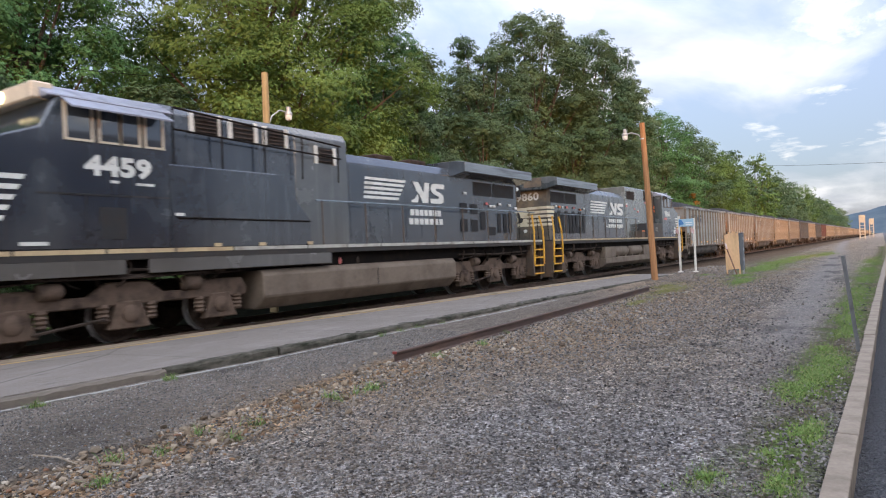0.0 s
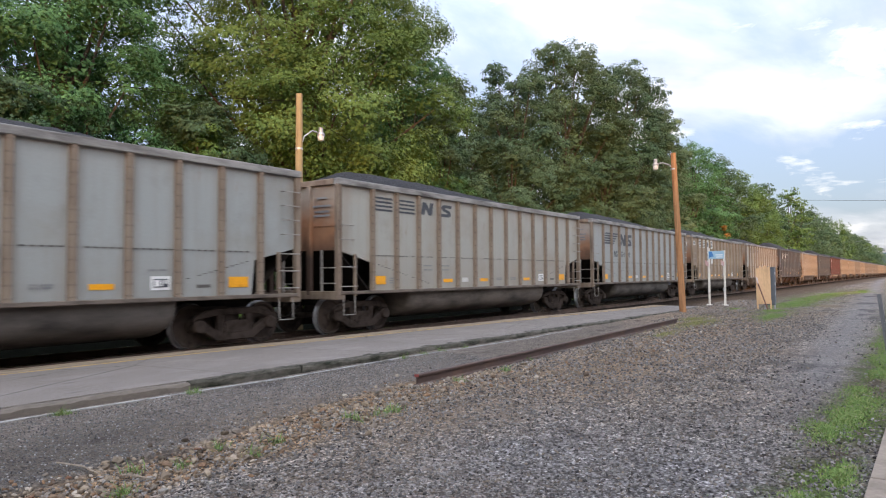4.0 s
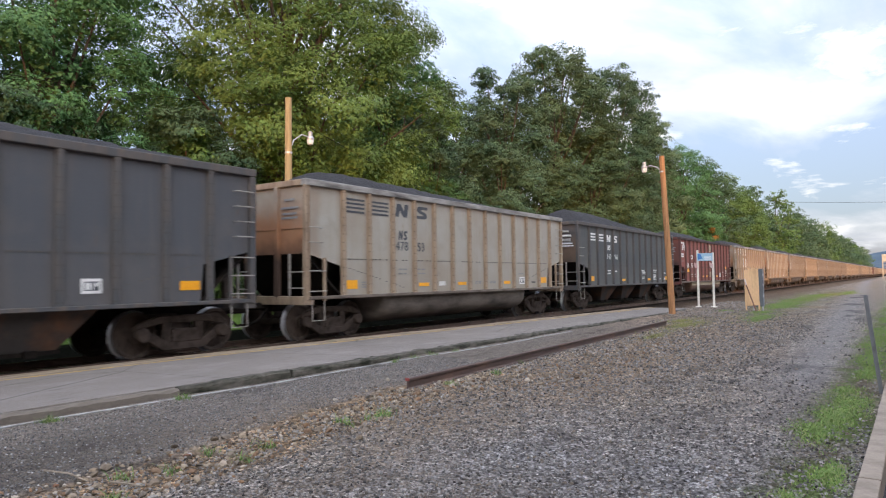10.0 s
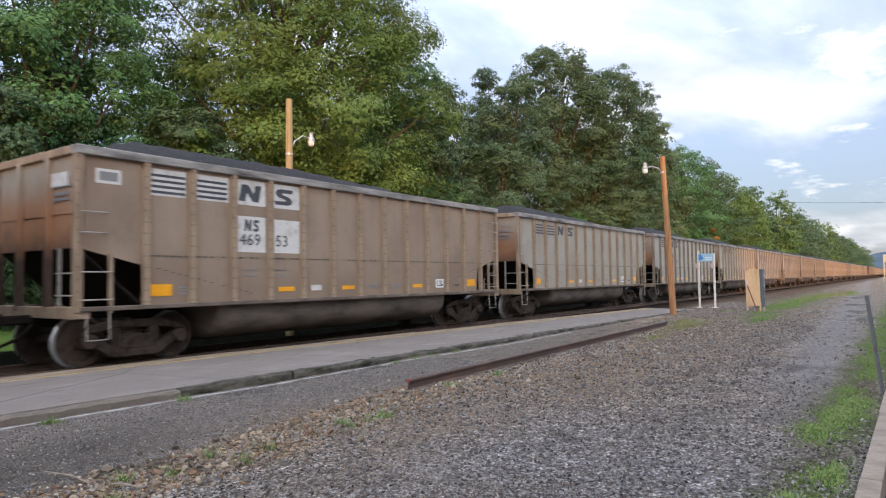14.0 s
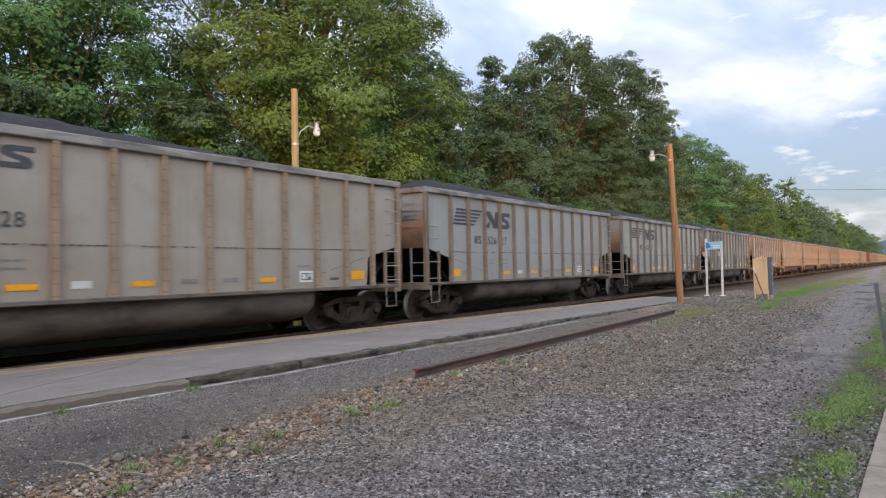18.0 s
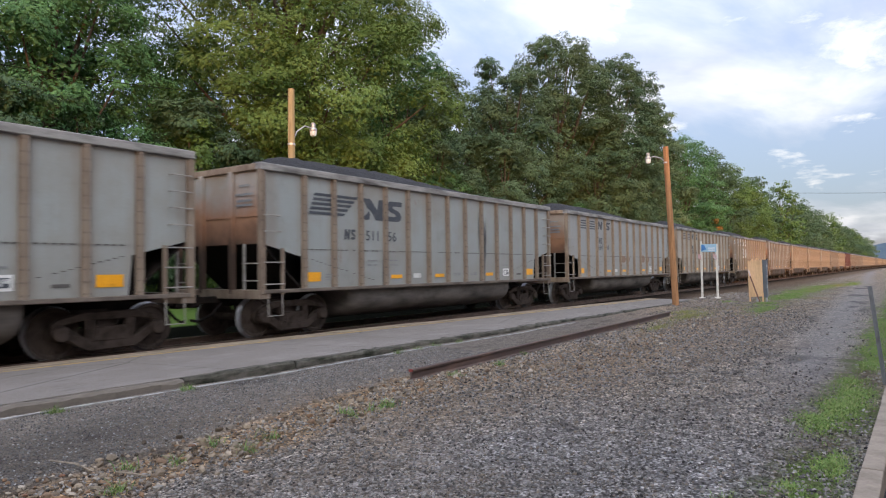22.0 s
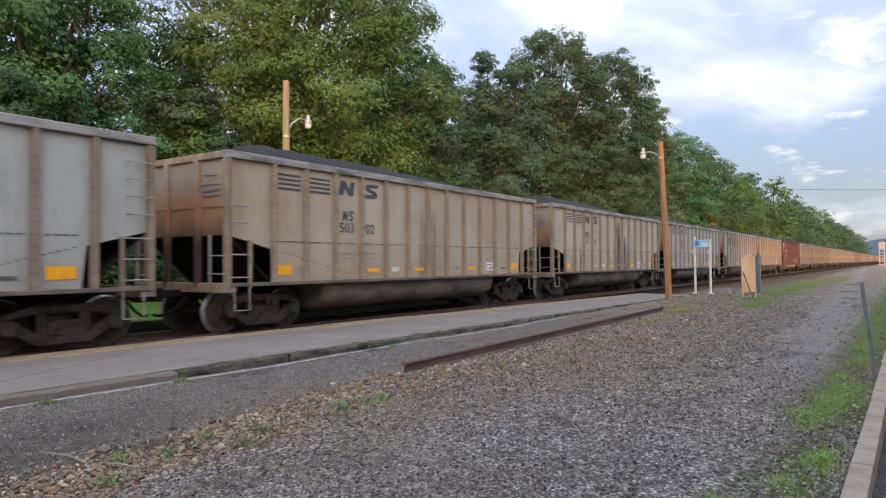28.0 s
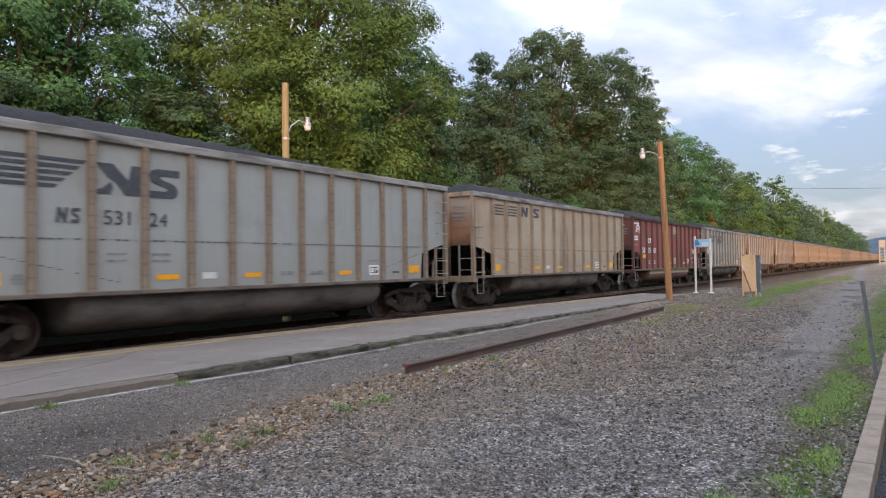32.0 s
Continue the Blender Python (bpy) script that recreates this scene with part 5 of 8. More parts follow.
def mark_shapes(n0, n1, s0, s1, z0, z1, plain=False):
    """The two bold shapes of the road's mark: a winged wedge with a slanted leg, and a swept double bend."""
    w, h = n1 - n0, z1 - z0
    wing = [(n0, z0), (n0 + 0.34 * w, z0), (n0 + 0.40 * w, z0 + 0.20 * h), (n0 + 0.36 * w, z0 + 0.42 * h), (n0 + 0.20 * w, z0 + 0.18 * h), (n0 + 0.04 * w, z0 + 0.10 * h)]
    leg = [(n0 + 0.10 * w, z1), (n0 + 0.40 * w, z1), (n0 + 0.68 * w, z0 + 0.48 * h), (n0 + 0.74 * w, z1), (n1, z1), (n0 + 0.90 * w, z0), (n0 + 0.62 * w, z0), (n0 + 0.44 * w, z0 + 0.40 * h), (n0 + 0.30 * w, z0 + 0.55 * h)]
    if plain:
        wing, leg = (), [(n0 + a * w, z0 + b * h) for a, b in ((0.0, 0.0), (0.27, 0.0), (0.35, 0.52), (0.62, 0.0), (0.88, 0.0), (1.0, 1.0), (0.73, 1.0), (0.65, 0.50), (0.40, 1.0), (0.13, 1.0))]
    w = s1 - s0
    bend = [(0.02, 0.0), (0.72, 0.0), (0.90, 0.08), (0.95, 0.26), (0.88, 0.44), (0.72, 0.55), (0.42, 0.64), (0.40, 0.72), (0.46, 0.76), (0.98, 0.76), (1.0, 1.0), (0.30, 1.0), (0.12, 0.93), (0.05, 0.76), (0.10, 0.58), (0.26, 0.46), (0.58, 0.36), (0.60, 0.28), (0.54, 0.24), (0.0, 0.24)]
    return (wing, leg), [(s0 + a * w, z0 + b * h) for a, b in bend]


def mark_parts(parent, key, material, y, *box):
    """Links the mark's shapes as thin parts on a side."""
    first, bend = mark_shapes(*box)

    def both():
        g = Geo()
        for pts in first:
            if pts:
                g.prism(pts, "y", y - 0.006, y)
        return g.done("emblem_shape")
    part("emblem_shape", shared(("en", key), both), material, parent)
    part("emblem_shape", shared(("es", key), lambda: Geo().prism(bend, "y", y - 0.006, y).done("emblem_shape")), material, parent)


def plate_marks(car, x0, x1, z0, z1):
    """A white-framed plate with a dark field and three pale blocks."""
    mark(car, "data_panel", x0, x1, z0, z1, M["white"], "white framed data plate")
    mark(car, "data_panel", x0 + 0.05, x1 - 0.05, z0 + 0.05, z1 - 0.05, M["ink"], y=-1.512)
    w = x1 - x0 - 0.1
    for a, b, lo, hi in ((0.08, 0.40, 0.12, 0.88), (0.52, 0.62, 0.12, 0.88), (0.74, 0.92, 0.45, 0.88)):
        h = z1 - z0 - 0.1
        mark(car, "data_panel", x0 + 0.05 + a * w, x0 + 0.05 + b * w, z0 + 0.05 + lo * h, z0 + 0.05 + hi * h, M["white"], y=-1.518)


def emblem(parent, kind, material, y=-1.506):
    """Five slanted bars and two bold angular shapes: the road's mark, without its letters."""
    if kind == "A":
        for i in range(5):
            z1 = 3.37 - 0.112 * i
            bar = [(1.65 - 0.045 * i, z1 - 0.065), (3.13 - 0.12 * i, z1 - 0.065), (3.20 - 0.12 * i, z1), (1.69 - 0.045 * i, z1)]
            part("emblem_bar", shared(("ebA", i), lambda: Geo().prism(bar, "y", y - 0.006, y).done("emblem_bar")), material, parent)
        n0, n1, s0, s1, z0, z1 = 3.26, 4.28, 4.32, 5.0, 2.82, 3.37
    else:
        for j, x0 in enumerate((1.42, 2.40)):
            for i in range(4):
                z1 = 3.56 - 0.105 * i
                part("emblem_bar", shared(("ebB", j, i), lambda: Geo().box(x0, x0 + 0.72, y - 0.006, y, z1 - 0.05, z1).done("emblem_bar")), material, parent)
        n0, n1, s0, s1, z0, z1 = 3.42, 4.02, 4.40, 4.94, 3.22, 3.58
    mark_parts(parent, kind, material, y, n0, n1, s0, s1, z0, z1, kind != "A")


def ladder_set(car, mat_post, mat_rung):
    """Corner ladders, grab irons and sill steps on the platform side."""
    for end in (0, 1):
        X = (lambda x: x) if end == 0 else (lambda x: CL - x)
        part("ladder_post", shared(("lp", end), lambda: Geo().box(*sorted((X(0.60), X(0.67))), -1.58, -1.52, 0.98, 2.02).done("ladder_post")), mat_post, car)
        zs = (1.22, 1.70) if end == 0 else (1.22, 1.60, 1.98)
        for z in zs:
            part("rung", shared(("rg", end, z), lambda: grab(*sorted((X(0.10), X(0.64))), z)), mat_rung, car)
        ups = (2.38, 2.74) if end == 0 else (2.42, 2.74, 3.06, 3.38)
        for z in ups:
            part("grab_iron", shared(("gi", end, z), lambda: grab(*sorted((X(0.10), X(0.52))), z)), mat_rung, car)
        part("sill_step", shared(("ss", end), lambda: Geo().tube([(X(0.22), -1.55, 1.0), (X(0.22), -1.57, 0.52), (X(0.62), -1.57, 0.52), (X(0.62), -1.55, 1.0)], 0.016, 6).done("sill_step", smooth=True)), mat_rung, car)


def end_frame(car, mat_end, mat_post):
    for end in (0, 1):
        X = (lambda x: x) if end == 0 else (lambda x: CL - x)
        part("end_sheet", shared(("esheet", end), lambda: Geo().box(*sorted((X(0.08), X(0.11))), -1.475, 1.475, 2.12, 3.76).box(*sorted((X(0.06), X(0.08))), -1.4, 1.4, 2.72, 2.75).done("end_sheet")), mat_end, car)
        if end == 0:
            for z, wd in ((3.40, 0.36), (3.20, 0.62), (3.06, 0.5), (2.96, 0.56)):
                part("end_stencil", shared(("est", z), lambda: Geo().box(0.052, 0.058, -0.96 - wd / 2, -0.96 + wd / 2, z, z + 0.05).done("end_stencil")), M["ink_soft"], car)
        part("slope_sheet", shared(("slope", end), lambda: Geo().prism([(X(0.10), 2.14), (X(0.10), 2.10), (X(1.32), 1.02), (X(1.36), 1.06)], "y", -1.47, 1.47).done("slope_sheet")), M["steel_dark"], car)
        for y in (-1.52, 1.52):
            part("corner_post", shared(("cpost", end, y), lambda: Geo().box(*sorted((X(0.0), X(0.15))), y - 0.06, y + 0.06, 1.0, 3.76).done("corner_post", 0.01)), mat_end if y > 0 else mat_post, car)
        for y in (-0.55, 0.55):
            part("end_post", shared(("epost", end, y), lambda: Geo().box(*sorted((X(-0.02), X(0.10))), y - 0.07, y + 0.07, 1.0, 3.76).done("end_post", 0.01)), mat_end, car)
        part("end_ladder", shared(("elad", end), lambda: Geo().box(*sorted((X(0.0), X(0.05))), -1.02, -0.97, 0.95, 2.12).tube([(X(0.02), -1.5, 1.30), (X(-0.04), -1.5, 1.30), (X(-0.04), -1.0, 1.30)], 0.014).tube([(X(0.02), -1.5, 1.68), (X(-0.04), -1.5, 1.68), (X(-0.04), -1.0, 1.68)], 0.014).done("end_ladder")), M["rung"], car)
        part("end_sill", shared(("esill", end), lambda: Geo().box(*sorted((X(-0.02), X(0.28))), -1.56, 1.56, 0.90, 1.10).done("end_sill", 0.01)), mat_post, car)
        part("coupler", shared(("coup", end), lambda: Geo().box(*sorted((X(-0.55), X(0.2))), -0.08, 0.08, 0.78, 0.95).box(*sorted((X(-0.76), X(-0.5))), -0.16, 0.14, 0.72, 1.0).done("coupler", 0.03)), M["steel_dark"], car)
        part("air_hose", shared(("hose", end), lambda: Geo().tube([(X(-0.1), -0.35, 0.8), (X(-0.35), -0.33, 0.55), (X(-0.6), -0.2, 0.42), (X(-0.74), -0.1, 0.45)], 0.03).done("air_hose", smooth=True)), M["steel_dark"], car)


def gondola(name, label, paint, ribs, ends, tub, load_seed, emblem_kind, ink, extras=()):
    car = thing(name, label, "coal car", group="coal train")
    for s in (-1, 1):
        part("side_sheet", shared(("sheet", s), lambda: side_sheet_mesh(s)), paint, car)
        for i in range(13):
            part("rib", shared("rib", rib_mesh), ribs, car, at=pose(1.32 + 0.98 * i, s * 1.495, 0, 0, 0, 0 if s < 0 else 180))
        part("side_sill", shared(("sill", s), lambda: Geo().box(0.1, CL - 0.1, *sorted((s * 1.60, s * 1.44)), 1.02, 1.10).done("side_sill", 0.012)), SILL, car)
        part("top_chord", shared(("chord", s), lambda: Geo().box(0, CL, *sorted((s * 1.60, s * 1.40)), 3.73, 3.89).done("top_chord", 0.015)), CHORD if tub is not TUB_RED else CHORD_RED, car)
    part("seam_strip", shared("seam", seam_mesh), paint, car)
    tagged(part("rivet_row", shared("rivets", rivet_mesh), M["rivet"], car), kind="stuff")
    for e in (0, 1):
        X = (lambda x: x) if e == 0 else (lambda x: CL - x)
        part("end_chord", shared(("echord", e), lambda: Geo().box(*sorted((X(0.0), X(0.16))), -1.4, 1.4, 3.735, 3.885).done("end_chord", 0.015)), ribs, car)
    end_frame(car, ends, ribs)
    ladder_set(car, ribs, M["rung"])
    part("centre_sill", shared("csill", lambda: Geo().box(0.2, CL - 0.2, -0.17, 0.17, 0.72, 1.0).done("centre_sill")), M["steel_dark"], car)
    part("tub", shared("tub", tub_mesh), tub, car)
    part("coal_load", shared(("coal", load_seed), lambda: coal_mesh(load_seed)), M["coal"], car, "heaped black coal")
    truck(car, 1.40), truck(car, CL - 1.40)
    if emblem_kind:
        emblem(car, emblem_kind, ink)
    if ink is not M["white"]:
        mark(car, "reflector", 1.38, 1.86, 1.25, 1.47, M["orange"], "orange reflective plate")
        for x, w in ((4.5, 0.48), (6.55, 0.46), (9.45, 0.44)):
            mark(car, "reflector", x, x + w, 1.27, 1.37, M["orange"], "orange reflective plate")
        mark(car, "reflector", 12.29, 12.78, 1.26, 1.48, M["orange"], "orange reflective plate")
        mark(car, "data_panel", 5.5, 5.84, 1.27, 1.40, M["patch"])
        plate_marks(car, 10.58, 10.98, 1.24, 1.50)
        mark(car, "data_panel", 11.55, 11.85, 1.27, 1.33, M["rivet"])
        for x, z in ((3.55, 1.62), (3.55, 1.74), (4.42, 1.62), (4.42, 1.74), (7.55, 1.30), (7.55, 1.35), (8.5, 1.30), (8.5, 1.35), (2.02, 1.27), (2.02, 1.33), (2.02, 1.39), (10.52, 1.60)):
            for o, w in ((0.0, 0.16), (0.20, 0.17)):
                mark(car, "stencil_bar", x + o, x + o + w, z, z + 0.035, M["ink_soft"])
    for e in extras:
        e(car)
    return car


def digits(owner, text, size, ink, x, y, z, rz=0.0, bold=0.0, wide=1.0):
    """Each character of a painted number as a part of its own."""
    span = lambda me: max(v.co.x for v in me.vertices)
    adv = shared(("adv", size), lambda: (span(words("00", size)) - span(words("0", size))) * 1.06) * wide
    a = math.radians(rz)

    def glyph(ch):
        me = words(ch, size, 0.003, 1.0, 0, bold)
        me.transform(Matrix.Diagonal((wide, 1, 1, 1)))
        return me

    for i, ch in enumerate(text):
        part("digit", shared(("digit", ch, size, bold, wide), lambda: glyph(ch)), ink, owner, at=pose(x + math.cos(a) * adv * i, y + math.sin(a) * adv * i, z, 0, 0, rz))


def numbers(car, bits, ink, size=0.26):
    """bits: (text or None for a plain bar, x, z)."""
    for text, x, z in bits:
        if text is None:
            (wing, leg), bend = mark_shapes(0.0, size * 0.56, size * 0.66, size * 1.10, 0.0, size * 0.70, True)
            for o, pts in ((0, leg), (1, bend)):
                part("initials_bar", shared(("ib", size, o), lambda: Geo().prism(pts, "y", -0.006, 0).done("initials_bar")), ink, car, at=pose(x, -1.506, z))
        else:
            digits(car, text, size, ink, x, -1.512, z)


def number_a(car, a, b, ink):
    numbers(car, [(None, 2.68, 2.28), (a, 3.48, 2.28), (b, 4.36, 2.28)], ink, 0.37)


def number_b(car, a, b, ink):
    numbers(car, [(None, 3.56, 2.58), (a, 3.44, 2.28), (b, 4.42, 2.28)], ink, 0.36)


TAN_BLOTCH = worn("buff touch-up paint", (0.40, 0.32, 0.22), (0.28, 0.22, 0.16), 0.4, 5, 0.8)


# -- three-bay hopper, black --
BAY = dull(worn("sooty hopper bay with rust scrapes", (0.058, 0.052, 0.049), (0.15, 0.07, 0.038), 0.35, 1.1, 0.85))


def hopper(name, label, paint, ribs, ends, load_seed, style):
    car = thing(name, label, "coal hopper", group="coal train")
    for s in (-1, 1):
        part("side_sheet", shared(("sheet", s), lambda: side_sheet_mesh(s)), paint, car)
        for i in range(13):
            part("rib", shared("rib", rib_mesh), ribs, car, at=pose(1.32 + 0.98 * i, s * 1.495, 0, 0, 0, 0 if s < 0 else 180))
        part("side_sill", shared(("sill", s), lambda: Geo().box(0.1, CL - 0.1, *sorted((s * 1.60, s * 1.44)), 1.02, 1.10).done("side_sill", 0.012)), ribs, car)
        part("top_chord", shared(("chord", s), lambda: Geo().box(0, CL, *sorted((s * 1.60, s * 1.40)), 3.73, 3.89).done("top_chord", 0.015)), ribs, car)
    part("seam_strip", shared("seam", seam_mesh), paint, car)
    tagged(part("rivet_row", shared("rivets", rivet_mesh), M["rivet"], car), kind="stuff")
    for e in (0, 1):
        X = (lambda x: x) if e == 0 else (lambda x: CL - x)
        part("end_chord", shared(("echord", e), lambda: Geo().box(*sorted((X(0.0), X(0.16))), -1.4, 1.4, 3.735, 3.885).done("end_chord", 0.015)), ribs, car)
    end_frame(car, ends, ribs)
    ladder_set(car, ribs, M["rung"])
    part("centre_sill", shared("csill", lambda: Geo().box(0.2, CL - 0.2, -0.17, 0.17, 0.72, 1.0).done("centre_sill")), M["steel_dark"], car)

    def bay():
        g = Geo()
        v = [(-1.08, -1.36, 1.08), (1.08, -1.36, 1.08), (1.08, 1.36, 1.08), (-1.08, 1.36, 1.08), (-0.46, -1.0, 0.32), (0.46, -1.0, 0.32), (0.46, 1.0, 0.32), (-0.46, 1.0, 0.32)]
        return g.add(v, [(0, 1, 2, 3), (4, 7, 6, 5), (0, 4, 5, 1), (1, 5, 6, 2), (2, 6, 7, 3), (3, 7, 4, 0)]).done("hopper_bay", 0.02)
    for x in (4.3, 7.1, 9.9):
        b = part("hopper_bay", shared("bay", bay), BAY, car, at=pose(x, 0, 0))
        part("outlet_gate", shared("gate", lambda: Geo().box(-0.5, 0.5, -1.05, 1.05, 0.27, 0.34).box(-0.1, 0.1, -1.15, -1.05, 0.25, 0.36).done("outlet_gate")), M["steel_dark"], b)
    part("coal_load", shared(("coal", load_seed), lambda: coal_mesh(load_seed, crest=0.92)), M["coal"], car, "heaped black coal")
    truck(car, 1.40), truck(car, CL - 1.40)
    W = M["white"]
    if style == 1:
        for j, x0 in enumerate((1.55, 2.50)):
            for i in range(5):
                z1 = 3.44 - 0.115 * i
                sl = 0.05 * i
                pts = [(x0 - (sl if j == 0 else -sl * 0.6), z1 - 0.07), (x0 + 0.66 - (0 if j == 0 else sl * 1.6), z1 - 0.07), (x0 + 0.68 - (0 if j == 0 else sl * 1.6), z1), (x0 + 0.02 - (sl if j == 0 else -sl * 0.6), z1)]
                part("emblem_bar", shared(("ebH", j, i), lambda: Geo().prism(pts, "y", -1.512, -1.506).done("emblem_bar")), W, car)
        n0, n1, s0, s1, z0, z1 = 3.40, 4.22, 4.34, 4.95, 2.98, 3.44
        numbers(car, [(None, 2.74, 2.72), ("146", 3.52, 2.72), ("472", 4.42, 2.72)], W, 0.30)
        spots = ((1.6, 1.95, 0.38, 0.06), (2.5, 1.95, 0.4, 0.06), (3.75, 1.9, 0.3, 0.05), (4.45, 2.02, 0.3, 0.05), (4.45, 1.88, 0.36, 0.05), (8.5, 1.75, 0.4, 0.05), (5.5, 1.66, 0.3, 0.04), (8.5, 1.62, 0.4, 0.05))
    else:
        for j, x0 in enumerate((1.5, 2.46)):
            for i in range(3):
                z1 = 3.44 - 0.13 * i
                part("emblem_bar", shared(("ebK", j, i), lambda: Geo().box(x0, x0 + 0.62, -1.512, -1.506, z1 - 0.07, z1).done("emblem_bar")), W, car)
        n0, n1, s0, s1, z0, z1 = 3.46, 4.02, 4.42, 4.92, 3.1, 3.44
        numbers(car, [(None, 3.60, 2.72), ("147", 3.50, 2.30), ("766", 4.42, 2.30)], W, 0.34)
        spots = ((3.55, 1.72, 0.4, 0.05), (3.55, 1.6, 0.4, 0.05), (4.45, 1.7, 0.36, 0.05), (8.5, 1.75, 0.4, 0.05))
    mark_parts(car, ("hopper", style), W, -1.506, n0, n1, s0, s1, z0, z1, style == 2)
    for i, (wd, z) in enumerate(((0.30, 3.40), (0.52, 3.22), (0.46, 3.05), (0.62, 2.90), (0.72, 2.80))):
        part("stencil_bar", Geo().box(0.052, 0.058, -0.98 - wd / 2, -0.98 + wd / 2, z, z + (0.09 if i < 3 else 0.05)).done("stencil_bar"), W, car)
    if style == 1:
        for x, z, a, b in ((2.75, 2.02, 0.28, 0.15), (3.72, 2.0, 0.15, 0.1), (6.75, 1.9, 0.14, 0.09)):
            pts = [(x + a * math.cos(i * math.pi / 6), z + b * math.sin(i * math.pi / 6) * (1 + 0.1 * math.cos(i * 1.7))) for i in range(12)]
            part("paint_blotch", slab(pts, y=-1.506).done("paint_blotch"), TAN_BLOTCH, car, "buff paint blotch")
    for x, z, ww, hh in spots:
        mark(car, "stencil_bar", x, x + ww, z, z + hh, W)
    mark(car, "reflector", 1.40, 1.90, 1.28, 1.50, M["orange"], "orange reflective plate")
    if style == 1:
        mark(car, "reflector", 6.5, 6.95, 1.36, 1.50, M["orange"], "orange reflective plate")
        mark(car, "reflector", 4.46, 4.9, 1.36, 1.44, M["orange"], "orange reflective plate")
        mark(car, "reflector", 12.42, 12.86, 1.32, 1.50, M["orange"], "orange reflective plate")
        plate_marks(car, 10.52, 10.88, 1.30, 1.56)
    else:
        mark(car, "reflector", 9.39, 9.90, 1.24, 1.35, M["orange"], "orange reflective plate")
        mark(car, "reflector", 5.5, 5.95, 1.24, 1.35, M["orange"], "orange reflective plate")
        mark(car, "reflector", 12.62, 13.14, 1.22, 1.44, M["orange"], "orange reflective plate")
        plate_marks(car, 10.42, 10.90, 1.27, 1.55)
        for x0, x1, z0, z1 in ((10.29, 10.62, 1.76, 1.81), (10.68, 11.03, 1.76, 1.81), (10.36, 10.66, 1.67, 1.71), (10.72, 10.96, 1.67, 1.71), (12.37, 12.72, 1.60, 1.66), (12.40, 12.60, 1.25, 1.36), (11.6, 11.75, 1.28, 1.33), (8.5, 8.95, 1.40, 1.43), (8.53, 8.9, 1.33, 1.36)):
            mark(car, "stencil_bar", x0, x1, z0, z1, W)
        # an unreadable chalk scrawl
        scrawl = [(8.37, 1.58), (8.60, 1.72), (8.66, 1.57), (8.78, 1.73), (8.80, 1.60), (8.70, 1.66), (8.94, 1.68), (8.90, 1.58), (8.98, 1.74), (9.06, 1.66), (8.98, 1.62), (9.10, 1.57), (9.22, 1.57)]
        part("chalk_scrawl", Geo().tube([(x, -1.508, z) for x, z in scrawl], 0.013, 5).done("chalk_scrawl"), W, car, "white chalk scrawl")
    return car


GREY, GREYD = (0.285, 0.295, 0.283), (0.218, 0.200, 0.170)
TAN, TAND = (0.40, 0.348, 0.272), (0.258, 0.216, 0.168)
BROWN, BROWND = (0.27, 0.205, 0.148), (0.18, 0.128, 0.09)
RUST = (0.20, 0.095, 0.05)
RIB_TAN = rib_paint("rusty tan rib paint", (0.235, 0.182, 0.133), (0.15, 0.105, 0.074))
RIB_BROWN = rib_paint("brown rib paint", (0.315, 0.235, 0.16), (0.19, 0.13, 0.086))
RIB_BLACK = rib_paint("dusty black rib paint", (0.066, 0.066, 0.068), (0.105, 0.085, 0.070))
RIB_RED = rib_paint("dusty red rib paint", (0.125, 0.045, 0.038), (0.10, 0.055, 0.042))
TUB_GREY = worn("grimy tub paint", (0.115, 0.098, 0.085), (0.036, 0.031, 0.027), 0.6, 1.2, 0.85, stretch=(0.6, 1, 2))
TUB_TAN = worn("brown grimy tub paint", (0.125, 0.102, 0.083), (0.036, 0.030, 0.026), 0.6, 1.2, 0.85, stretch=(0.6, 1, 2))
TUB_RED = worn("tub with scraped red-brown paint", (0.105, 0.052, 0.040), (0.22, 0.14, 0.085), 0.5, 1.6, 0.85, stretch=(0.5, 1, 2))
CHORD = worn("weathered top chord with soot streaks", (0.27, 0.262, 0.245), (0.075, 0.07, 0.066), 0.62, 2.2, 0.8, stretch=(0.5, 1, 2.5))
CHORD_RED = worn("sooty red top chord", (0.055, 0.030, 0.026), (0.03, 0.025, 0.024), 0.5, 2.2, 0.85, stretch=(0.5, 1, 2.5))
SILL = worn("grimy side sill paint", (0.15, 0.118, 0.092), (0.07, 0.055, 0.045), 0.5, 3, 0.85, stretch=(0.6, 1, 1))
END_G = end_paint("grey car end with rust", (0.33, 0.31, 0.28), (0.26, 0.21, 0.16), (0.30, 0.135, 0.06), 1.0)
END_T = end_paint("tan car end with rust", (0.33, 0.28, 0.22), (0.25, 0.19, 0.14), (0.30, 0.135, 0.06), 2.0)
END_K = end_paint("black car end with dust", (0.065, 0.06, 0.06), (0.10, 0.075, 0.058), (0.13, 0.085, 0.055), 3.0)
END_R = end_paint("red car end with soot", (0.18, 0.058, 0.046), (0.14, 0.055, 0.042), (0.13, 0.055, 0.042), 4.0)


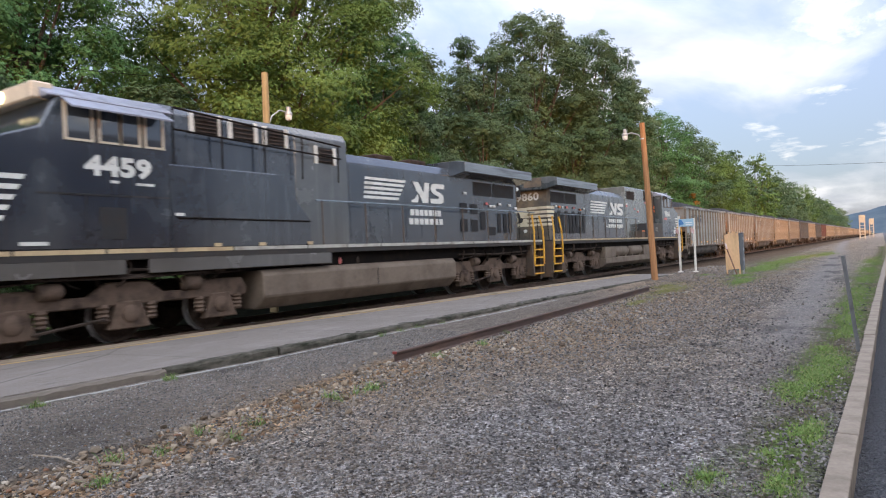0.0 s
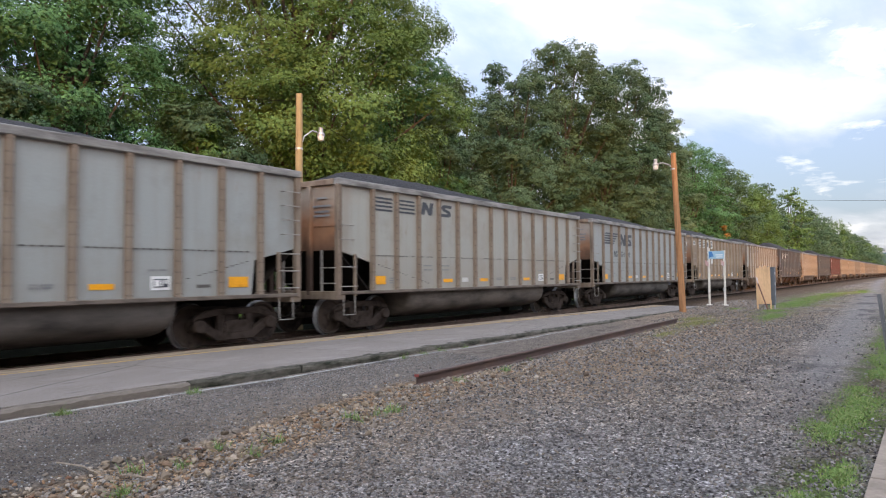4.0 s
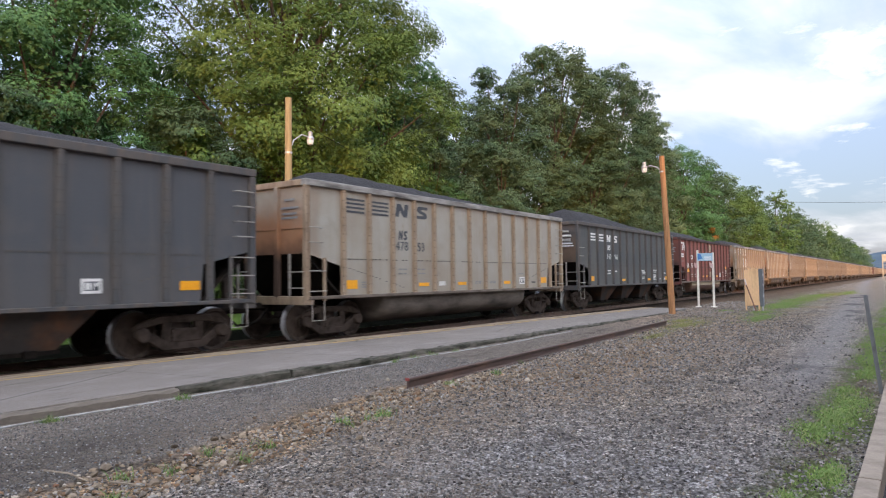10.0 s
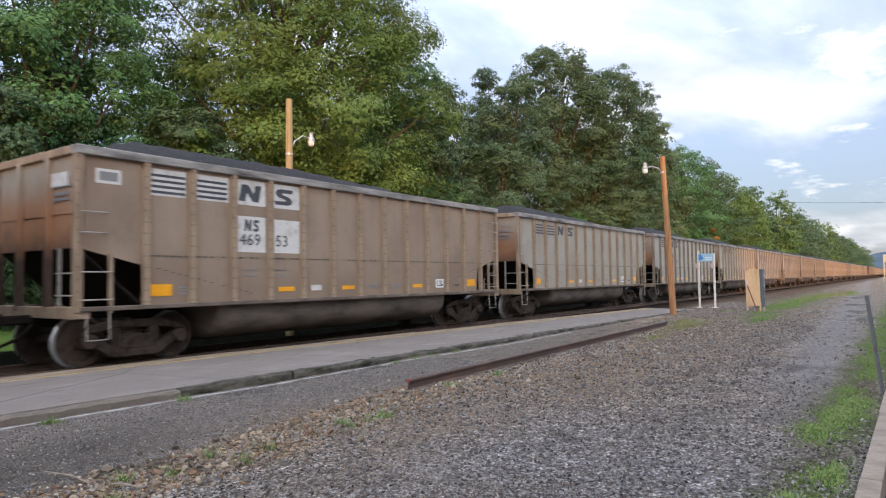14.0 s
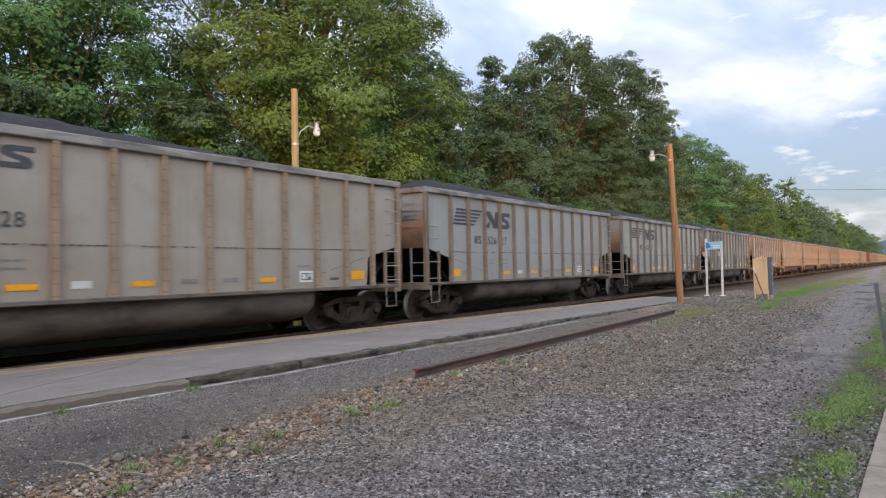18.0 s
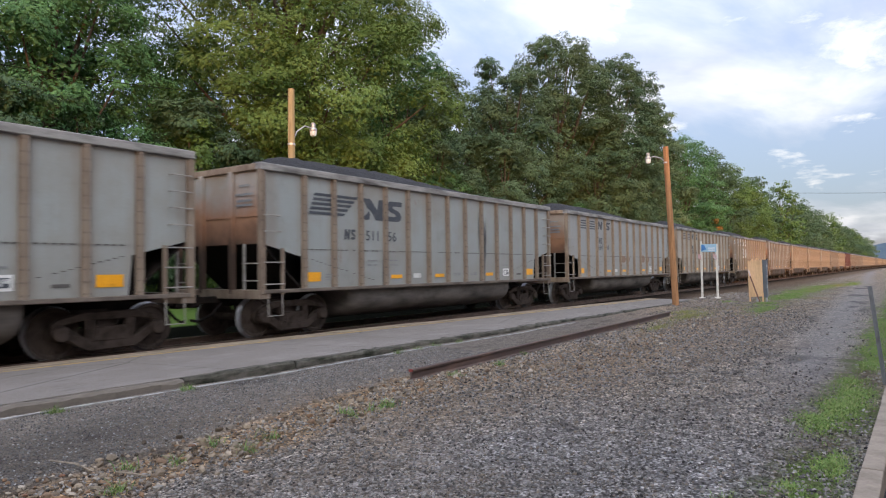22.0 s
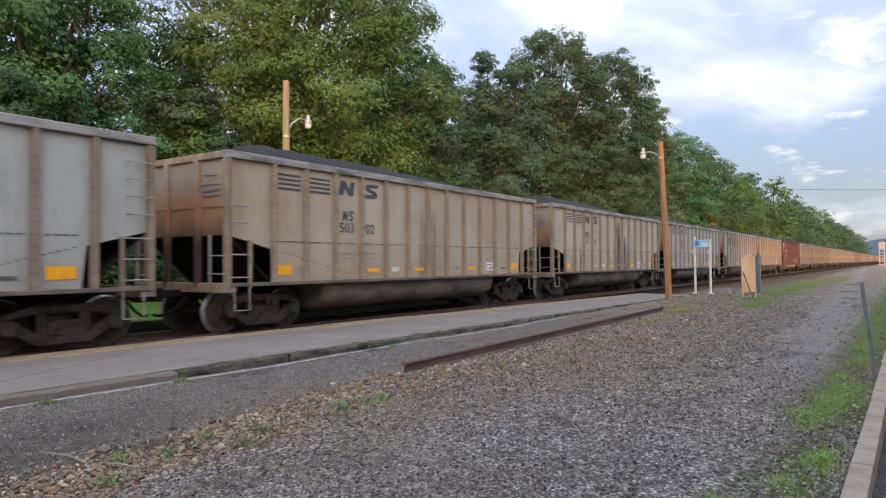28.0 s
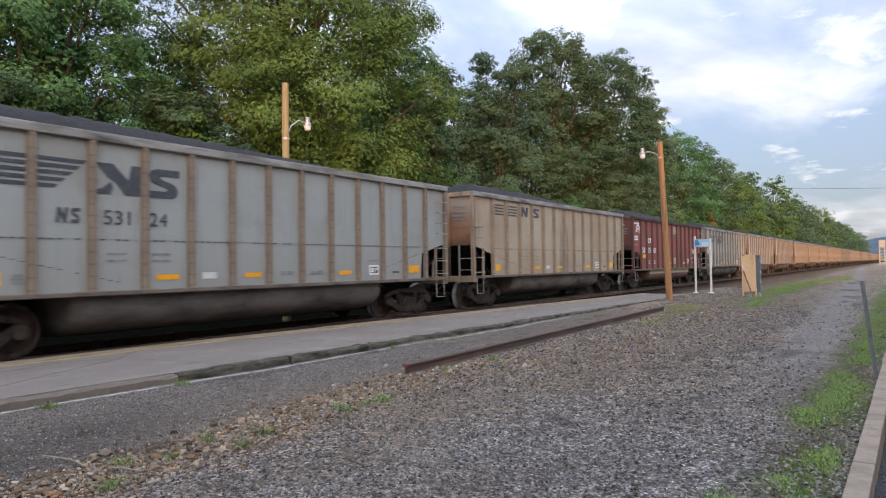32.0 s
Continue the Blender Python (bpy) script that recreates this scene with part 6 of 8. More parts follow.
def patches(car):
    for x0, z0, z1 in ((1.40, 3.15, 3.66), (2.40, 3.15, 3.66), (3.38, 3.14, 3.68), (4.38, 3.14, 3.68), (3.38, 2.13, 2.90), (4.38, 2.13, 2.88)):
        mark(car, "paint_patch", x0, x0 + 0.76, z0, z1, M["patch"], "pale patch of fresh paint", y=-1.5005, d=0.004)
    mark(car, "paint_patch", 0.38, 0.84, 3.27, 3.53, M["patch"], "pale patch of fresh paint", y=-1.5005, d=0.004)
    mark(car, "data_panel", 0.44, 0.78, 3.32, 3.48, M["ink_soft"])
    part("paint_patch", shared("end patch", lambda: Geo().box(0.050, 0.056, -1.2, -0.62, 3.22, 3.46).done("paint_patch")), M["patch"], car, "pale patch of fresh paint")


def blotches(car):
    for x, z, a, b in ((6.68, 1.88, 0.37, 0.17), (7.34, 1.88, 0.26, 0.16), (9.60, 1.90, 0.32, 0.19), (10.36, 1.90, 0.26, 0.18)):
        for grow, y, m, lab in ((1.28, -1.5005, M["halo"], "pale rim of a touch-up blotch"), (1.0, -1.505, M["blotch"], "brown touch-up paint")):
            pts = [(x + a * grow * math.cos(i * math.pi / 12) * (1 + 0.06 * math.sin(i * 1.3)), z + b * grow * math.sin(i * math.pi / 12) * (1 + 0.06 * math.cos(i * 1.7))) for i in range(24)]
            part("paint_blotch", slab(pts, y=y, d=0.004).done("paint_blotch"), m, car, lab)


def red_marks(car):
    W = M["white"]
    # a bold curved emblem at the first bay, in plain strokes
    for rad, wd in ((0.36, 0.10), (0.20, 0.08)):
        arc = [(0.98 + rad * math.cos(a), 3.12 + rad * math.sin(a)) for a in np.linspace(math.pi * 1.05, -0.35, 14)]
        arc += [(0.98 + (rad - wd) * math.cos(a), 3.12 + (rad - wd) * math.sin(a)) for a in np.linspace(-0.35, math.pi * 1.05, 14)]
        part("emblem_shape", Geo().prism(arc, "y", -1.512, -1.506).done("emblem_shape"), W, car)
    for z in (2.64, 2.78):
        mark(car, "emblem_bar", 0.32, 0.95, z, z + 0.09, W)
    for x in (0.34, 0.64, 0.92):
        mark(car, "stencil_bar", x, x + 0.24, 3.48, 3.58, W)
    # initials as an open ring and a notched block
    ring = [(2.88, 2.74), (2.86, 2.80), (2.70, 2.80), (2.64, 2.74), (2.64, 2.58), (2.70, 2.52), (2.86, 2.52), (2.88, 2.58), (2.80, 2.60), (2.72, 2.60), (2.72, 2.72), (2.80, 2.72)]
    block = [(2.94, 2.52), (3.01, 2.52), (3.01, 2.63), (3.10, 2.52), (3.18, 2.52), (3.10, 2.65), (3.16, 2.70), (3.15, 2.78), (3.08, 2.80), (2.94, 2.80)]
    for pts in (ring, block):
        part("initials_bar", Geo().prism(pts, "y", -1.512, -1.506).done("initials_bar"), W, car)
    for text, x in (("50", 1.62), ("75", 2.60), ("03", 3.54)):
        digits(car, text, 0.39, W, x, -1.512, 1.99, 0.0, 0.008, 1.15)
    mark(car, "orange_plate", 1.68, 2.16, 1.70, 1.90, M["orange"])
    mark(car, "orange_plate", 12.60, 13.06, 1.92, 2.12, M["orange"])
    for x, w in ((5.52, 0.46), (6.50, 0.54), (9.62, 0.46)):
        mark(car, "reflector", x, x + w, 1.33, 1.45, M["orange"], "orange reflective plate")
    mark(car, "paint_patch", 7.42, 8.20, 3.16, 3.62, TAN_BLOTCH, "faded buff painted panel")
    for z in (3.24, 3.34, 3.44):
        mark(car, "stencil_bar", 7.50, 8.12, z, z + 0.02, M["blotch"], y=-1.5125)
    mark(car, "paint_patch", 7.52, 8.06, 1.34, 1.72, TAN_BLOTCH, "faded buff painted panel")
    plate_marks(car, 10.65, 11.22, 1.34, 1.64)
    for x, w, z in ((11.6, 0.4, 1.66), (11.8, 0.25, 1.36), (12.62, 0.42, 1.80), (12.62, 0.36, 1.70), (12.62, 0.42, 1.58), (12.62, 0.40, 1.40), (2.72, 0.2, 1.50), (3.6, 0.3, 1.50), (2.72, 0.2, 1.38), (3.6, 0.3, 1.38)):
        mark(car, "stencil_bar", x, x + w, z, z + 0.05, M["patch"])
    for sd in (-1, 1):
        part("tub_flange", shared(("flange", sd), lambda: Geo().box(3.05, 11.15, *sorted((sd * 1.425, sd * 1.44)), 0.80, 1.02).done("tub_flange", 0.004)), TAN_BLOTCH, car, "scraped buff flange above the tub")


def car_masters():
    ms = {}
    P = lambda n, b, d, a, s, st=(): car_paint(n, b, d, RUST, a, s, st)
    specs = {
        "grey": ("grey steel coal car with tan rusty ribs, heaped with coal", P("grey car paint", GREY, GREYD, 0.25, 1.0), RIB_TAN, END_G, TUB_GREY, 1, "A", M["ink"], ()),
        "grey2": ("weathered grey steel coal car heaped with coal", P("grey car paint, weathered", (0.325, 0.330, 0.308), GREYD, 0.5, 2.0, ((5.2, 0.30, 3.3, 0.45), (5.0, 0.25, 2.0, 0.4), (7.4, 0.16, 3.2, 0.5), (9.2, 0.20, 3.3, 0.35))), RIB_TAN, END_G, TUB_GREY, 2, "A", M["ink"], ()),
        "greystain": ("grey steel coal car with black runs down its side", P("grey car paint, stained", (0.275, 0.285, 0.27), GREYD, 0.5, 3.0, ((0.30, 0.26, 3.4), (2.0, 0.14, 3.9), (2.45, 0.12, 3.0, 0.6), (2.95, 0.15, 2.2), (3.72, 0.11, 2.1), (4.2, 0.2, 1.9, 0.7), (5.75, 0.07, 2.2), (8.9, 0.4, 2.2))), RIB_TAN, END_G, TUB_GREY, 3, "B", M["ink"], ()),
        "greystain2": ("grey steel coal car with one black run", P("grey car paint, one run", (0.26, 0.275, 0.265), GREYD, 0.5, 4.0, ((9.25, 0.24, 3.2), (4.3, 0.12, 2.0))), RIB_TAN, END_G, TUB_GREY, 4, "A", M["ink"], ()),
        "pale": ("pale grey-tan steel coal car heaped with coal", P("pale car paint", (0.315, 0.308, 0.272), TAND, 0.4, 5.0), RIB_TAN, END_T, TUB_TAN, 5, "B", M["ink"], ()),
        "tan": ("tan weathered steel coal car heaped with coal", P("tan car paint", (0.315, 0.295, 0.255), TAND, 0.6, 6.0), RIB_BROWN, END_T, TUB_TAN, 6, "B", M["ink"], ()),
        "greyfaint": ("blue-grey steel coal car with one faint black run", P("blue-grey car paint, faint run", (0.285, 0.302, 0.308), GREYD, 0.4, 5.5, ((8.45, 0.17, 2.9, 0.75), (8.85, 0.08, 2.2, 0.6))), RIB_BROWN, END_T, TUB_TAN, 15, "B", M["ink"], ()),
        "tanwarm": ("warm tan rust-dusted steel coal car heaped with coal", P("warm tan car paint", (0.37, 0.315, 0.24), (0.29, 0.205, 0.132), 0.62, 6.5, ((7.0, 0.22, 2.9, 0.45), (7.5, 0.16, 3.0, 0.55))), RIB_BROWN, END_T, TUB_TAN, 14, "B", M["ink"], ()),
        "tanstain": ("tan weathered steel coal car with black runs", P("tan car paint, stained", (0.32, 0.288, 0.24), TAND, 0.55, 7.0, ((8.12, 0.16, 3.9, 0.75), (8.42, 0.48, 2.55), (9.0, 0.15, 2.2), (4.0, 0.10, 2.0))), RIB_BROWN, END_T, TUB_TAN, 7, "B", M["ink"], ()),
        "tanstain2": ("tan weathered steel coal car with tall black runs", P("tan car paint, tall runs", TAN, TAND, 0.55, 7.5, ((7.65, 0.40, 3.5), (8.62, 0.24, 2.7), (9.05, 0.14, 2.3), (3.0, 0.10, 2.2))), RIB_BROWN, END_T, TUB_TAN, 13, "B", M["ink"], ()),
        "blotch": ("grey-tan steel coal car with brown touch-up blotches", P("pale tan car paint", (0.27, 0.275, 0.268), (0.25, 0.215, 0.17), 0.4, 8.0), RIB_BROWN, END_T, TUB_TAN, 8, "B", M["ink"], (blotches,)),
        "brown": ("brown dusty steel coal car with pale paint patches", P("brown car paint", BROWN, BROWND, 0.55, 9.0), RIB_BROWN, END_T, TUB_TAN, 9, "C", M["ink"], (patches,)),
        "red": ("dull red steel coal car with white markings", car_paint("dull red car paint", (0.225, 0.066, 0.05), (0.15, 0.058, 0.045), (0.09, 0.05, 0.04), 0.45, 10.0, ((8.58, 0.09, 3.1), (8.98, 0.10, 2.3))), RIB_RED, END_R, TUB_RED, 10, "", M["white"], (red_marks,)),
    }
    for k, (label, paint, ribs, ends, tub, seed, em, ink, ex) in specs.items():
        ms[k] = gondola("coal_car", label, paint, ribs, ends, tub, seed, em, ink, ex)
    kp = car_paint("black car paint", (0.064, 0.067, 0.075), (0.105, 0.095, 0.088), (0.10, 0.065, 0.045), 0.35, 11.0)
    ms["black"] = hopper("coal_hopper", "black steel hopper car with white emblem and numbers", kp, RIB_BLACK, END_K, 11, 1)
    kp2 = car_paint("faded black car paint", (0.060, 0.066, 0.068), (0.105, 0.100, 0.092), (0.10, 0.065, 0.045), 0.5, 12.0)
    ms["black2"] = hopper("coal_hopper", "faded black steel hopper car with white numbers", kp2, RIB_BLACK, END_K, 12, 2)
    return ms


# the order of the cars behind the engines, with the numbers that can be read
ORDER = [("grey", "A", "509", "13"), ("pale", "B", "", ""), ("grey", "A", "524", "10"), ("brown", "B", "461", "47"), ("pale", "B", "486", "99"), ("black", "", "", ""), ("tan", "B", "478", "53"), ("black2", "", "", ""),
         ("red", "", "", ""), ("brown", "B", "469", "53"), ("tan", "B", "", ""), ("pale", "B", "501", "46"), ("tan", "B", "497", "28"), ("grey", "A", "526", "27"), ("grey2", "A", "510", "87"), ("greystain", "B", "435", "03"),
         ("greystain2", "A", "511", "56"), ("blotch", "B", "504", "34"), ("tanstain", "B", "479", "86"), ("brown", "B", "420", "03"), ("grey2", "A", "", ""), ("tanwarm", "B", "503", "02"), ("tanstain2", "B", "501", "59"), ("greyfaint", "B", "489", "42"),
         ("grey", "A", "531", "24"), ("tanwarm", "", "", ""), ("red", "", "", ""), ("grey2", "A", "", "")]
FAR = ["tan", "pale", "brown", "tan", "grey2", "tan", "blotch", "brown", "pale", "tan", "brown", "tan", "grey2", "brown", "tan", "pale"]
CAR0 = 48.66
SLACK = [0, -0.3, -0.5, -0.55, -0.5, -0.42, -0.45, -0.35, -0.25, -0.08, -0.1, -0.1, -0.1, -0.42, -0.42, -0.48, -0.35, -0.3, -0.3, -0.21, -0.1, 0.0, -0.07, -0.3, -0.2, -0.2, -0.2, -0.2]
TRAIN = []         # (vehicle, its x at the start)


def far_car(master):
    """A copy without the small fittings and the hidden side, for the tail of the train that never comes near."""
    car = copy_thing(master, pose(0, 0, 0))
    small = ("rung", "grab_iron", "sill_step", "end_ladder", "air_hose", "stencil_bar", "data_panel", "bearing_cap", "spring_nest", "emblem_bar", "emblem_shape", "reflector", "seam_strip", "rivet_row", "end_stencil", "initials_bar", "end_post", "digit", "paint_blotch", "paint_patch")
    for o in list(car.children_recursive):
        kind = o.name.split(".")[0]
        if kind in small or (kind in ("rib", "side_frame", "corner_post") and o.matrix_basis.translation.y > 0.5):
            bpy.data.objects.remove(o)
    return car


def build_cars():
    ms = car_masters()
    used = set()
    spare = {}
    for n in range(len(ORDER) + 30):
        kind, style, a, b = ORDER[n] if n < len(ORDER) else (FAR[(n * 5) % len(FAR)], "", "", "")
        x0 = CAR0 + PITCH * n + (SLACK[n] if n < len(SLACK) else -0.2)
        if n >= len(ORDER):
            if kind not in spare:
                spare[kind] = car = far_car(ms[kind])
            else:
                car = copy_thing(spare[kind], pose(0, 0, 0))
        elif kind not in used:
            car = ms[kind]
            used.add(kind)
        else:
            car = copy_thing(ms[kind], pose(0, 0, 0))
        car.matrix_basis = pose(x0, TRACK_Y, 0)
        TRAIN.append((car, x0))
    # numbers last, so that no copy takes them over
    for (car, x0), (kind, style, a, b) in zip(TRAIN, ORDER):
        if style == "A" and a:
            number_a(car, a, b, M["ink"])
        elif style == "B" and a:
            number_b(car, a, b, M["ink"])


build_cars()

# ---- locomotives ----
LL = 22.3                      # length over couplers


def engine_paint(name, base, haze, dust_c, amount):
    k = Mat(name, 0.42)
    big = k.ramp(k.noise(0.7, 5, None, 0.6), 0.42, 0.72)
    c = k.mix(k.math("MULTIPLY", big, 0.3 + 0.4 * amount), base, haze)
    runs = k.ramp(k.noise(1.3, 5, k.coords((3.5, 3.5, 0.22)), 0.6), 0.55, 0.8)
    c = k.mix(k.math("MULTIPLY", runs, 0.15 + 0.4 * amount), c, tuple(q * 1.5 for q in haze))
    dust = k.n("ShaderNodeMapRange", From_Min=2.6, From_Max=1.6)
    k.l(k.math("ADD", k.axis("Z"), k.math("MULTIPLY", k.math("SUBTRACT", k.noise(0.9, 4), 0.5), 1.2)), dust.inputs["Value"])
    c = k.mix(k.math("MULTIPLY", dust.outputs[0], 0.1 + 0.5 * amount), c, dust_c)
    k.color(c).bump(k.noise(18, 3), 0.06, 0.005)
    k.rough(k.ramp(big, 0, 1, (0.12 + 0.1 * amount,) * 3, (0.24 + 0.2 * amount,) * 3))
    k.b.inputs["Specular IOR Level"].default_value = 0.8
    k.b.inputs["Coat Weight"].default_value, k.b.inputs["Coat Roughness"].default_value = 0.7, 0.16
    return k.m


# blue and haze colours here also paint in the sky's reflection on the gloss
LBLACK = engine_paint("black engine paint with painted blue sheen", (0.014, 0.022, 0.034), (0.082, 0.094, 0.100), (0.080, 0.068, 0.055), 0.45)
LBLACK2 = engine_paint("dusty blue-black engine paint", (0.028, 0.037, 0.044), (0.094, 0.102, 0.102), (0.135, 0.095, 0.072), 0.75)
LHAZE = engine_paint("grey engine paint with dust and painted sky haze", (0.055, 0.060, 0.062), (0.13, 0.132, 0.122), (0.12, 0.10, 0.08), 0.6)
LFADED = engine_paint("grey-green hazed engine paint", (0.085, 0.096, 0.090), (0.185, 0.190, 0.170), (0.13, 0.108, 0.085), 0.6)
LDUST2 = worn("blue-black paint under thin brown dust", (0.045, 0.042, 0.042), (0.095, 0.075, 0.058), 0.5, 1.6, 0.7)
LDUST = worn("engine paint under brown dust", (0.085, 0.062, 0.047), (0.145, 0.095, 0.062), 0.5, 2.2, 0.85)
LCREAM = worn("cream end marking", (0.66, 0.58, 0.42), (0.46, 0.37, 0.24), 0.4, 2.5, 0.65)
LDECK = worn("sooty deck edge", (0.03, 0.027, 0.025), (0.055, 0.044, 0.036), 0.5, 3, 0.8)
# near-black that also paints the shade inside louvres and the door recess
LDARK = worn("dark grille paint and recess shade", (0.020, 0.0195, 0.020), (0.042, 0.034, 0.030), 0.5, 4, 0.8)
LROOF = worn("grey-blue cab roof", (0.28, 0.30, 0.36), (0.17, 0.18, 0.21), 0.4, 2, 0.4)
LWING = worn("grey-blue radiator roof edge", (0.185, 0.225, 0.255), (0.085, 0.105, 0.12), 0.5, 2, 0.45, stretch=(0.25, 1, 5))
LTANK = worn("dusty grey-brown tank paint", (0.165, 0.128, 0.096), (0.105, 0.08, 0.06), 0.5, 1.2, 0.78)
LWHITE = worn("white engine marking", (0.66, 0.65, 0.60), (0.42, 0.39, 0.34), 0.35, 3, 0.6)
LTRIM = worn("dull white edge stripe", (0.44, 0.42, 0.37), (0.26, 0.23, 0.19), 0.5, 3, 0.7)
LBUFF = worn("buff edge stripe", (0.50, 0.38, 0.22), (0.36, 0.25, 0.15), 0.45, 2.5, 0.7)
LYEL = worn("yellow safety rail", (0.72, 0.38, 0.03), (0.48, 0.22, 0.05), 0.4, 6, 0.6)
LPALE = worn("pale cab number board panel", (0.60, 0.52, 0.40), (0.45, 0.38, 0.30), 0.35, 3, 0.6)
LORANGE = flat("orange warning paint", (0.75, 0.17, 0.02), 0.5)
LRED = flat("pink-red service tag", (0.62, 0.16, 0.14), 0.6)
kg = Mat("cab window glass", 0.05)
kg.color((0.035, 0.048, 0.062))
kg.b.inputs["Specular IOR Level"].default_value = 1.0
kg.b.inputs["Coat Weight"].default_value = 1.0
LGLASS = kg.m
kl = Mat("lit headlight", 0.3)
kl.color((1.0, 0.85, 0.5))
kl.b.inputs["Emission Color"].default_value, kl.b.inputs["Emission Strength"].default_value = (1.0, 0.80, 0.42, 1), 4.0
LLIT = kl.m


def locomotive(x0, flip, label, s):
    lo = thing("locomotive", label, "locomotive", pose(x0, TRACK_Y, 0), "engines of the coal train")
    paint = LBLACK if s["lead"] else LBLACK2
    X = (lambda u: LL - u) if flip else (lambda u: u)
    bx = lambda g, a, b, *r: g.box(*sorted((X(a), X(b))), *r)
    P = lambda pts: [(X(u), z) for u, z in pts]

    def add(name, g, mat, parent=None, lab="", bevel=0.0, smooth=False):
        return part(name, g.done(name, bevel, smooth), mat, parent or lo, lab)

    def plate(name, a, b, z0, z1, y, mat, parent=None, lab="", d=0.012, bevel=0.0):
        """A thin plate on the platform side, its face at -y."""
        return add(name, bx(Geo(), a, b, -y - d, -y, z0, z1), mat, parent, lab, bevel)

    # frame and deck
    add("underframe", bx(Geo(), 0.60, 21.70, -1.30, 1.30, 1.22, 1.56), M["steel_dark"], bevel=0.02)
    add("deck", bx(Geo(), 0.44, 21.86, -1.53, 1.53, 1.56, 1.76), LDECK, bevel=0.015)
    e0 = 0.6
    rng = random.Random(int(x0 * 10))
    while e0 < 21.6:
        e1 = min(21.8, e0 + rng.choice((1.4, 1.55, 2.2)))
        plate("edge_stripe", e0, e1 - 0.05, 1.685 if s["lead"] else 1.70, 1.765, 1.53, (LBUFF if not s["lead"] else LBUFF if s["lead"] and e0 < 9 and rng.random() < 0.75 else LTRIM))
        e0 = e1
    for e in (0, 1):
        U = (lambda u: u) if e == 0 else (lambda u: LL - u)
        add("pilot", Geo().prism([(X(U(0.36)), 0.20), (X(U(0.56)), 0.16), (X(U(0.56)), 1.60), (X(U(0.46)), 1.60)], "y", -1.42, 1.42), LDUST, bevel=0.01)
        add("coupler", bx(bx(Geo(), U(0.02), U(0.9), -0.09, 0.09, 0.78, 0.98), U(0.0), U(0.28), -0.17, 0.15, 0.70, 1.06), M["steel_dark"], bevel=0.03)
        for sd in (-1, 1):
            st = add("step_well", bx(Geo(), U(0.40), U(0.46), *sorted((sd * 0.95, sd * 1.52)), 0.36, 1.70), LDUST)
            add("step_side", Geo().prism([(X(U(1.30)), 0.34), (X(U(1.38)), 0.34), (X(U(1.52)), 1.62), (X(U(1.30)), 1.62)], "y", *sorted((sd * 1.0, sd * 1.53))), LDUST, st)
            add("step_back", bx(Geo(), U(0.46), U(1.30), *sorted((sd * 0.98, sd * 1.02)), 0.40, 1.60), M["steel_dark"], st)
            for i, z in enumerate((0.40, 0.72, 1.04, 1.36)):
                tread = add("step", bx(Geo(), U(0.46), U(1.30), *sorted((sd * 1.10, sd * 1.50)), z, z + 0.04), LDUST, st)
                add("step_edge", bx(Geo(), U(0.46), U(1.30), *sorted((sd * 1.50, sd * 1.535)), z - 0.01, z + 0.045), LYEL, st, "yellow step edge")
            for u, bend in ((0.46, 0.14), (1.34, -0.10)):
                add("hand_rail", Geo().tube([(X(U(u)), sd * 1.55, 0.78), (X(U(u)), sd * 1.57, 1.55), (X(U(u + bend * 0.25)), sd * 1.56, 2.15), (X(U(u + bend)), sd * 1.46, 2.75)], 0.036, 8), LYEL, lab="yellow hand rail", smooth=True)
            add("end_rail", Geo().tube([(X(U(0.46)), sd * 1.35, 1.7), (X(U(0.46)), sd * 1.30, 2.65), (X(U(0.46)), sd * 0.5, 2.70), (X(U(0.46)), sd * 0.45, 1.7)], 0.02, 6), M["steel_dark"], smooth=True)
    # long hood with rounded shoulders
    h0, h1 = s["hood"]
    prof = [(-0.95, 1.76), (-0.95, 4.02), (-0.80, 4.26), (-0.55, 4.33), (0.55, 4.33), (0.80, 4.26), (0.95, 4.02), (0.95, 1.76)]
    hood = add("hood", Geo().prism(prof, "x", X(h0), X(h1 - 0.22)), paint, bevel=0.01)
    endp = [(p[0] * 0.92, p[1] if p[1] < 4 else p[1] - 0.06) for p in prof]
    g = Geo()
    n = len(prof)
    g.add([(X(h1 - 0.22), y, z) for y, z in prof] + [(X(h1), y, z) for y, z in endp], [tuple(range(n)), tuple(range(n, 2 * n))] + [(i, (i + 1) % n, n + (i + 1) % n, n + i) for i in range(n)])
    hood_end = add("hood_end", g, s["end_mat"])
    # hood doors: shallow upright panels with gaps
    d0 = h0 + 0.25
    while d0 < s["wing"][0] - 0.3:
        plate("hood_door", d0 + 0.02, d0 + 0.78, 1.95, 3.98, 0.95, paint, hood, d=0.012, bevel=0.004)
        d0 += 0.84
    for u, z in ((h0 + 2.2, 4.37), (h0 + 4.0, 4.36)):
        add("exhaust_housing", bx(Geo(), u, u + 0.9, -0.35, 0.35, 4.3, 4.3 + 0.22), M["truck"], bevel=0.04)
    # radiator wing roof with screens below
    w0, w1 = s["wing"]
    wing = add("radiator_roof", Geo().prism([(-0.95, 3.98), (-1.50, 4.10), (-1.52, 4.44), (-1.2, 4.50), (1.2, 4.50), (1.52, 4.44), (1.50, 4.10), (0.95, 3.98)], "x", X(w0), X(w1)), paint, bevel=0.015)
    plate("wing_edge", w0 + 0.02, w1 - 0.02, 4.12, 4.43, 1.515, LWING, wing, "grey weathered roof edge")
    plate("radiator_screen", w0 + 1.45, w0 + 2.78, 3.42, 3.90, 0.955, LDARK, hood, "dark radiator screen")
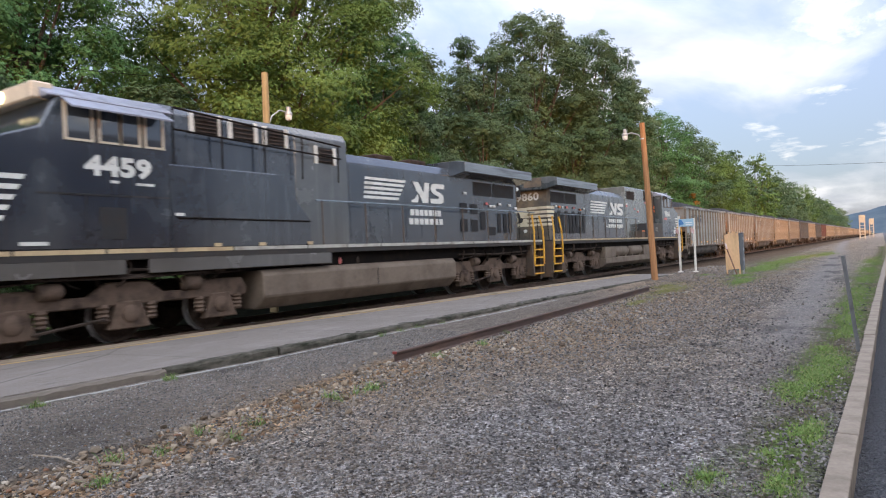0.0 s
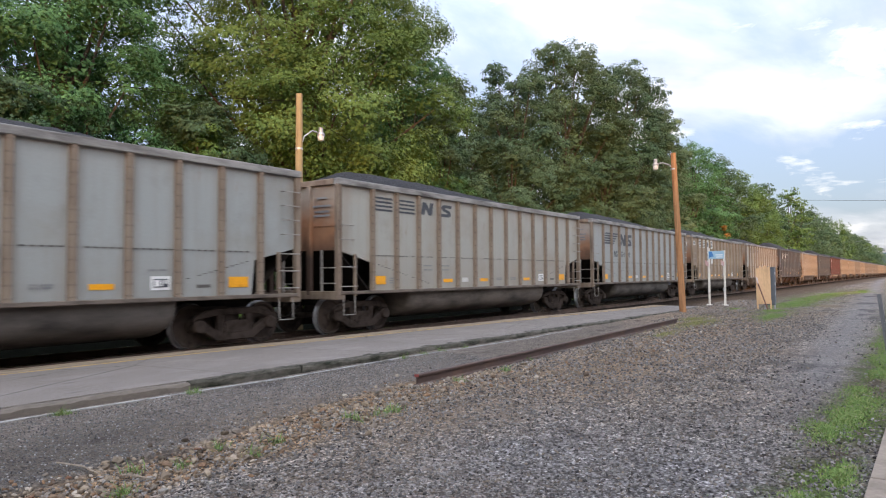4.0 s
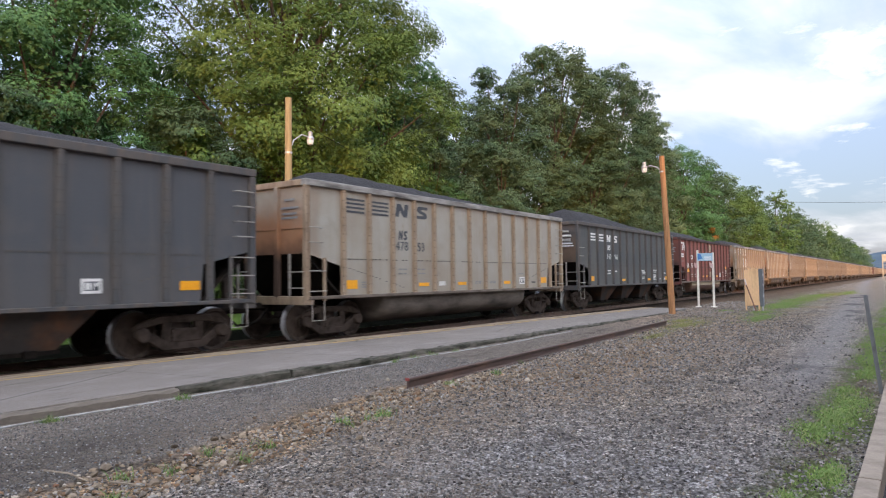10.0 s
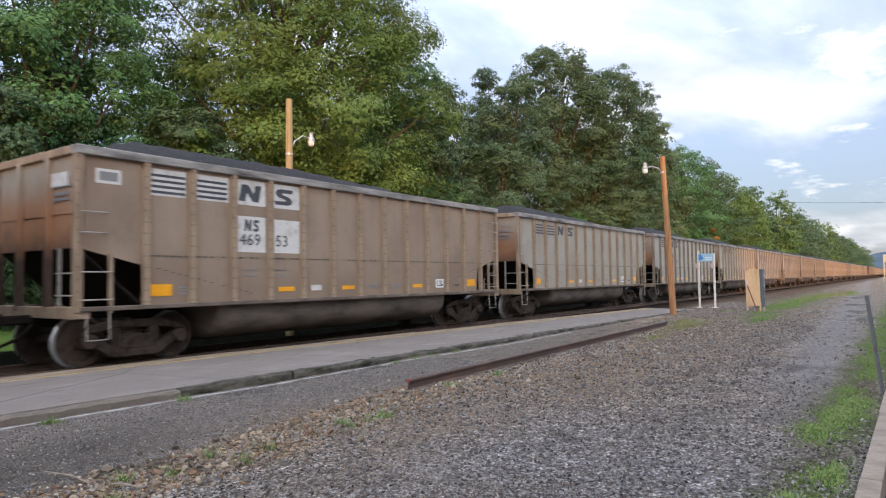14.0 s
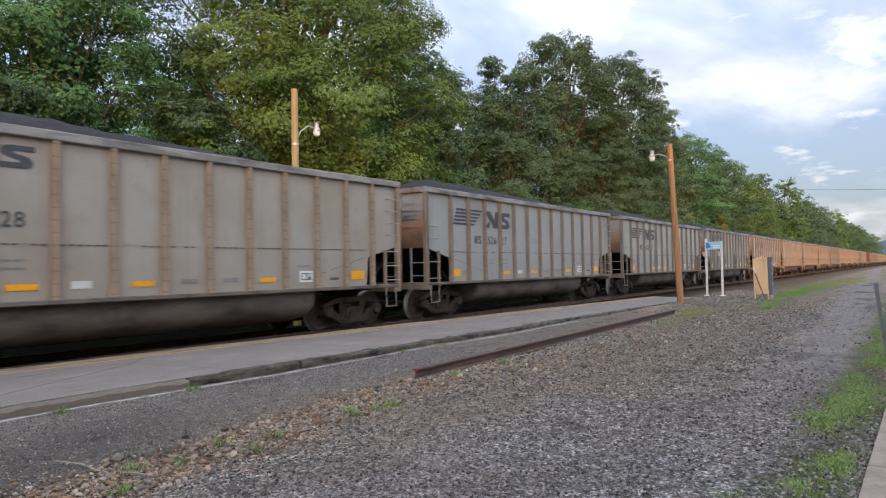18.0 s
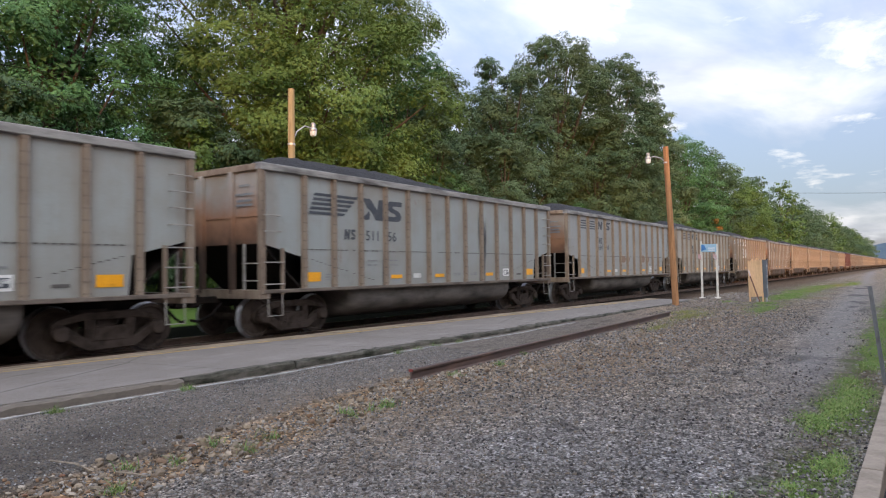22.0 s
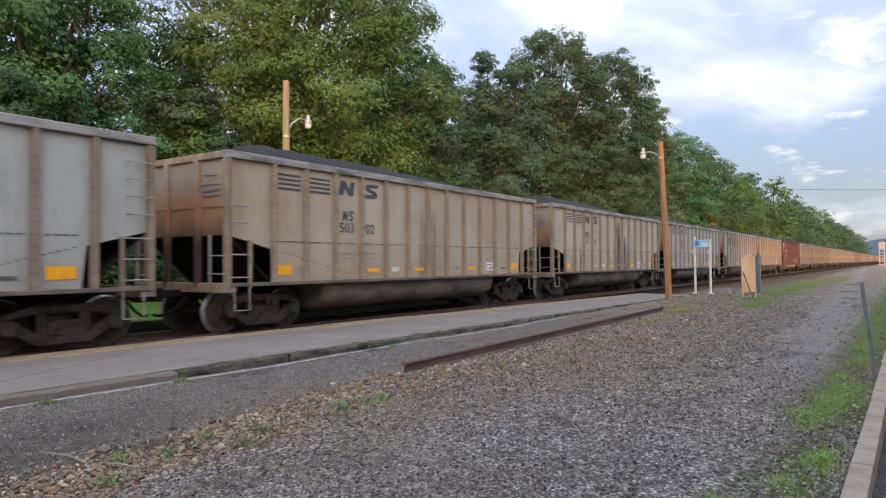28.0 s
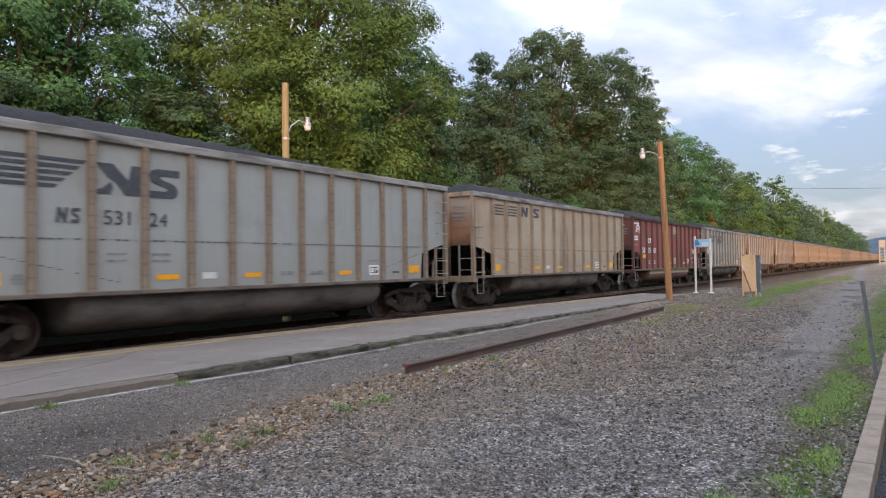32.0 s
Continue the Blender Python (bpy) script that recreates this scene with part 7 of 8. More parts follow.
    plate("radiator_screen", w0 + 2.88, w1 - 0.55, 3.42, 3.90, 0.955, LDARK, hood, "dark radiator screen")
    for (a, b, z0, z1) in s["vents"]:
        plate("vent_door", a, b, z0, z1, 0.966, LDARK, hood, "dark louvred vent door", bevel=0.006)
    for (a, z, m) in s["tags"]:
        plate("label_plate", a, a + 0.2, z, z + 0.09, 0.98, m, hood)
    # raised section behind the cab
    r0, r1, rt = s["raised"]
    cut = 0.2 if s["lead"] else 0.05
    pr = [(-0.98, 1.76), (-0.98, rt - cut), (-0.98 + cut * 0.7, rt), (0.98 - cut * 0.7, rt), (0.98, rt - cut), (0.98, 1.76)]
    raised = add("blower_housing", Geo().prism(pr, "x", X(r0), X(8.75 if s["lead"] else r1)), paint if s["lead"] else LFADED, bevel=0.02)
    if s["lead"]:
        add("rear_housing", Geo().prism(pr, "x", X(8.75), X(r1)), LHAZE, raised, bevel=0.02)
    for (a, b, z0, z1) in s["grilles"]:
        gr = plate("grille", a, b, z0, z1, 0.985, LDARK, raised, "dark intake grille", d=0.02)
        nz = max(3, int((z1 - z0) / 0.08))
        for i in range(nz):
            z = z0 + (i + 0.5) * (z1 - z0) / nz
            add("grille_slat", Geo().prism([(-1.035, z - 0.012), (-1.0, z + 0.022), (-1.0, z + 0.008), (-1.035, z - 0.024)], "x", X(a + 0.03), X(b - 0.03)), M["truck"], raised)
        if s["lead"]:
            plate("grille_frame", a - 0.12, a - 0.01, z0 - 0.03, z1 + 0.03, 0.985, LWHITE, raised, d=0.03)
            plate("grille_frame", b + 0.01, b + 0.12, z0 - 0.03, z1 + 0.03, 0.985, LWHITE, raised, d=0.03)
    if s["lead"]:
        add("side_locker", Geo().prism(P([(4.92, 1.76), (8.75, 1.76), (8.75, 2.38), (7.75, 3.42), (4.92, 3.42)]), "y", -1.44, -0.97), paint, bevel=0.02)
        for a, b in ((1.5, 3.9), (4.35, 9.35)):
            plate("skirt", a, b, 1.30, 1.68, 1.49, LHAZE, lab="dusty black skirt plate under the deck", d=0.035, bevel=0.008)
        for u in (5.9, 7.1, 8.6):
            plate("jacking_label", u, u + 0.18, 1.775, 1.85, 1.45, LBUFF)
        add("locker_edge", Geo().tube([(X(5.05), -1.455, 2.36), (X(8.74), -1.455, 2.34)], 0.02, 6), M["steel_dark"])
        add("walk_rail", Geo().tube([(X(5.2), -1.2, 4.62), (X(10.2), -1.2, 4.35)], 0.022, 6).tube([(X(5.2), -1.2, 4.18), (X(10.2), -1.2, 4.02)], 0.02, 6), M["steel_dark"], smooth=True)
        for u in (5.2, 6.4, 7.6, 8.8, 10.1):
            add("rail_post", Geo().tube([(X(u), -1.18, 3.4), (X(u), -1.2, 4.62 - (u - 5.2) * 0.054)], 0.022, 6), M["steel_dark"])
    else:
        add("battery_box", bx(Geo(), 4.88, 8.28, -1.48, -0.97, 1.76, 2.62), LDUST2, bevel=0.02)
        for u in (6.05, 7.35):
            for i in range(5):
                plate("louvre", u, u + 0.48, 2.15 + i * 0.05, 2.175 + i * 0.05, 1.485, M["rung"], d=0.012)
        add("step_box", bx(Geo(), 8.40, 8.95, -1.40, -1.0, 1.76, 2.18), LDUST, bevel=0.01)
        plate("step_edge", 8.40, 8.95, 2.12, 2.18, 1.40, LORANGE)
        # the open doorway is a flat sheet with its shade painted on
        plate("door_recess", 4.90, 5.18, 2.64, 4.30, 0.985, LDARK, raised, "flat dark sheet painted as the shade of the cab door recess", d=0.02)
        plate("door_frame", 5.20, 5.26, 2.64, 4.34, 0.985, LDUST2, raised, d=0.05)
        plate("warning_plate", 4.60, 5.05, 3.36, 3.50, 1.01, LORANGE, raised, d=0.03)
        plate("warning_plate", 4.92, 5.06, 3.58, 3.76, 1.01, LORANGE, raised, d=0.03)
        for a, z, m in ((8.75, 3.42, LRED), (8.1, 3.36, LWHITE), (8.1, 3.27, LRED), (5.9, 4.06, LWHITE), (5.9, 3.98, LRED), (6.6, 3.86, LRED), (8.1, 2.72, LWHITE), (10.2, 3.55, LRED), (10.2, 3.66, LWHITE)):
            plate("label_plate", a, a + 0.22, z, z + 0.08, 0.99, m, raised)
    # cab and nose
    side = [(4.88, 1.76), (4.88, 4.40), (2.76, 4.40), (2.48, 3.85), (1.10, 3.36), (1.03, 1.76)]
    cab = add("cab", Geo().prism(P(side), "y", -1.50, 1.50), paint, lab="black wide-nosed cab", bevel=0.03)
    roof = add("cab_roof", Geo().prism([(-1.53, 4.38), (-1.53, 4.42), (-1.05, 4.66), (1.05, 4.66), (1.53, 4.42), (1.53, 4.38)], "x", X(2.62), X(4.98)), LROOF, bevel=0.02)
    panes = ((2.92, 3.34), (3.52, 3.86), (3.92, 4.24), (4.40, 4.72)) if s["lead"] else ((2.66, 2.92), (3.0, 3.66), (3.80, 4.38))
    for i, (a, b) in enumerate(panes):
        wn = plate("cab_window", a, b, 3.70, 4.30, 1.505, LGLASS, cab, "dark reflective cab window", d=0.008)
        fm = s["frame_mat"]
        add("window_frame", bx(bx(bx(bx(Geo(), a - 0.05, a, -1.53, -1.50, 3.66, 4.34), b, b + 0.05, -1.53, -1.50, 3.66, 4.34), a, b, -1.53, -1.50, 4.30, 4.34), a, b, -1.53, -1.50, 3.66, 3.70), fm, wn)
    add("awning", Geo().prism([(-1.50, 4.40), (-1.50, 4.37), (-1.86, 4.16), (-1.87, 4.19)], "x", X(2.85 if s["lead"] else 3.3), X(4.75 if s["lead"] else 4.3)), LROOF if s["lead"] else paint)
    for y0, y1 in ((-1.32, -0.12), (0.12, 1.32)):
        g = Geo()
        g.add([(X(2.545), y0, 3.93), (X(2.545), y1, 3.93), (X(2.725), y1, 4.34), (X(2.725), y0, 4.34), (X(2.60), y0, 3.91), (X(2.60), y1, 3.91), (X(2.78), y1, 4.32), (X(2.78), y0, 4.32)],
              [(0, 1, 2, 3), (7, 6, 5, 4), (0, 4, 5, 1), (1, 5, 6, 2), (2, 6, 7, 3), (3, 7, 4, 0)])
        add("windshield", g, LGLASS, cab, "sloping windshield pane")
    nb = add("number_board", bx(Geo(), 2.50, 2.86, -1.25, 1.25, 4.36, 4.66), LPALE if s["lead"] else paint, lab="pale panel over the windshield", bevel=0.03)
    for y in (-0.14, 0.14):
        add("headlight", Geo().turned([(0.11, -0.03), (0.11, 0.03)], (X(2.49), y, 4.52), "x", 14), LLIT if s["lead"] else GALV_L, nb, "headlight")
    for u in (1.9, 3.2):
        plate("panel_seam", u, u + 0.02, 1.95, 2.75, 1.503, LDARK, cab, d=0.006)
    plate("panel_seam", 2.4, 4.85, 2.72, 2.75, 1.503, LDARK, cab, d=0.008)
    if s["lead"]:
        plate("vent_door", 3.45, 3.95, 1.95, 2.52, 1.503, LDARK, cab, "dark square vent", d=0.01)
        plate("label_plate", 2.1, 2.55, 1.85, 1.91, 1.503, LWHITE, cab)
        plate("label_plate", 5.0, 5.2, 2.40, 2.46, 1.46, LWHITE)
    else:
        plate("notice_plate", 1.89, 2.31, 1.97, 2.23, 1.503, M["patch"], cab)
        plate("notice_plate", 1.92, 2.10, 2.28, 2.40, 1.503, M["patch"], cab)
        for u in (4.2, 3.8, 3.3, 2.7):
            plate("vent_plug", u, u + 0.09, 1.98, 2.07, 1.503, LDARK, cab)
        plate("label_plate", 3.9, 4.5, 2.86, 3.0, 1.503, LRED, cab)
    for i in range(5):
        z = 3.02 - i * 0.17
        a = 0.085 * i
        pts = P([(1.09, z), (s["stripe_u"] - a, z), (s["stripe_u"] - 0.05 - a, z - 0.085), (1.08, z - 0.085)])
        add("nose_stripe", Geo().prism(pts, "y", -1.512, -1.502), LWHITE, cab)
    # road number, emblem and its two lines of lettering as bars
    digits(lo, s["number"], 0.47, LWHITE, s["num_x"], -1.512, 3.10, 0.0, 0.022, s["num_wide"])
    for x, z, w in ((s["num_x"] + 0.45, 2.96, 0.16), (s["num_x"] + 0.95, 2.94, 0.36)):
        part("small_bar", Geo().box(x, x + w, -1.51, -1.503, z, z + 0.05).done("small_bar"), LWHITE, lo)
    ex, es = s["emblem_x"], s["emblem_w"]
    Y = -0.975
    for i in range(5):
        z = 3.68 - i * 0.135
        a = 0.11 * i
        part("emblem_bar", Geo().prism([(ex - 0.02 * i, z - 0.08), (ex + (2.33 - a) * es, z - 0.08), (ex + (2.38 - a) * es, z), (ex + 0.03 - 0.02 * i, z)], "y", Y - 0.006, Y).done("emblem_bar"), LWHITE, lo)
    n0, n1, s0, s1, z0, z1 = ex + 2.68 * es, ex + 3.92 * es, ex + 3.95 * es, ex + 4.98 * es, 3.03, 3.68
    mark_parts(lo, ("engine", es), LWHITE, Y, n0 - ex, n1 - ex, s0 - ex, s1 - ex, z0, z1)
    for o in [q for q in lo.children if q.name.split(".")[0] == "emblem_shape"]:
        o.matrix_basis = pose(ex, 0, 0)
    for z, a, b in ((2.62, 2.60 * es, 4.72 * es), (2.34, 2.50 * es, 4.86 * es)):
        for j in range(7):
            xa = ex + a + (b - a) * j / 7
            part("lettering_bar", shared(("lb", b - a), lambda: Geo().box(0, (b - a) / 7 * 0.78, -0.006, 0, 0, 0.19).done("lettering_bar")), LWHITE, lo, at=pose(xa, Y, z))
    # walkway hand rail
    ra, rb = s["rail"]
    add("walkway_rail", Geo().tube([(X(ra), -1.50, 2.86), (X(rb), -1.50, 2.86)], 0.022, 6), LWING, smooth=True)
    u = ra + 0.2
    while u < rb:
        add("stanchion", Geo().tube([(X(u), -1.51, 1.62), (X(u), -1.50, 2.88)], 0.022, 6), LDUST, smooth=True)
        u += 1.66
    # fuel tank and air tanks
    t0, t1 = s["tank"]
    if s["lead"]:
        tk = add("fuel_tank", Geo().prism([(-1.2, 0.33), (-1.48, 0.62), (-1.48, 1.12), (-1.36, 1.24), (1.36, 1.24), (1.48, 1.12), (1.48, 0.62), (1.2, 0.33)], "x", X(t0), X(t1)), LTANK, lab="long dusty fuel tank", bevel=0.03)
        plate("tank_seam", (t0 + t1) / 2, (t0 + t1) / 2 + 0.03, 0.64, 1.12, 1.482, LDARK, tk, d=0.006)
        for i, u in enumerate((8.5, 9.2, 9.9, 10.6)):
            add("pipe_valve", Geo().turned([(0.07, 0), (0.09, 0.08), (0.05, 0.18)], (X(u), -1.25, 1.26), "z", 9), LRED if i == 2 else M["truck"], smooth=True)
    else:
        tk = add("fuel_tank", Geo().prism([(-1.2, 0.28), (-1.48, 0.50), (-1.48, 0.78), (1.48, 0.78), (1.48, 0.50), (1.2, 0.28)], "x", X(t0), X(t1)), LTANK, lab="long dusty fuel tank", bevel=0.02)
        add("tank_box", bx(Geo(), 6.85, 8.95, -1.46, 1.3, 0.78, 1.34), LTANK, tk, bevel=0.03)
        add("tank_box", bx(Geo(), 13.85, 15.4, -1.46, 1.3, 0.78, 1.34), LTANK, tk, bevel=0.03)
        for a, b in ((9.05, 11.35), (11.5, 13.75)):
            g = Geo().turned([(0.10, 0.0), (0.22, 0.03), (0.28, 0.12), (0.29, 0.2), (0.29, b - a - 0.2), (0.28, b - a - 0.12), (0.22, b - a - 0.03), (0.10, b - a)], (min(X(a), X(b)), -1.16, 1.08), "x", 20)
            at = add("air_tank", g, LTANK, lab="grey-brown cylindrical air tank", smooth=True)
            for u in (a + 0.5, b - 0.5):
                add("saddle", bx(Geo(), u - 0.1, u + 0.1, -1.38, -0.95, 0.78, 0.92), LTANK, at, bevel=0.02)
    # hoses at both ends, hangers and pipes under the deck
    for e in (0, 1):
        U = (lambda u: u) if e == 0 else (lambda u: LL - u)
        for y in (-0.95, -0.75, -0.5, 0.5, 0.75):
            add("air_hose", Geo().tube([(X(U(0.66)), y, 1.30), (X(U(0.40)), y, 1.12), (X(U(0.34)), y + 0.04, 0.78), (X(U(0.52)), y + 0.06, 0.55)], 0.026, 6), M["steel_dark"], smooth=True)
        add("cut_lever", Geo().tube([(X(U(0.58)), -1.40, 1.10), (X(U(0.52)), -0.8, 1.16), (X(U(0.52)), -0.1, 1.08)], 0.018, 6), LYEL if e else M["truck"], smooth=True)
    prng = random.Random(int(x0 * 7) + 1)
    for i in range(14):
        u = (1.9 + i * 0.7) if i < 7 else (15.8 + (i - 7) * 0.7)
        d = prng.uniform(-0.25, 0.35)
        add("pipe_hanger", Geo().tube([(X(u), -1.40, 1.56), (X(u + 0.05), -1.42, 1.42), (X(u + d), -1.34, prng.uniform(1.12, 1.28)), (X(u + d * 1.6), -1.25, 1.08)], prng.choice((0.016, 0.022, 0.03)), 6), prng.choice((M["truck"], M["loco_truck"], M["steel_dark"])), smooth=True)
    # pipes under the deck
    for z, u0, u1 in ((1.42, 1.8, 7.0), (1.34, 15.6, 20.8), (1.28, 2.2, 6.2)):
        add("brake_pipe", Geo().tube([(X(u0), -1.36, z), (X((u0 + u1) / 2), -1.38, z - 0.05), (X(u1), -1.36, z)], 0.03, 6), M["truck"], smooth=True)
    if s["lead"]:
        add("ground_light", Geo().turned([(0.05, -0.05), (0.06, 0.03), (0.03, 0.06)], (X(3.25), -1.40, 1.42), "z", 10), LAMBER, lab="amber step light")
    # two three-axle trucks
    for ti, axles in enumerate(((2.05, 4.10, 6.16), (16.2, 18.25, 20.3))):
        mid = axles[1]
        tr = add("truck", bx(Geo(), mid - 0.5, mid + 0.5, -0.9, 0.9, 0.75, 1.2), M["steel_dark"], bevel=0.03)
        for sd in (-1, 1):
            y0, y1 = sorted((sd * 1.22, sd * 1.06))
            top = P([(axles[0] - 0.75, 0.86), (axles[0] - 0.6, 1.10), (axles[0] + 0.35, 1.10), (axles[0] + 0.75, 0.92), (axles[1] - 0.75, 0.92), (axles[1] - 0.4, 1.16), (axles[1] + 0.4, 1.16), (axles[1] + 0.75, 0.92), (axles[2] - 0.75, 0.92), (axles[2] - 0.35, 1.10), (axles[2] + 0.6, 1.10), (axles[2] + 0.75, 0.86), (axles[2] + 0.7, 0.72), (axles[0] - 0.7, 0.72)])
            add("side_frame", Geo().prism(top, "y", y0, y1), M["loco_truck"], tr, bevel=0.025)
            for a in axles:
                add("journal_box", Geo().prism(P([(a - 0.42, 0.28), (a + 0.42, 0.28), (a + 0.36, 0.42), (a + 0.24, 0.80), (a - 0.24, 0.80), (a - 0.36, 0.42)]), "y", *sorted((sd * 1.26, sd * 1.05))), M["loco_truck"], tr, bevel=0.02)
                add("journal_cap", Geo().turned([(0.17, 0), (0.17, 0.03), (0.13, 0.06)], (X(a), sd * 1.26, 0.56), "y", 16) if sd > 0 else Geo().turned([(0.13, -0.06), (0.17, -0.03), (0.17, 0)], (X(a), sd * 1.26, 0.56), "y", 16), M["loco_truck"], tr, smooth=True)
                if sd < 0:
                    for o in (-0.48, 0.48):
                        add("coil_spring", Geo().turned([(0.09, 0), (0.12, 0.04), (0.09, 0.08), (0.12, 0.12), (0.09, 0.16), (0.12, 0.20), (0.09, 0.24), (0.12, 0.28), (0.09, 0.34)], (X(a + o), -1.16, 0.42), "z", 12), M["loco_truck"], tr, smooth=True)
            if sd < 0:
                for o in (-1.45, 1.35):
                    add("brake_cylinder", Geo().turned([(0.08, -0.22), (0.15, -0.18), (0.15, 0.16), (0.10, 0.22)], (X(mid + o), -1.24, 1.06), "x", 14), M["loco_truck"], tr, smooth=True)
                add("brake_rod", Geo().tube([(X(axles[0] + 0.3), -1.28, 0.36), (X(mid - 0.5), -1.28, 0.50)], 0.03, 6), M["truck"], tr)
                add("sand_pipe", Geo().tube([(X(axles[0] - 0.5), -1.30, 1.18), (X(axles[0] + 0.6), -1.32, 1.26), (X(mid), -1.34, 1.28), (X(axles[2] - 0.4), -1.32, 1.22), (X(axles[2] + 0.5), -1.30, 1.24)], 0.02, 6), M["truck"], tr, smooth=True)
        for a in axles:
            w = new("wheelset", shared("loco_wheelset", lambda: wheelset_mesh(0.53)))
            w.parent = tr
            w.matrix_basis = pose(X(a), 0, 0.53)
            w["axle_x"], w["radius"] = X(a), 0.53
    if not s["lead"]:
        # markings on the long-hood end
        xe = X(h1) - 0.006
        digits(lo, s["number"], 0.46, LWHITE, xe, 0.60, 3.56, -90.0, 0.014, 1.15)
        add("end_panel", Geo().box(xe - 0.012, xe, 0.10, 0.86, 2.40, 3.24), LCREAM, lab="cream panel on the hood end")
        for i in range(5):
            z0 = 2.40 + i * 0.186
            add("end_stripe", Geo().box(xe - 0.012, xe, -0.872, 0.10, z0, z0 + 0.11), LCREAM, lab="cream stripe")
            add("end_stripe", Geo().prism([(xe - 0.012, -0.874), (xe, -0.874), (xe + 0.224, -0.952), (xe + 0.220, -0.966)], "z", z0, z0 + 0.11), LCREAM, lab="cream stripe")
            add("end_stripe", Geo().prism([(xe + 0.224, z0), (xe + 0.36 + 0.06 * i, z0), (xe + 0.39 + 0.06 * i, z0 + 0.11), (xe + 0.224, z0 + 0.11)], "y", -0.966, -0.952), LCREAM, lab="cream stripe")
        add("end_emblem", Geo().prism([(0.34, 2.60), (0.58, 2.54), (0.52, 2.76), (0.66, 2.94), (0.54, 3.06), (0.44, 2.98), (0.42, 2.80), (0.28, 2.74)], "x", xe - 0.02, xe - 0.012), LDARK)
        xr = X(w1) - 0.006
        add("faded_panel", Geo().box(xr - 0.01, xr, -0.80, 0.05, 4.10, 4.49), LEND, lab="buff faded panel under the roof edge")
        add("lamp_housing", Geo().box(xr - 0.09, xr, 0.22, 0.48, 3.72, 4.46), LDARK, bevel=0.02)
        for z in (4.30, 4.06):
            add("rear_light", Geo().turned([(0.09, -0.02), (0.09, 0.02)], (xr - 0.10, 0.35, z), "x", 12), GALV_L, lab="clear rear lamp")
        add("rear_light", Geo().turned([(0.08, -0.02), (0.08, 0.02)], (xe, 0.2, 2.2), "x", 12), GALV_L, lab="clear rear lamp")
    TRAIN.append((lo, x0))
    return lo


GALV_L = worn("bright lamp glass", (0.75, 0.75, 0.72), (0.6, 0.6, 0.58), 0.2, 6, 0.2)
ka = Mat("amber lamp", 0.3)
ka.color((0.9, 0.45, 0.05))
ka.b.inputs["Emission Color"].default_value, ka.b.inputs["Emission Strength"].default_value = (1.0, 0.36, 0.04, 1), 0.8
LAMBER = ka.m
LEND = worn("hood end under buff dust", (0.085, 0.076, 0.064), (0.33, 0.24, 0.14), 0.62, 0.9, 0.75)

locomotive(3.1, False, "black diesel freight locomotive leading the coal train", dict(
    lead=True, hood=(10.5, 20.95), wing=(15.95, 21.05), raised=(4.88, 10.68, 4.74), tank=(7.15, 15.25), rail=(8.9, 21.2), end_mat=LBLACK, frame_mat=LPALE,
    grilles=((5.85, 6.45, 4.22, 4.62), (6.85, 7.45, 4.20, 4.60), (7.85, 8.40, 4.18, 4.58), (9.55, 10.1, 3.9, 4.3)),
    vents=((16.47, 16.92, 2.78, 3.12), (17.17, 17.62, 2.75, 3.10), (16.47, 16.92, 2.12, 2.55), (17.17, 17.62, 2.12, 2.55), (17.82, 18.17, 2.2, 2.85), (18.37, 18.92, 1.98, 2.3), (19.12, 19.37, 2.08, 2.8), (19.59, 19.85, 2.08, 2.8), (20.02, 20.27, 2.08, 2.85)),
    tags=((16.7, 3.42, LWHITE), (18.2, 3.1, LRED), (18.5, 3.02, LWHITE), (18.75, 3.02, LWHITE), (19.2, 3.12, LWHITE), (20.0, 3.1, LWHITE), (20.5, 3.0, LWHITE), (20.5, 2.85, LWHITE)),
    number="4459", num_x=3.22, num_wide=1.28, stripe_u=2.24, emblem_x=11.40, emblem_w=0.82))
locomotive(25.5, True, "dusty black diesel freight locomotive, second of two", dict(
    lead=False, hood=(10.5, 20.90), wing=(16.3, 21.2), raised=(4.88, 10.55, 4.70), tank=(6.85, 15.4), rail=(10.2, 20.9), end_mat=LEND, frame_mat=LDUST,
    grilles=((8.9, 10.3, 3.98, 4.46), (6.34, 6.94, 4.01, 4.63), (5.64, 6.09, 4.40, 4.63), (5.30, 5.51, 4.03, 4.63)),
    vents=tuple((u, u + 0.26, 2.05, 3.0 + 0.08 * (i % 2)) for i, u in enumerate((16.75, 17.2, 17.62, 18.02, 18.42, 18.84, 19.28, 19.66, 20.05))),
    tags=((16.75, 3.2, LWHITE), (17.2, 3.14, LORANGE), (18.0, 3.2, LRED), (18.85, 3.2, LRED), (19.3, 3.18, LWHITE), (19.66, 3.2, LORANGE), (20.05, 3.22, LWHITE), (11.6, 2.3, LWHITE), (12.6, 2.45, LWHITE), (13.6, 2.35, LWHITE)),
    number="9860", num_x=17.96, num_wide=1.22, stripe_u=1.92, emblem_x=6.40, emblem_w=1.0))

# ---- poles, signs, cabinet ----
# the orange of POLE has warm low sunlight put into the timber colour
POLE = worn("orange-brown weathered pole timber with warm sun tint", (0.43, 0.215, 0.095), (0.23, 0.115, 0.06), 0.55, 3, 0.9, bump=0.8, stretch=(6, 6, 0.3))
GALV = worn("grey galvanised steel", (0.45, 0.45, 0.45), (0.30, 0.29, 0.28), 0.4, 6, 0.5, 0.6)
GLASSY = flat("milky lamp lens", (0.75, 0.75, 0.72), 0.25)


POLE_B = worn("buff weathered pole timber", (0.36, 0.27, 0.14), (0.26, 0.19, 0.10), 0.45, 3, 0.9, bump=0.6, stretch=(6, 6, 0.3))


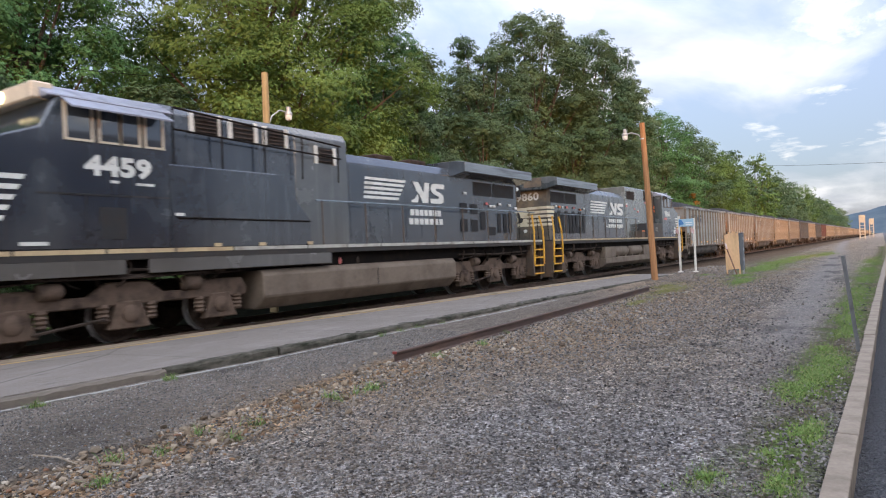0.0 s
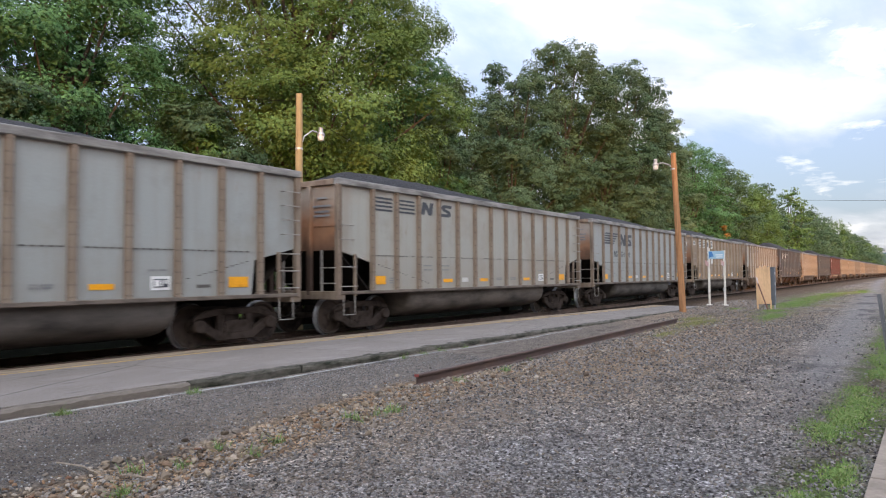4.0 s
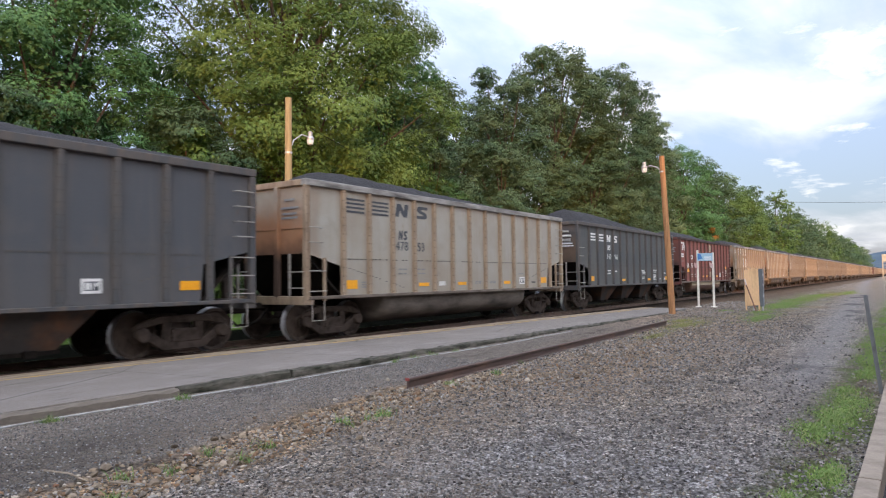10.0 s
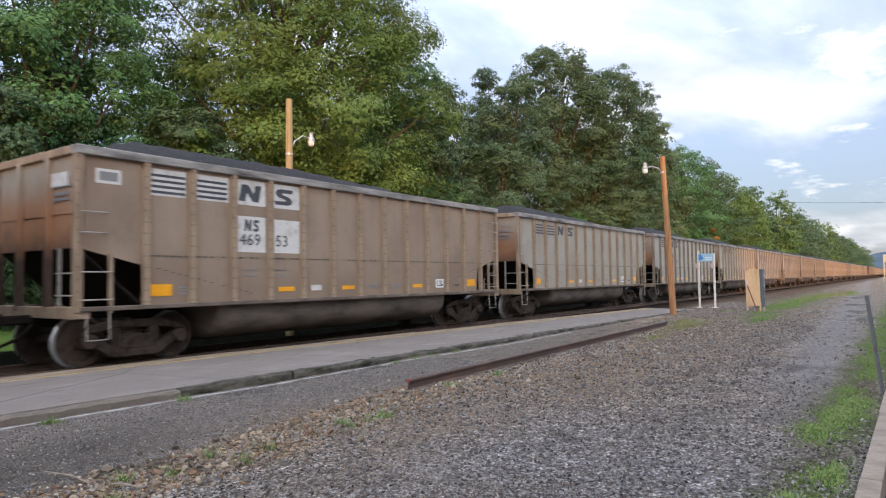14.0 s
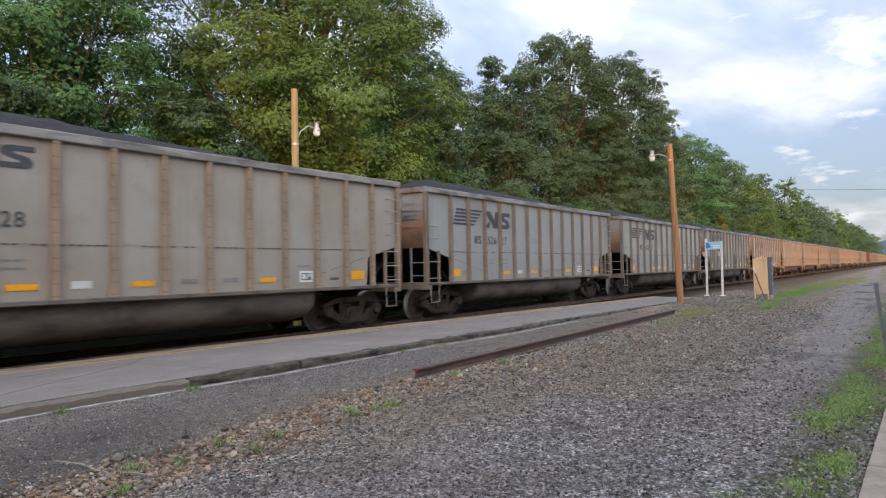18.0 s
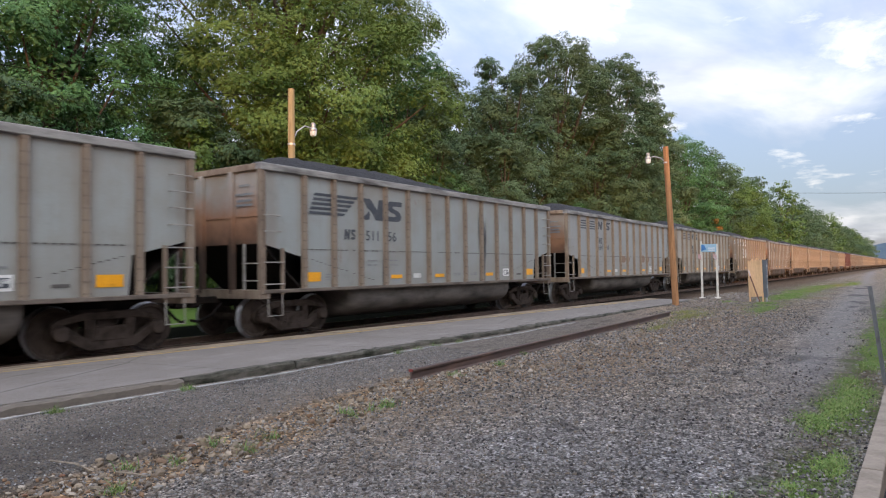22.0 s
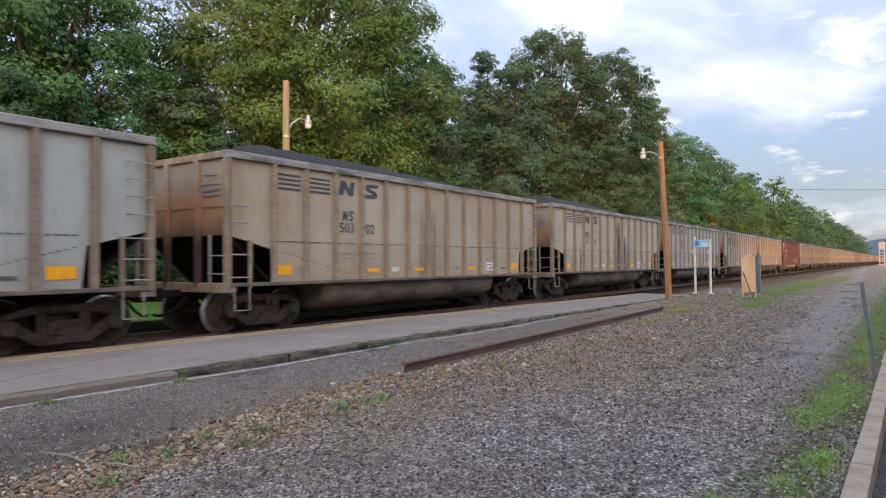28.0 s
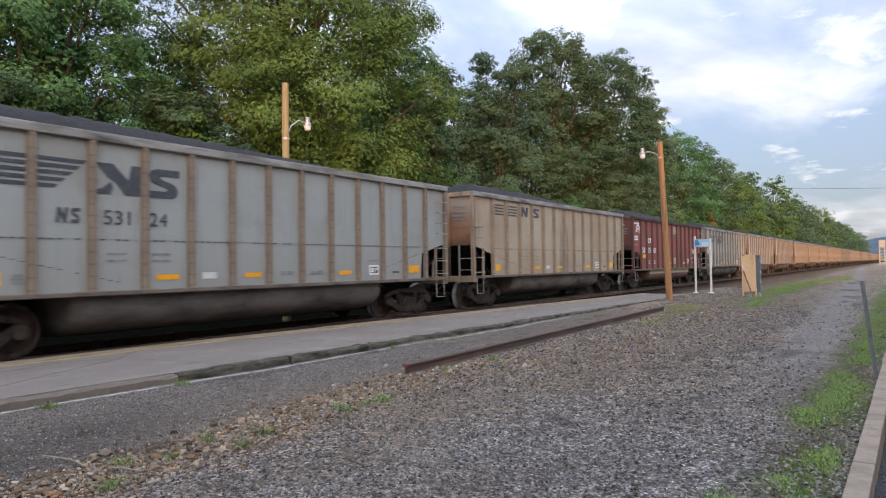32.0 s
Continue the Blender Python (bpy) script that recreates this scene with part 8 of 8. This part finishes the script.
def lamp_pole(x, y, top, lean, arm, label, base=GZ, wood=POLE, rise=0.28):
    """A round timber pole with a curved bracket and a cobra-type lamp; arm: end of the bracket from the pole top."""
    p = thing("lamp_pole", label, "lamp post", pose(x, y, base), "lamp poles")
    h = top - base
    part("pole", Geo().tube([(0, 0, -0.1), (lean[0] * 0.5, lean[1] * 0.5, h * 0.5), (lean[0], lean[1], h)], [0.135, 0.12, 0.105], 12).done("pole", smooth=True), wood, p)
    ax, ay, az = arm
    s = Vector((lean[0], lean[1], h + az - rise))
    pts = [s, s + Vector((ax * 0.25, ay * 0.25, rise * 0.72)), s + Vector((ax * 0.6, ay * 0.6, rise * 1.07)), s + Vector((ax, ay, rise))]
    b = part("bracket", Geo().tube(pts, 0.024, 7).done("bracket", smooth=True), GALV, p, "curved grey lamp bracket")
    e = pts[-1]
    lamp = part("lamp_head", Geo().turned([(0.05, 0.22), (0.075, 0.20), (0.075, 0.06), (0.11, 0.04), (0.13, -0.02), (0.12, -0.06)], (e.x, e.y, e.z - 0.02), "z", 14).done("lamp_head", smooth=True), GALV, p, "grey lamp housing")
    part("lens", Geo().turned([(0.115, -0.06), (0.11, -0.14), (0.09, -0.21), (0.03, -0.24)], (e.x, e.y, e.z - 0.02), "z", 14).done("lens", smooth=True), GLASSY, lamp, "milky glass lens")
    part("clamp", Geo().turned([(0.125, -0.03), (0.125, 0.03)], (lean[0], lean[1], s.z), "z", 12).done("clamp"), GALV, p)
    return p


lamp_pole(27.9, 7.95, 6.46, (0.0, 0.27), (-0.05, 0.72, -0.38), "leaning orange-brown timber lamp pole at the platform end")
lamp_pole(14.5, 16.0, 7.30, (0.0, 0.0), (0.85, -0.1, -1.15), "weathered timber lamp pole behind the train", base=-0.1, wood=POLE_B, rise=0.62)


def service_cable(label, a, b, sag):
    """A thin drooping wire between two points."""
    p, q = Vector(a), Vector(b)
    pts = [p.lerp(q, i / 16) - p + Vector((0, 0, -sag * 4 * (i / 16) * (1 - i / 16))) for i in range(17)]
    thing("service_cable", label, "cable", pose(*p), mesh=Geo().tube(pts, 0.008, 5).done("service_cable"), material=M["steel_dark"], group="service cables")


service_cable("thin dark cable running down from the lamp pole", (14.6, 16.0, 6.70), (30.0, 16.0, 3.55), 0.15)
service_cable("thin dark cable running level into the trees", (14.45, 16.0, 7.05), (3.5, 19.0, 6.9), 0.35)


def station_sign():
    s = thing("station_sign", "blue and white station sign on two white posts", "sign", pose(34.3, 8.12, GZ))
    wh = worn("white painted post", (0.70, 0.65, 0.56), (0.5, 0.44, 0.37), 0.35, 5, 0.6)
    for y in (0.36, -0.36):
        q = part("post", Geo().box(-0.045, 0.045, y - 0.045, y + 0.045, -0.05, 2.82 if y > 0 else 2.68).done("post", 0.008), wh, s)
        part("foot", Geo().box(-0.12, 0.12, y - 0.12, y + 0.12, -0.02, 0.05).done("foot", 0.01), wh, q)
    bd = part("board", Geo().box(-0.07, -0.045, -0.36, 0.36, 2.28, 2.66).done("board", 0.004), worn("pale blue-white sign sheet", (0.33, 0.50, 0.60), (0.28, 0.42, 0.52), 0.2, 5, 0.45), s)
    part("blue_field", Geo().prism([(0.10, 2.40), (0.33, 2.34), (0.33, 2.63), (0.20, 2.63)], "x", -0.077, -0.071).done("blue_field"), flat("strong blue sign paint", (0.06, 0.20, 0.45), 0.45), bd)
    for z in (2.44, 2.34):
        part("text_bar", Geo().box(-0.076, -0.071, -0.30, 0.02, z, z + 0.05).done("text_bar"), flat("white sign lettering", (0.75, 0.75, 0.75), 0.5), bd)
    tag = worn("pink and white notice", (0.55, 0.33, 0.30), (0.65, 0.6, 0.58), 0.4, 9, 0.7)
    for y in (0.36, -0.36):
        part("notice", Geo().prism([(y + 0.0, 1.9), (y + 0.14, 1.98), (y + 0.16, 2.22), (y + 0.0, 2.12)], "x", -0.07, -0.055).done("notice"), tag, s, "small faded notice tied to the post")


station_sign()


def cabinet():
    c = thing("relay_cabinet", "grey relay cabinet with a buff plywood board in front", "cabinet", pose(32.0, 5.55, GZ))
    # warm sunlight on the board is put into the plywood colour
    ply = worn("weathered buff plywood with warm sun tint", (0.74, 0.47, 0.25), (0.50, 0.31, 0.16), 0.5, 3, 0.85, stretch=(1, 1, 0.3))
    gr = worn("grey cabinet paint", (0.13, 0.145, 0.16), (0.09, 0.10, 0.11), 0.3, 4, 0.55)
    part("body", Geo().box(0.0, 0.24, -0.37, 0.12, 0.18, 1.80).done("body", 0.02), gr, c, "grey steel cabinet body")
    part("lid", Geo().box(-0.04, 0.28, -0.40, 0.16, 1.80, 1.84).done("lid", 0.012), gr, c)
    for z in (0.6, 1.05, 1.5):
        part("hinge", Geo().box(-0.02, 0.03, -0.39, -0.36, z, z + 0.12).done("hinge"), GALV, c)
    part("leg", Geo().box(0.05, 0.12, -0.36, -0.29, -0.05, 0.2).done("leg"), GALV, c)
    part("leg", Geo().box(0.05, 0.12, 0.02, 0.09, -0.05, 0.2).done("leg"), GALV, c)
    part("board", Geo().prism([(-0.24, 0.24), (0.34, 0.20), (0.36, 1.76), (0.22, 1.80), (0.20, 1.87), (0.08, 1.83), (0.02, 1.90), (-0.08, 1.88), (-0.10, 1.82), (-0.22, 1.84)], "x", -0.22, -0.19).done("board", 0.004), ply, c, "buff plywood board leaning on the cabinet")
    for y in (-0.22, 0.30):
        part("board_leg", Geo().box(-0.215, -0.155, y - 0.03, y + 0.03, -0.05, 0.40).done("board_leg", 0.004), ply, c)
    b = thing("leaning_stick", "rusty red and white stake leaning on the board", "stake", pose(31.3, 5.55, GZ))
    part("shaft", Geo().tube([(-0.15, -0.22, -0.02), (0.42, 0.26, 1.12)], 0.026, 7).done("shaft"), worn("rusty steel stake", (0.20, 0.09, 0.06), (0.12, 0.06, 0.045), 0.5, 6, 0.8), b)
    part("tip", Geo().tube([(0.42, 0.26, 1.12), (0.52, 0.34, 1.42)], 0.036, 7).done("tip"), worn("pale red and white paint", (0.6, 0.42, 0.38), (0.7, 0.68, 0.65), 0.5, 6, 0.7), b)


cabinet()


def metal_post():
    p = thing("metal_post", "leaning grey steel post standing in the verge", "post", pose(10.6, 0.33, GZ))
    part("shaft", Geo().prism([(-0.02, -0.025), (0.02, -0.025), (0.02, -0.015), (0.006, -0.012), (0.006, 0.025), (-0.006, 0.025), (-0.006, -0.012), (-0.02, -0.015)], "z", -0.05, 1.30).done("shaft"),
         worn("dull grey post steel", (0.17, 0.17, 0.17), (0.11, 0.10, 0.095), 0.4, 6, 0.6, 0.4), p, at=pose(0, 0, 0, -6, 0, 0))


metal_post()


def signal(x, y, h):
    s = thing("signal_mast", "tall railway signal mast catching warm light", "railway signal", pose(x, y, -0.1), "signals")
    yl = worn("buff galvanised signal steel", (0.5, 0.42, 0.30), (0.4, 0.32, 0.22), 0.4, 2, 0.7)
    for yy in (-0.55, 0.55):
        part("leg", Geo().box(-0.12, 0.12, yy - 0.12, yy + 0.12, 0, h).done("leg"), yl, s)
    for i in range(8):
        part("rung", Geo().box(-0.08, 0.08, -0.55, 0.55, h * (i + 0.6) / 8, h * (i + 0.6) / 8 + 0.12).done("rung"), yl, s)
    part("head", Geo().box(-0.3, 0.3, -0.7, 0.7, h - 1.6, h + 0.2).done("head", 0.05), yl, s)


def power_line():
    p = thing("power_line", "thin dark overhead cable on two timber poles", "power line", pose(150, 0, -0.2))
    for y, top in ((46.0, 19.2), (-42.0, 14.2)):
        part("pole", Geo().tube([(0, y, -0.3), (0, y, top)], [0.17, 0.12], 9).done("pole", smooth=True), POLE, p)
    pts = [(0, 46 - 88 * i / 24, 19.0 - 5.0 * i / 24 - 1.6 * math.sin(math.pi * i / 24)) for i in range(25)]
    part("cable", Geo().tube(pts, 0.028, 5).done("cable"), M["steel_dark"], p)


power_line()
signal(200, 4.3, 6.0)
signal(258, 3.0, 6.0)


def shade_wall():
    """An unseen plain block added behind the yard, keeping low sun off near tracks."""
    b = worn("plain red-brown brick wall", (0.26, 0.13, 0.09), (0.18, 0.10, 0.075), 0.5, 2, 0.9)
    thing("wall_south", "plain unseen brick wall added behind the yard to shade the tracks", "wall", mesh=Geo().box(-75, 25, -13.0, -9.0, -0.4, 8.0).done("wall_south", 0.02), material=b, kind="structure")


shade_wall()


def dead_stick(a, b, bend):
    p, q = Vector(a), Vector(b)
    m = (p + q) / 2 + Vector(bend)
    thing("dead_stick", "thin pale dead stick lying on the stones", "stick", pose(*p), mesh=Geo().tube([(0, 0, 0), m - p, q - p], [0.009, 0.008, 0.004], 6).done("dead_stick", smooth=True),
          material=worn("dry grey-brown stick", (0.30, 0.25, 0.19), (0.18, 0.145, 0.11), 0.5, 9, 0.9), group="dead sticks")


dead_stick((2.73, 5.99, -0.075), (2.76, 5.34, -0.07), (0.03, 0.0, 0.01))
dead_stick((2.85, 5.16, -0.07), (2.93, 4.86, -0.07), (-0.01, 0.01, 0.01))
# ---- what moves ----
TRAVEL = [(0, 0.0), (2, 26.2), (3.5, 45.81), (5.5, 72.03), (8, 104.96), (10, 131.35), (12, 157.73), (14, 184.07), (16.5, 217.0), (19, 249.96), (21, 276.43), (23, 303.02), (25.5, 336.13), (27.5, 362.61), (30, 395.72), (32, 422.12)]


def travel(t):
    return float(np.interp(t, [a for a, b in TRAVEL], [b for a, b in TRAVEL]))


def motions():
    """The train runs towards -x; wheels roll while they are near."""
    for thing_, x0 in TRAIN:
        walk(thing_, [(t, pose(x0 - s, TRACK_Y, 0)) for t, s in TRAVEL])
        for w in [o for o in thing_.children_recursive if "axle_x" in o]:
            ax, r = x0 + w["axle_x"], w.get("radius", 0.457)
            base = w.matrix_basis.translation.copy()
            t0 = max(0.0, (ax - 34.0) / 13.2)
            t1 = min(32.0, (ax + 2.0) / 13.2)
            if t0 >= 31.9:
                continue
            f0, f1 = round(t0 * FPS), round(t1 * FPS)
            rows = [(0.0, pose(*base))] if f0 > 0 else []
            s0 = travel(f0 / FPS)
            for f in range(f0, f1 + 1):
                rows.append((f / FPS, pose(*base, 0, math.degrees(-(travel(f / FPS) - s0) / r) % 360, 0)))
            if f1 < 32 * FPS:
                rows.append((32.0, rows[-1][1]))
            walk(w, rows)


motions()
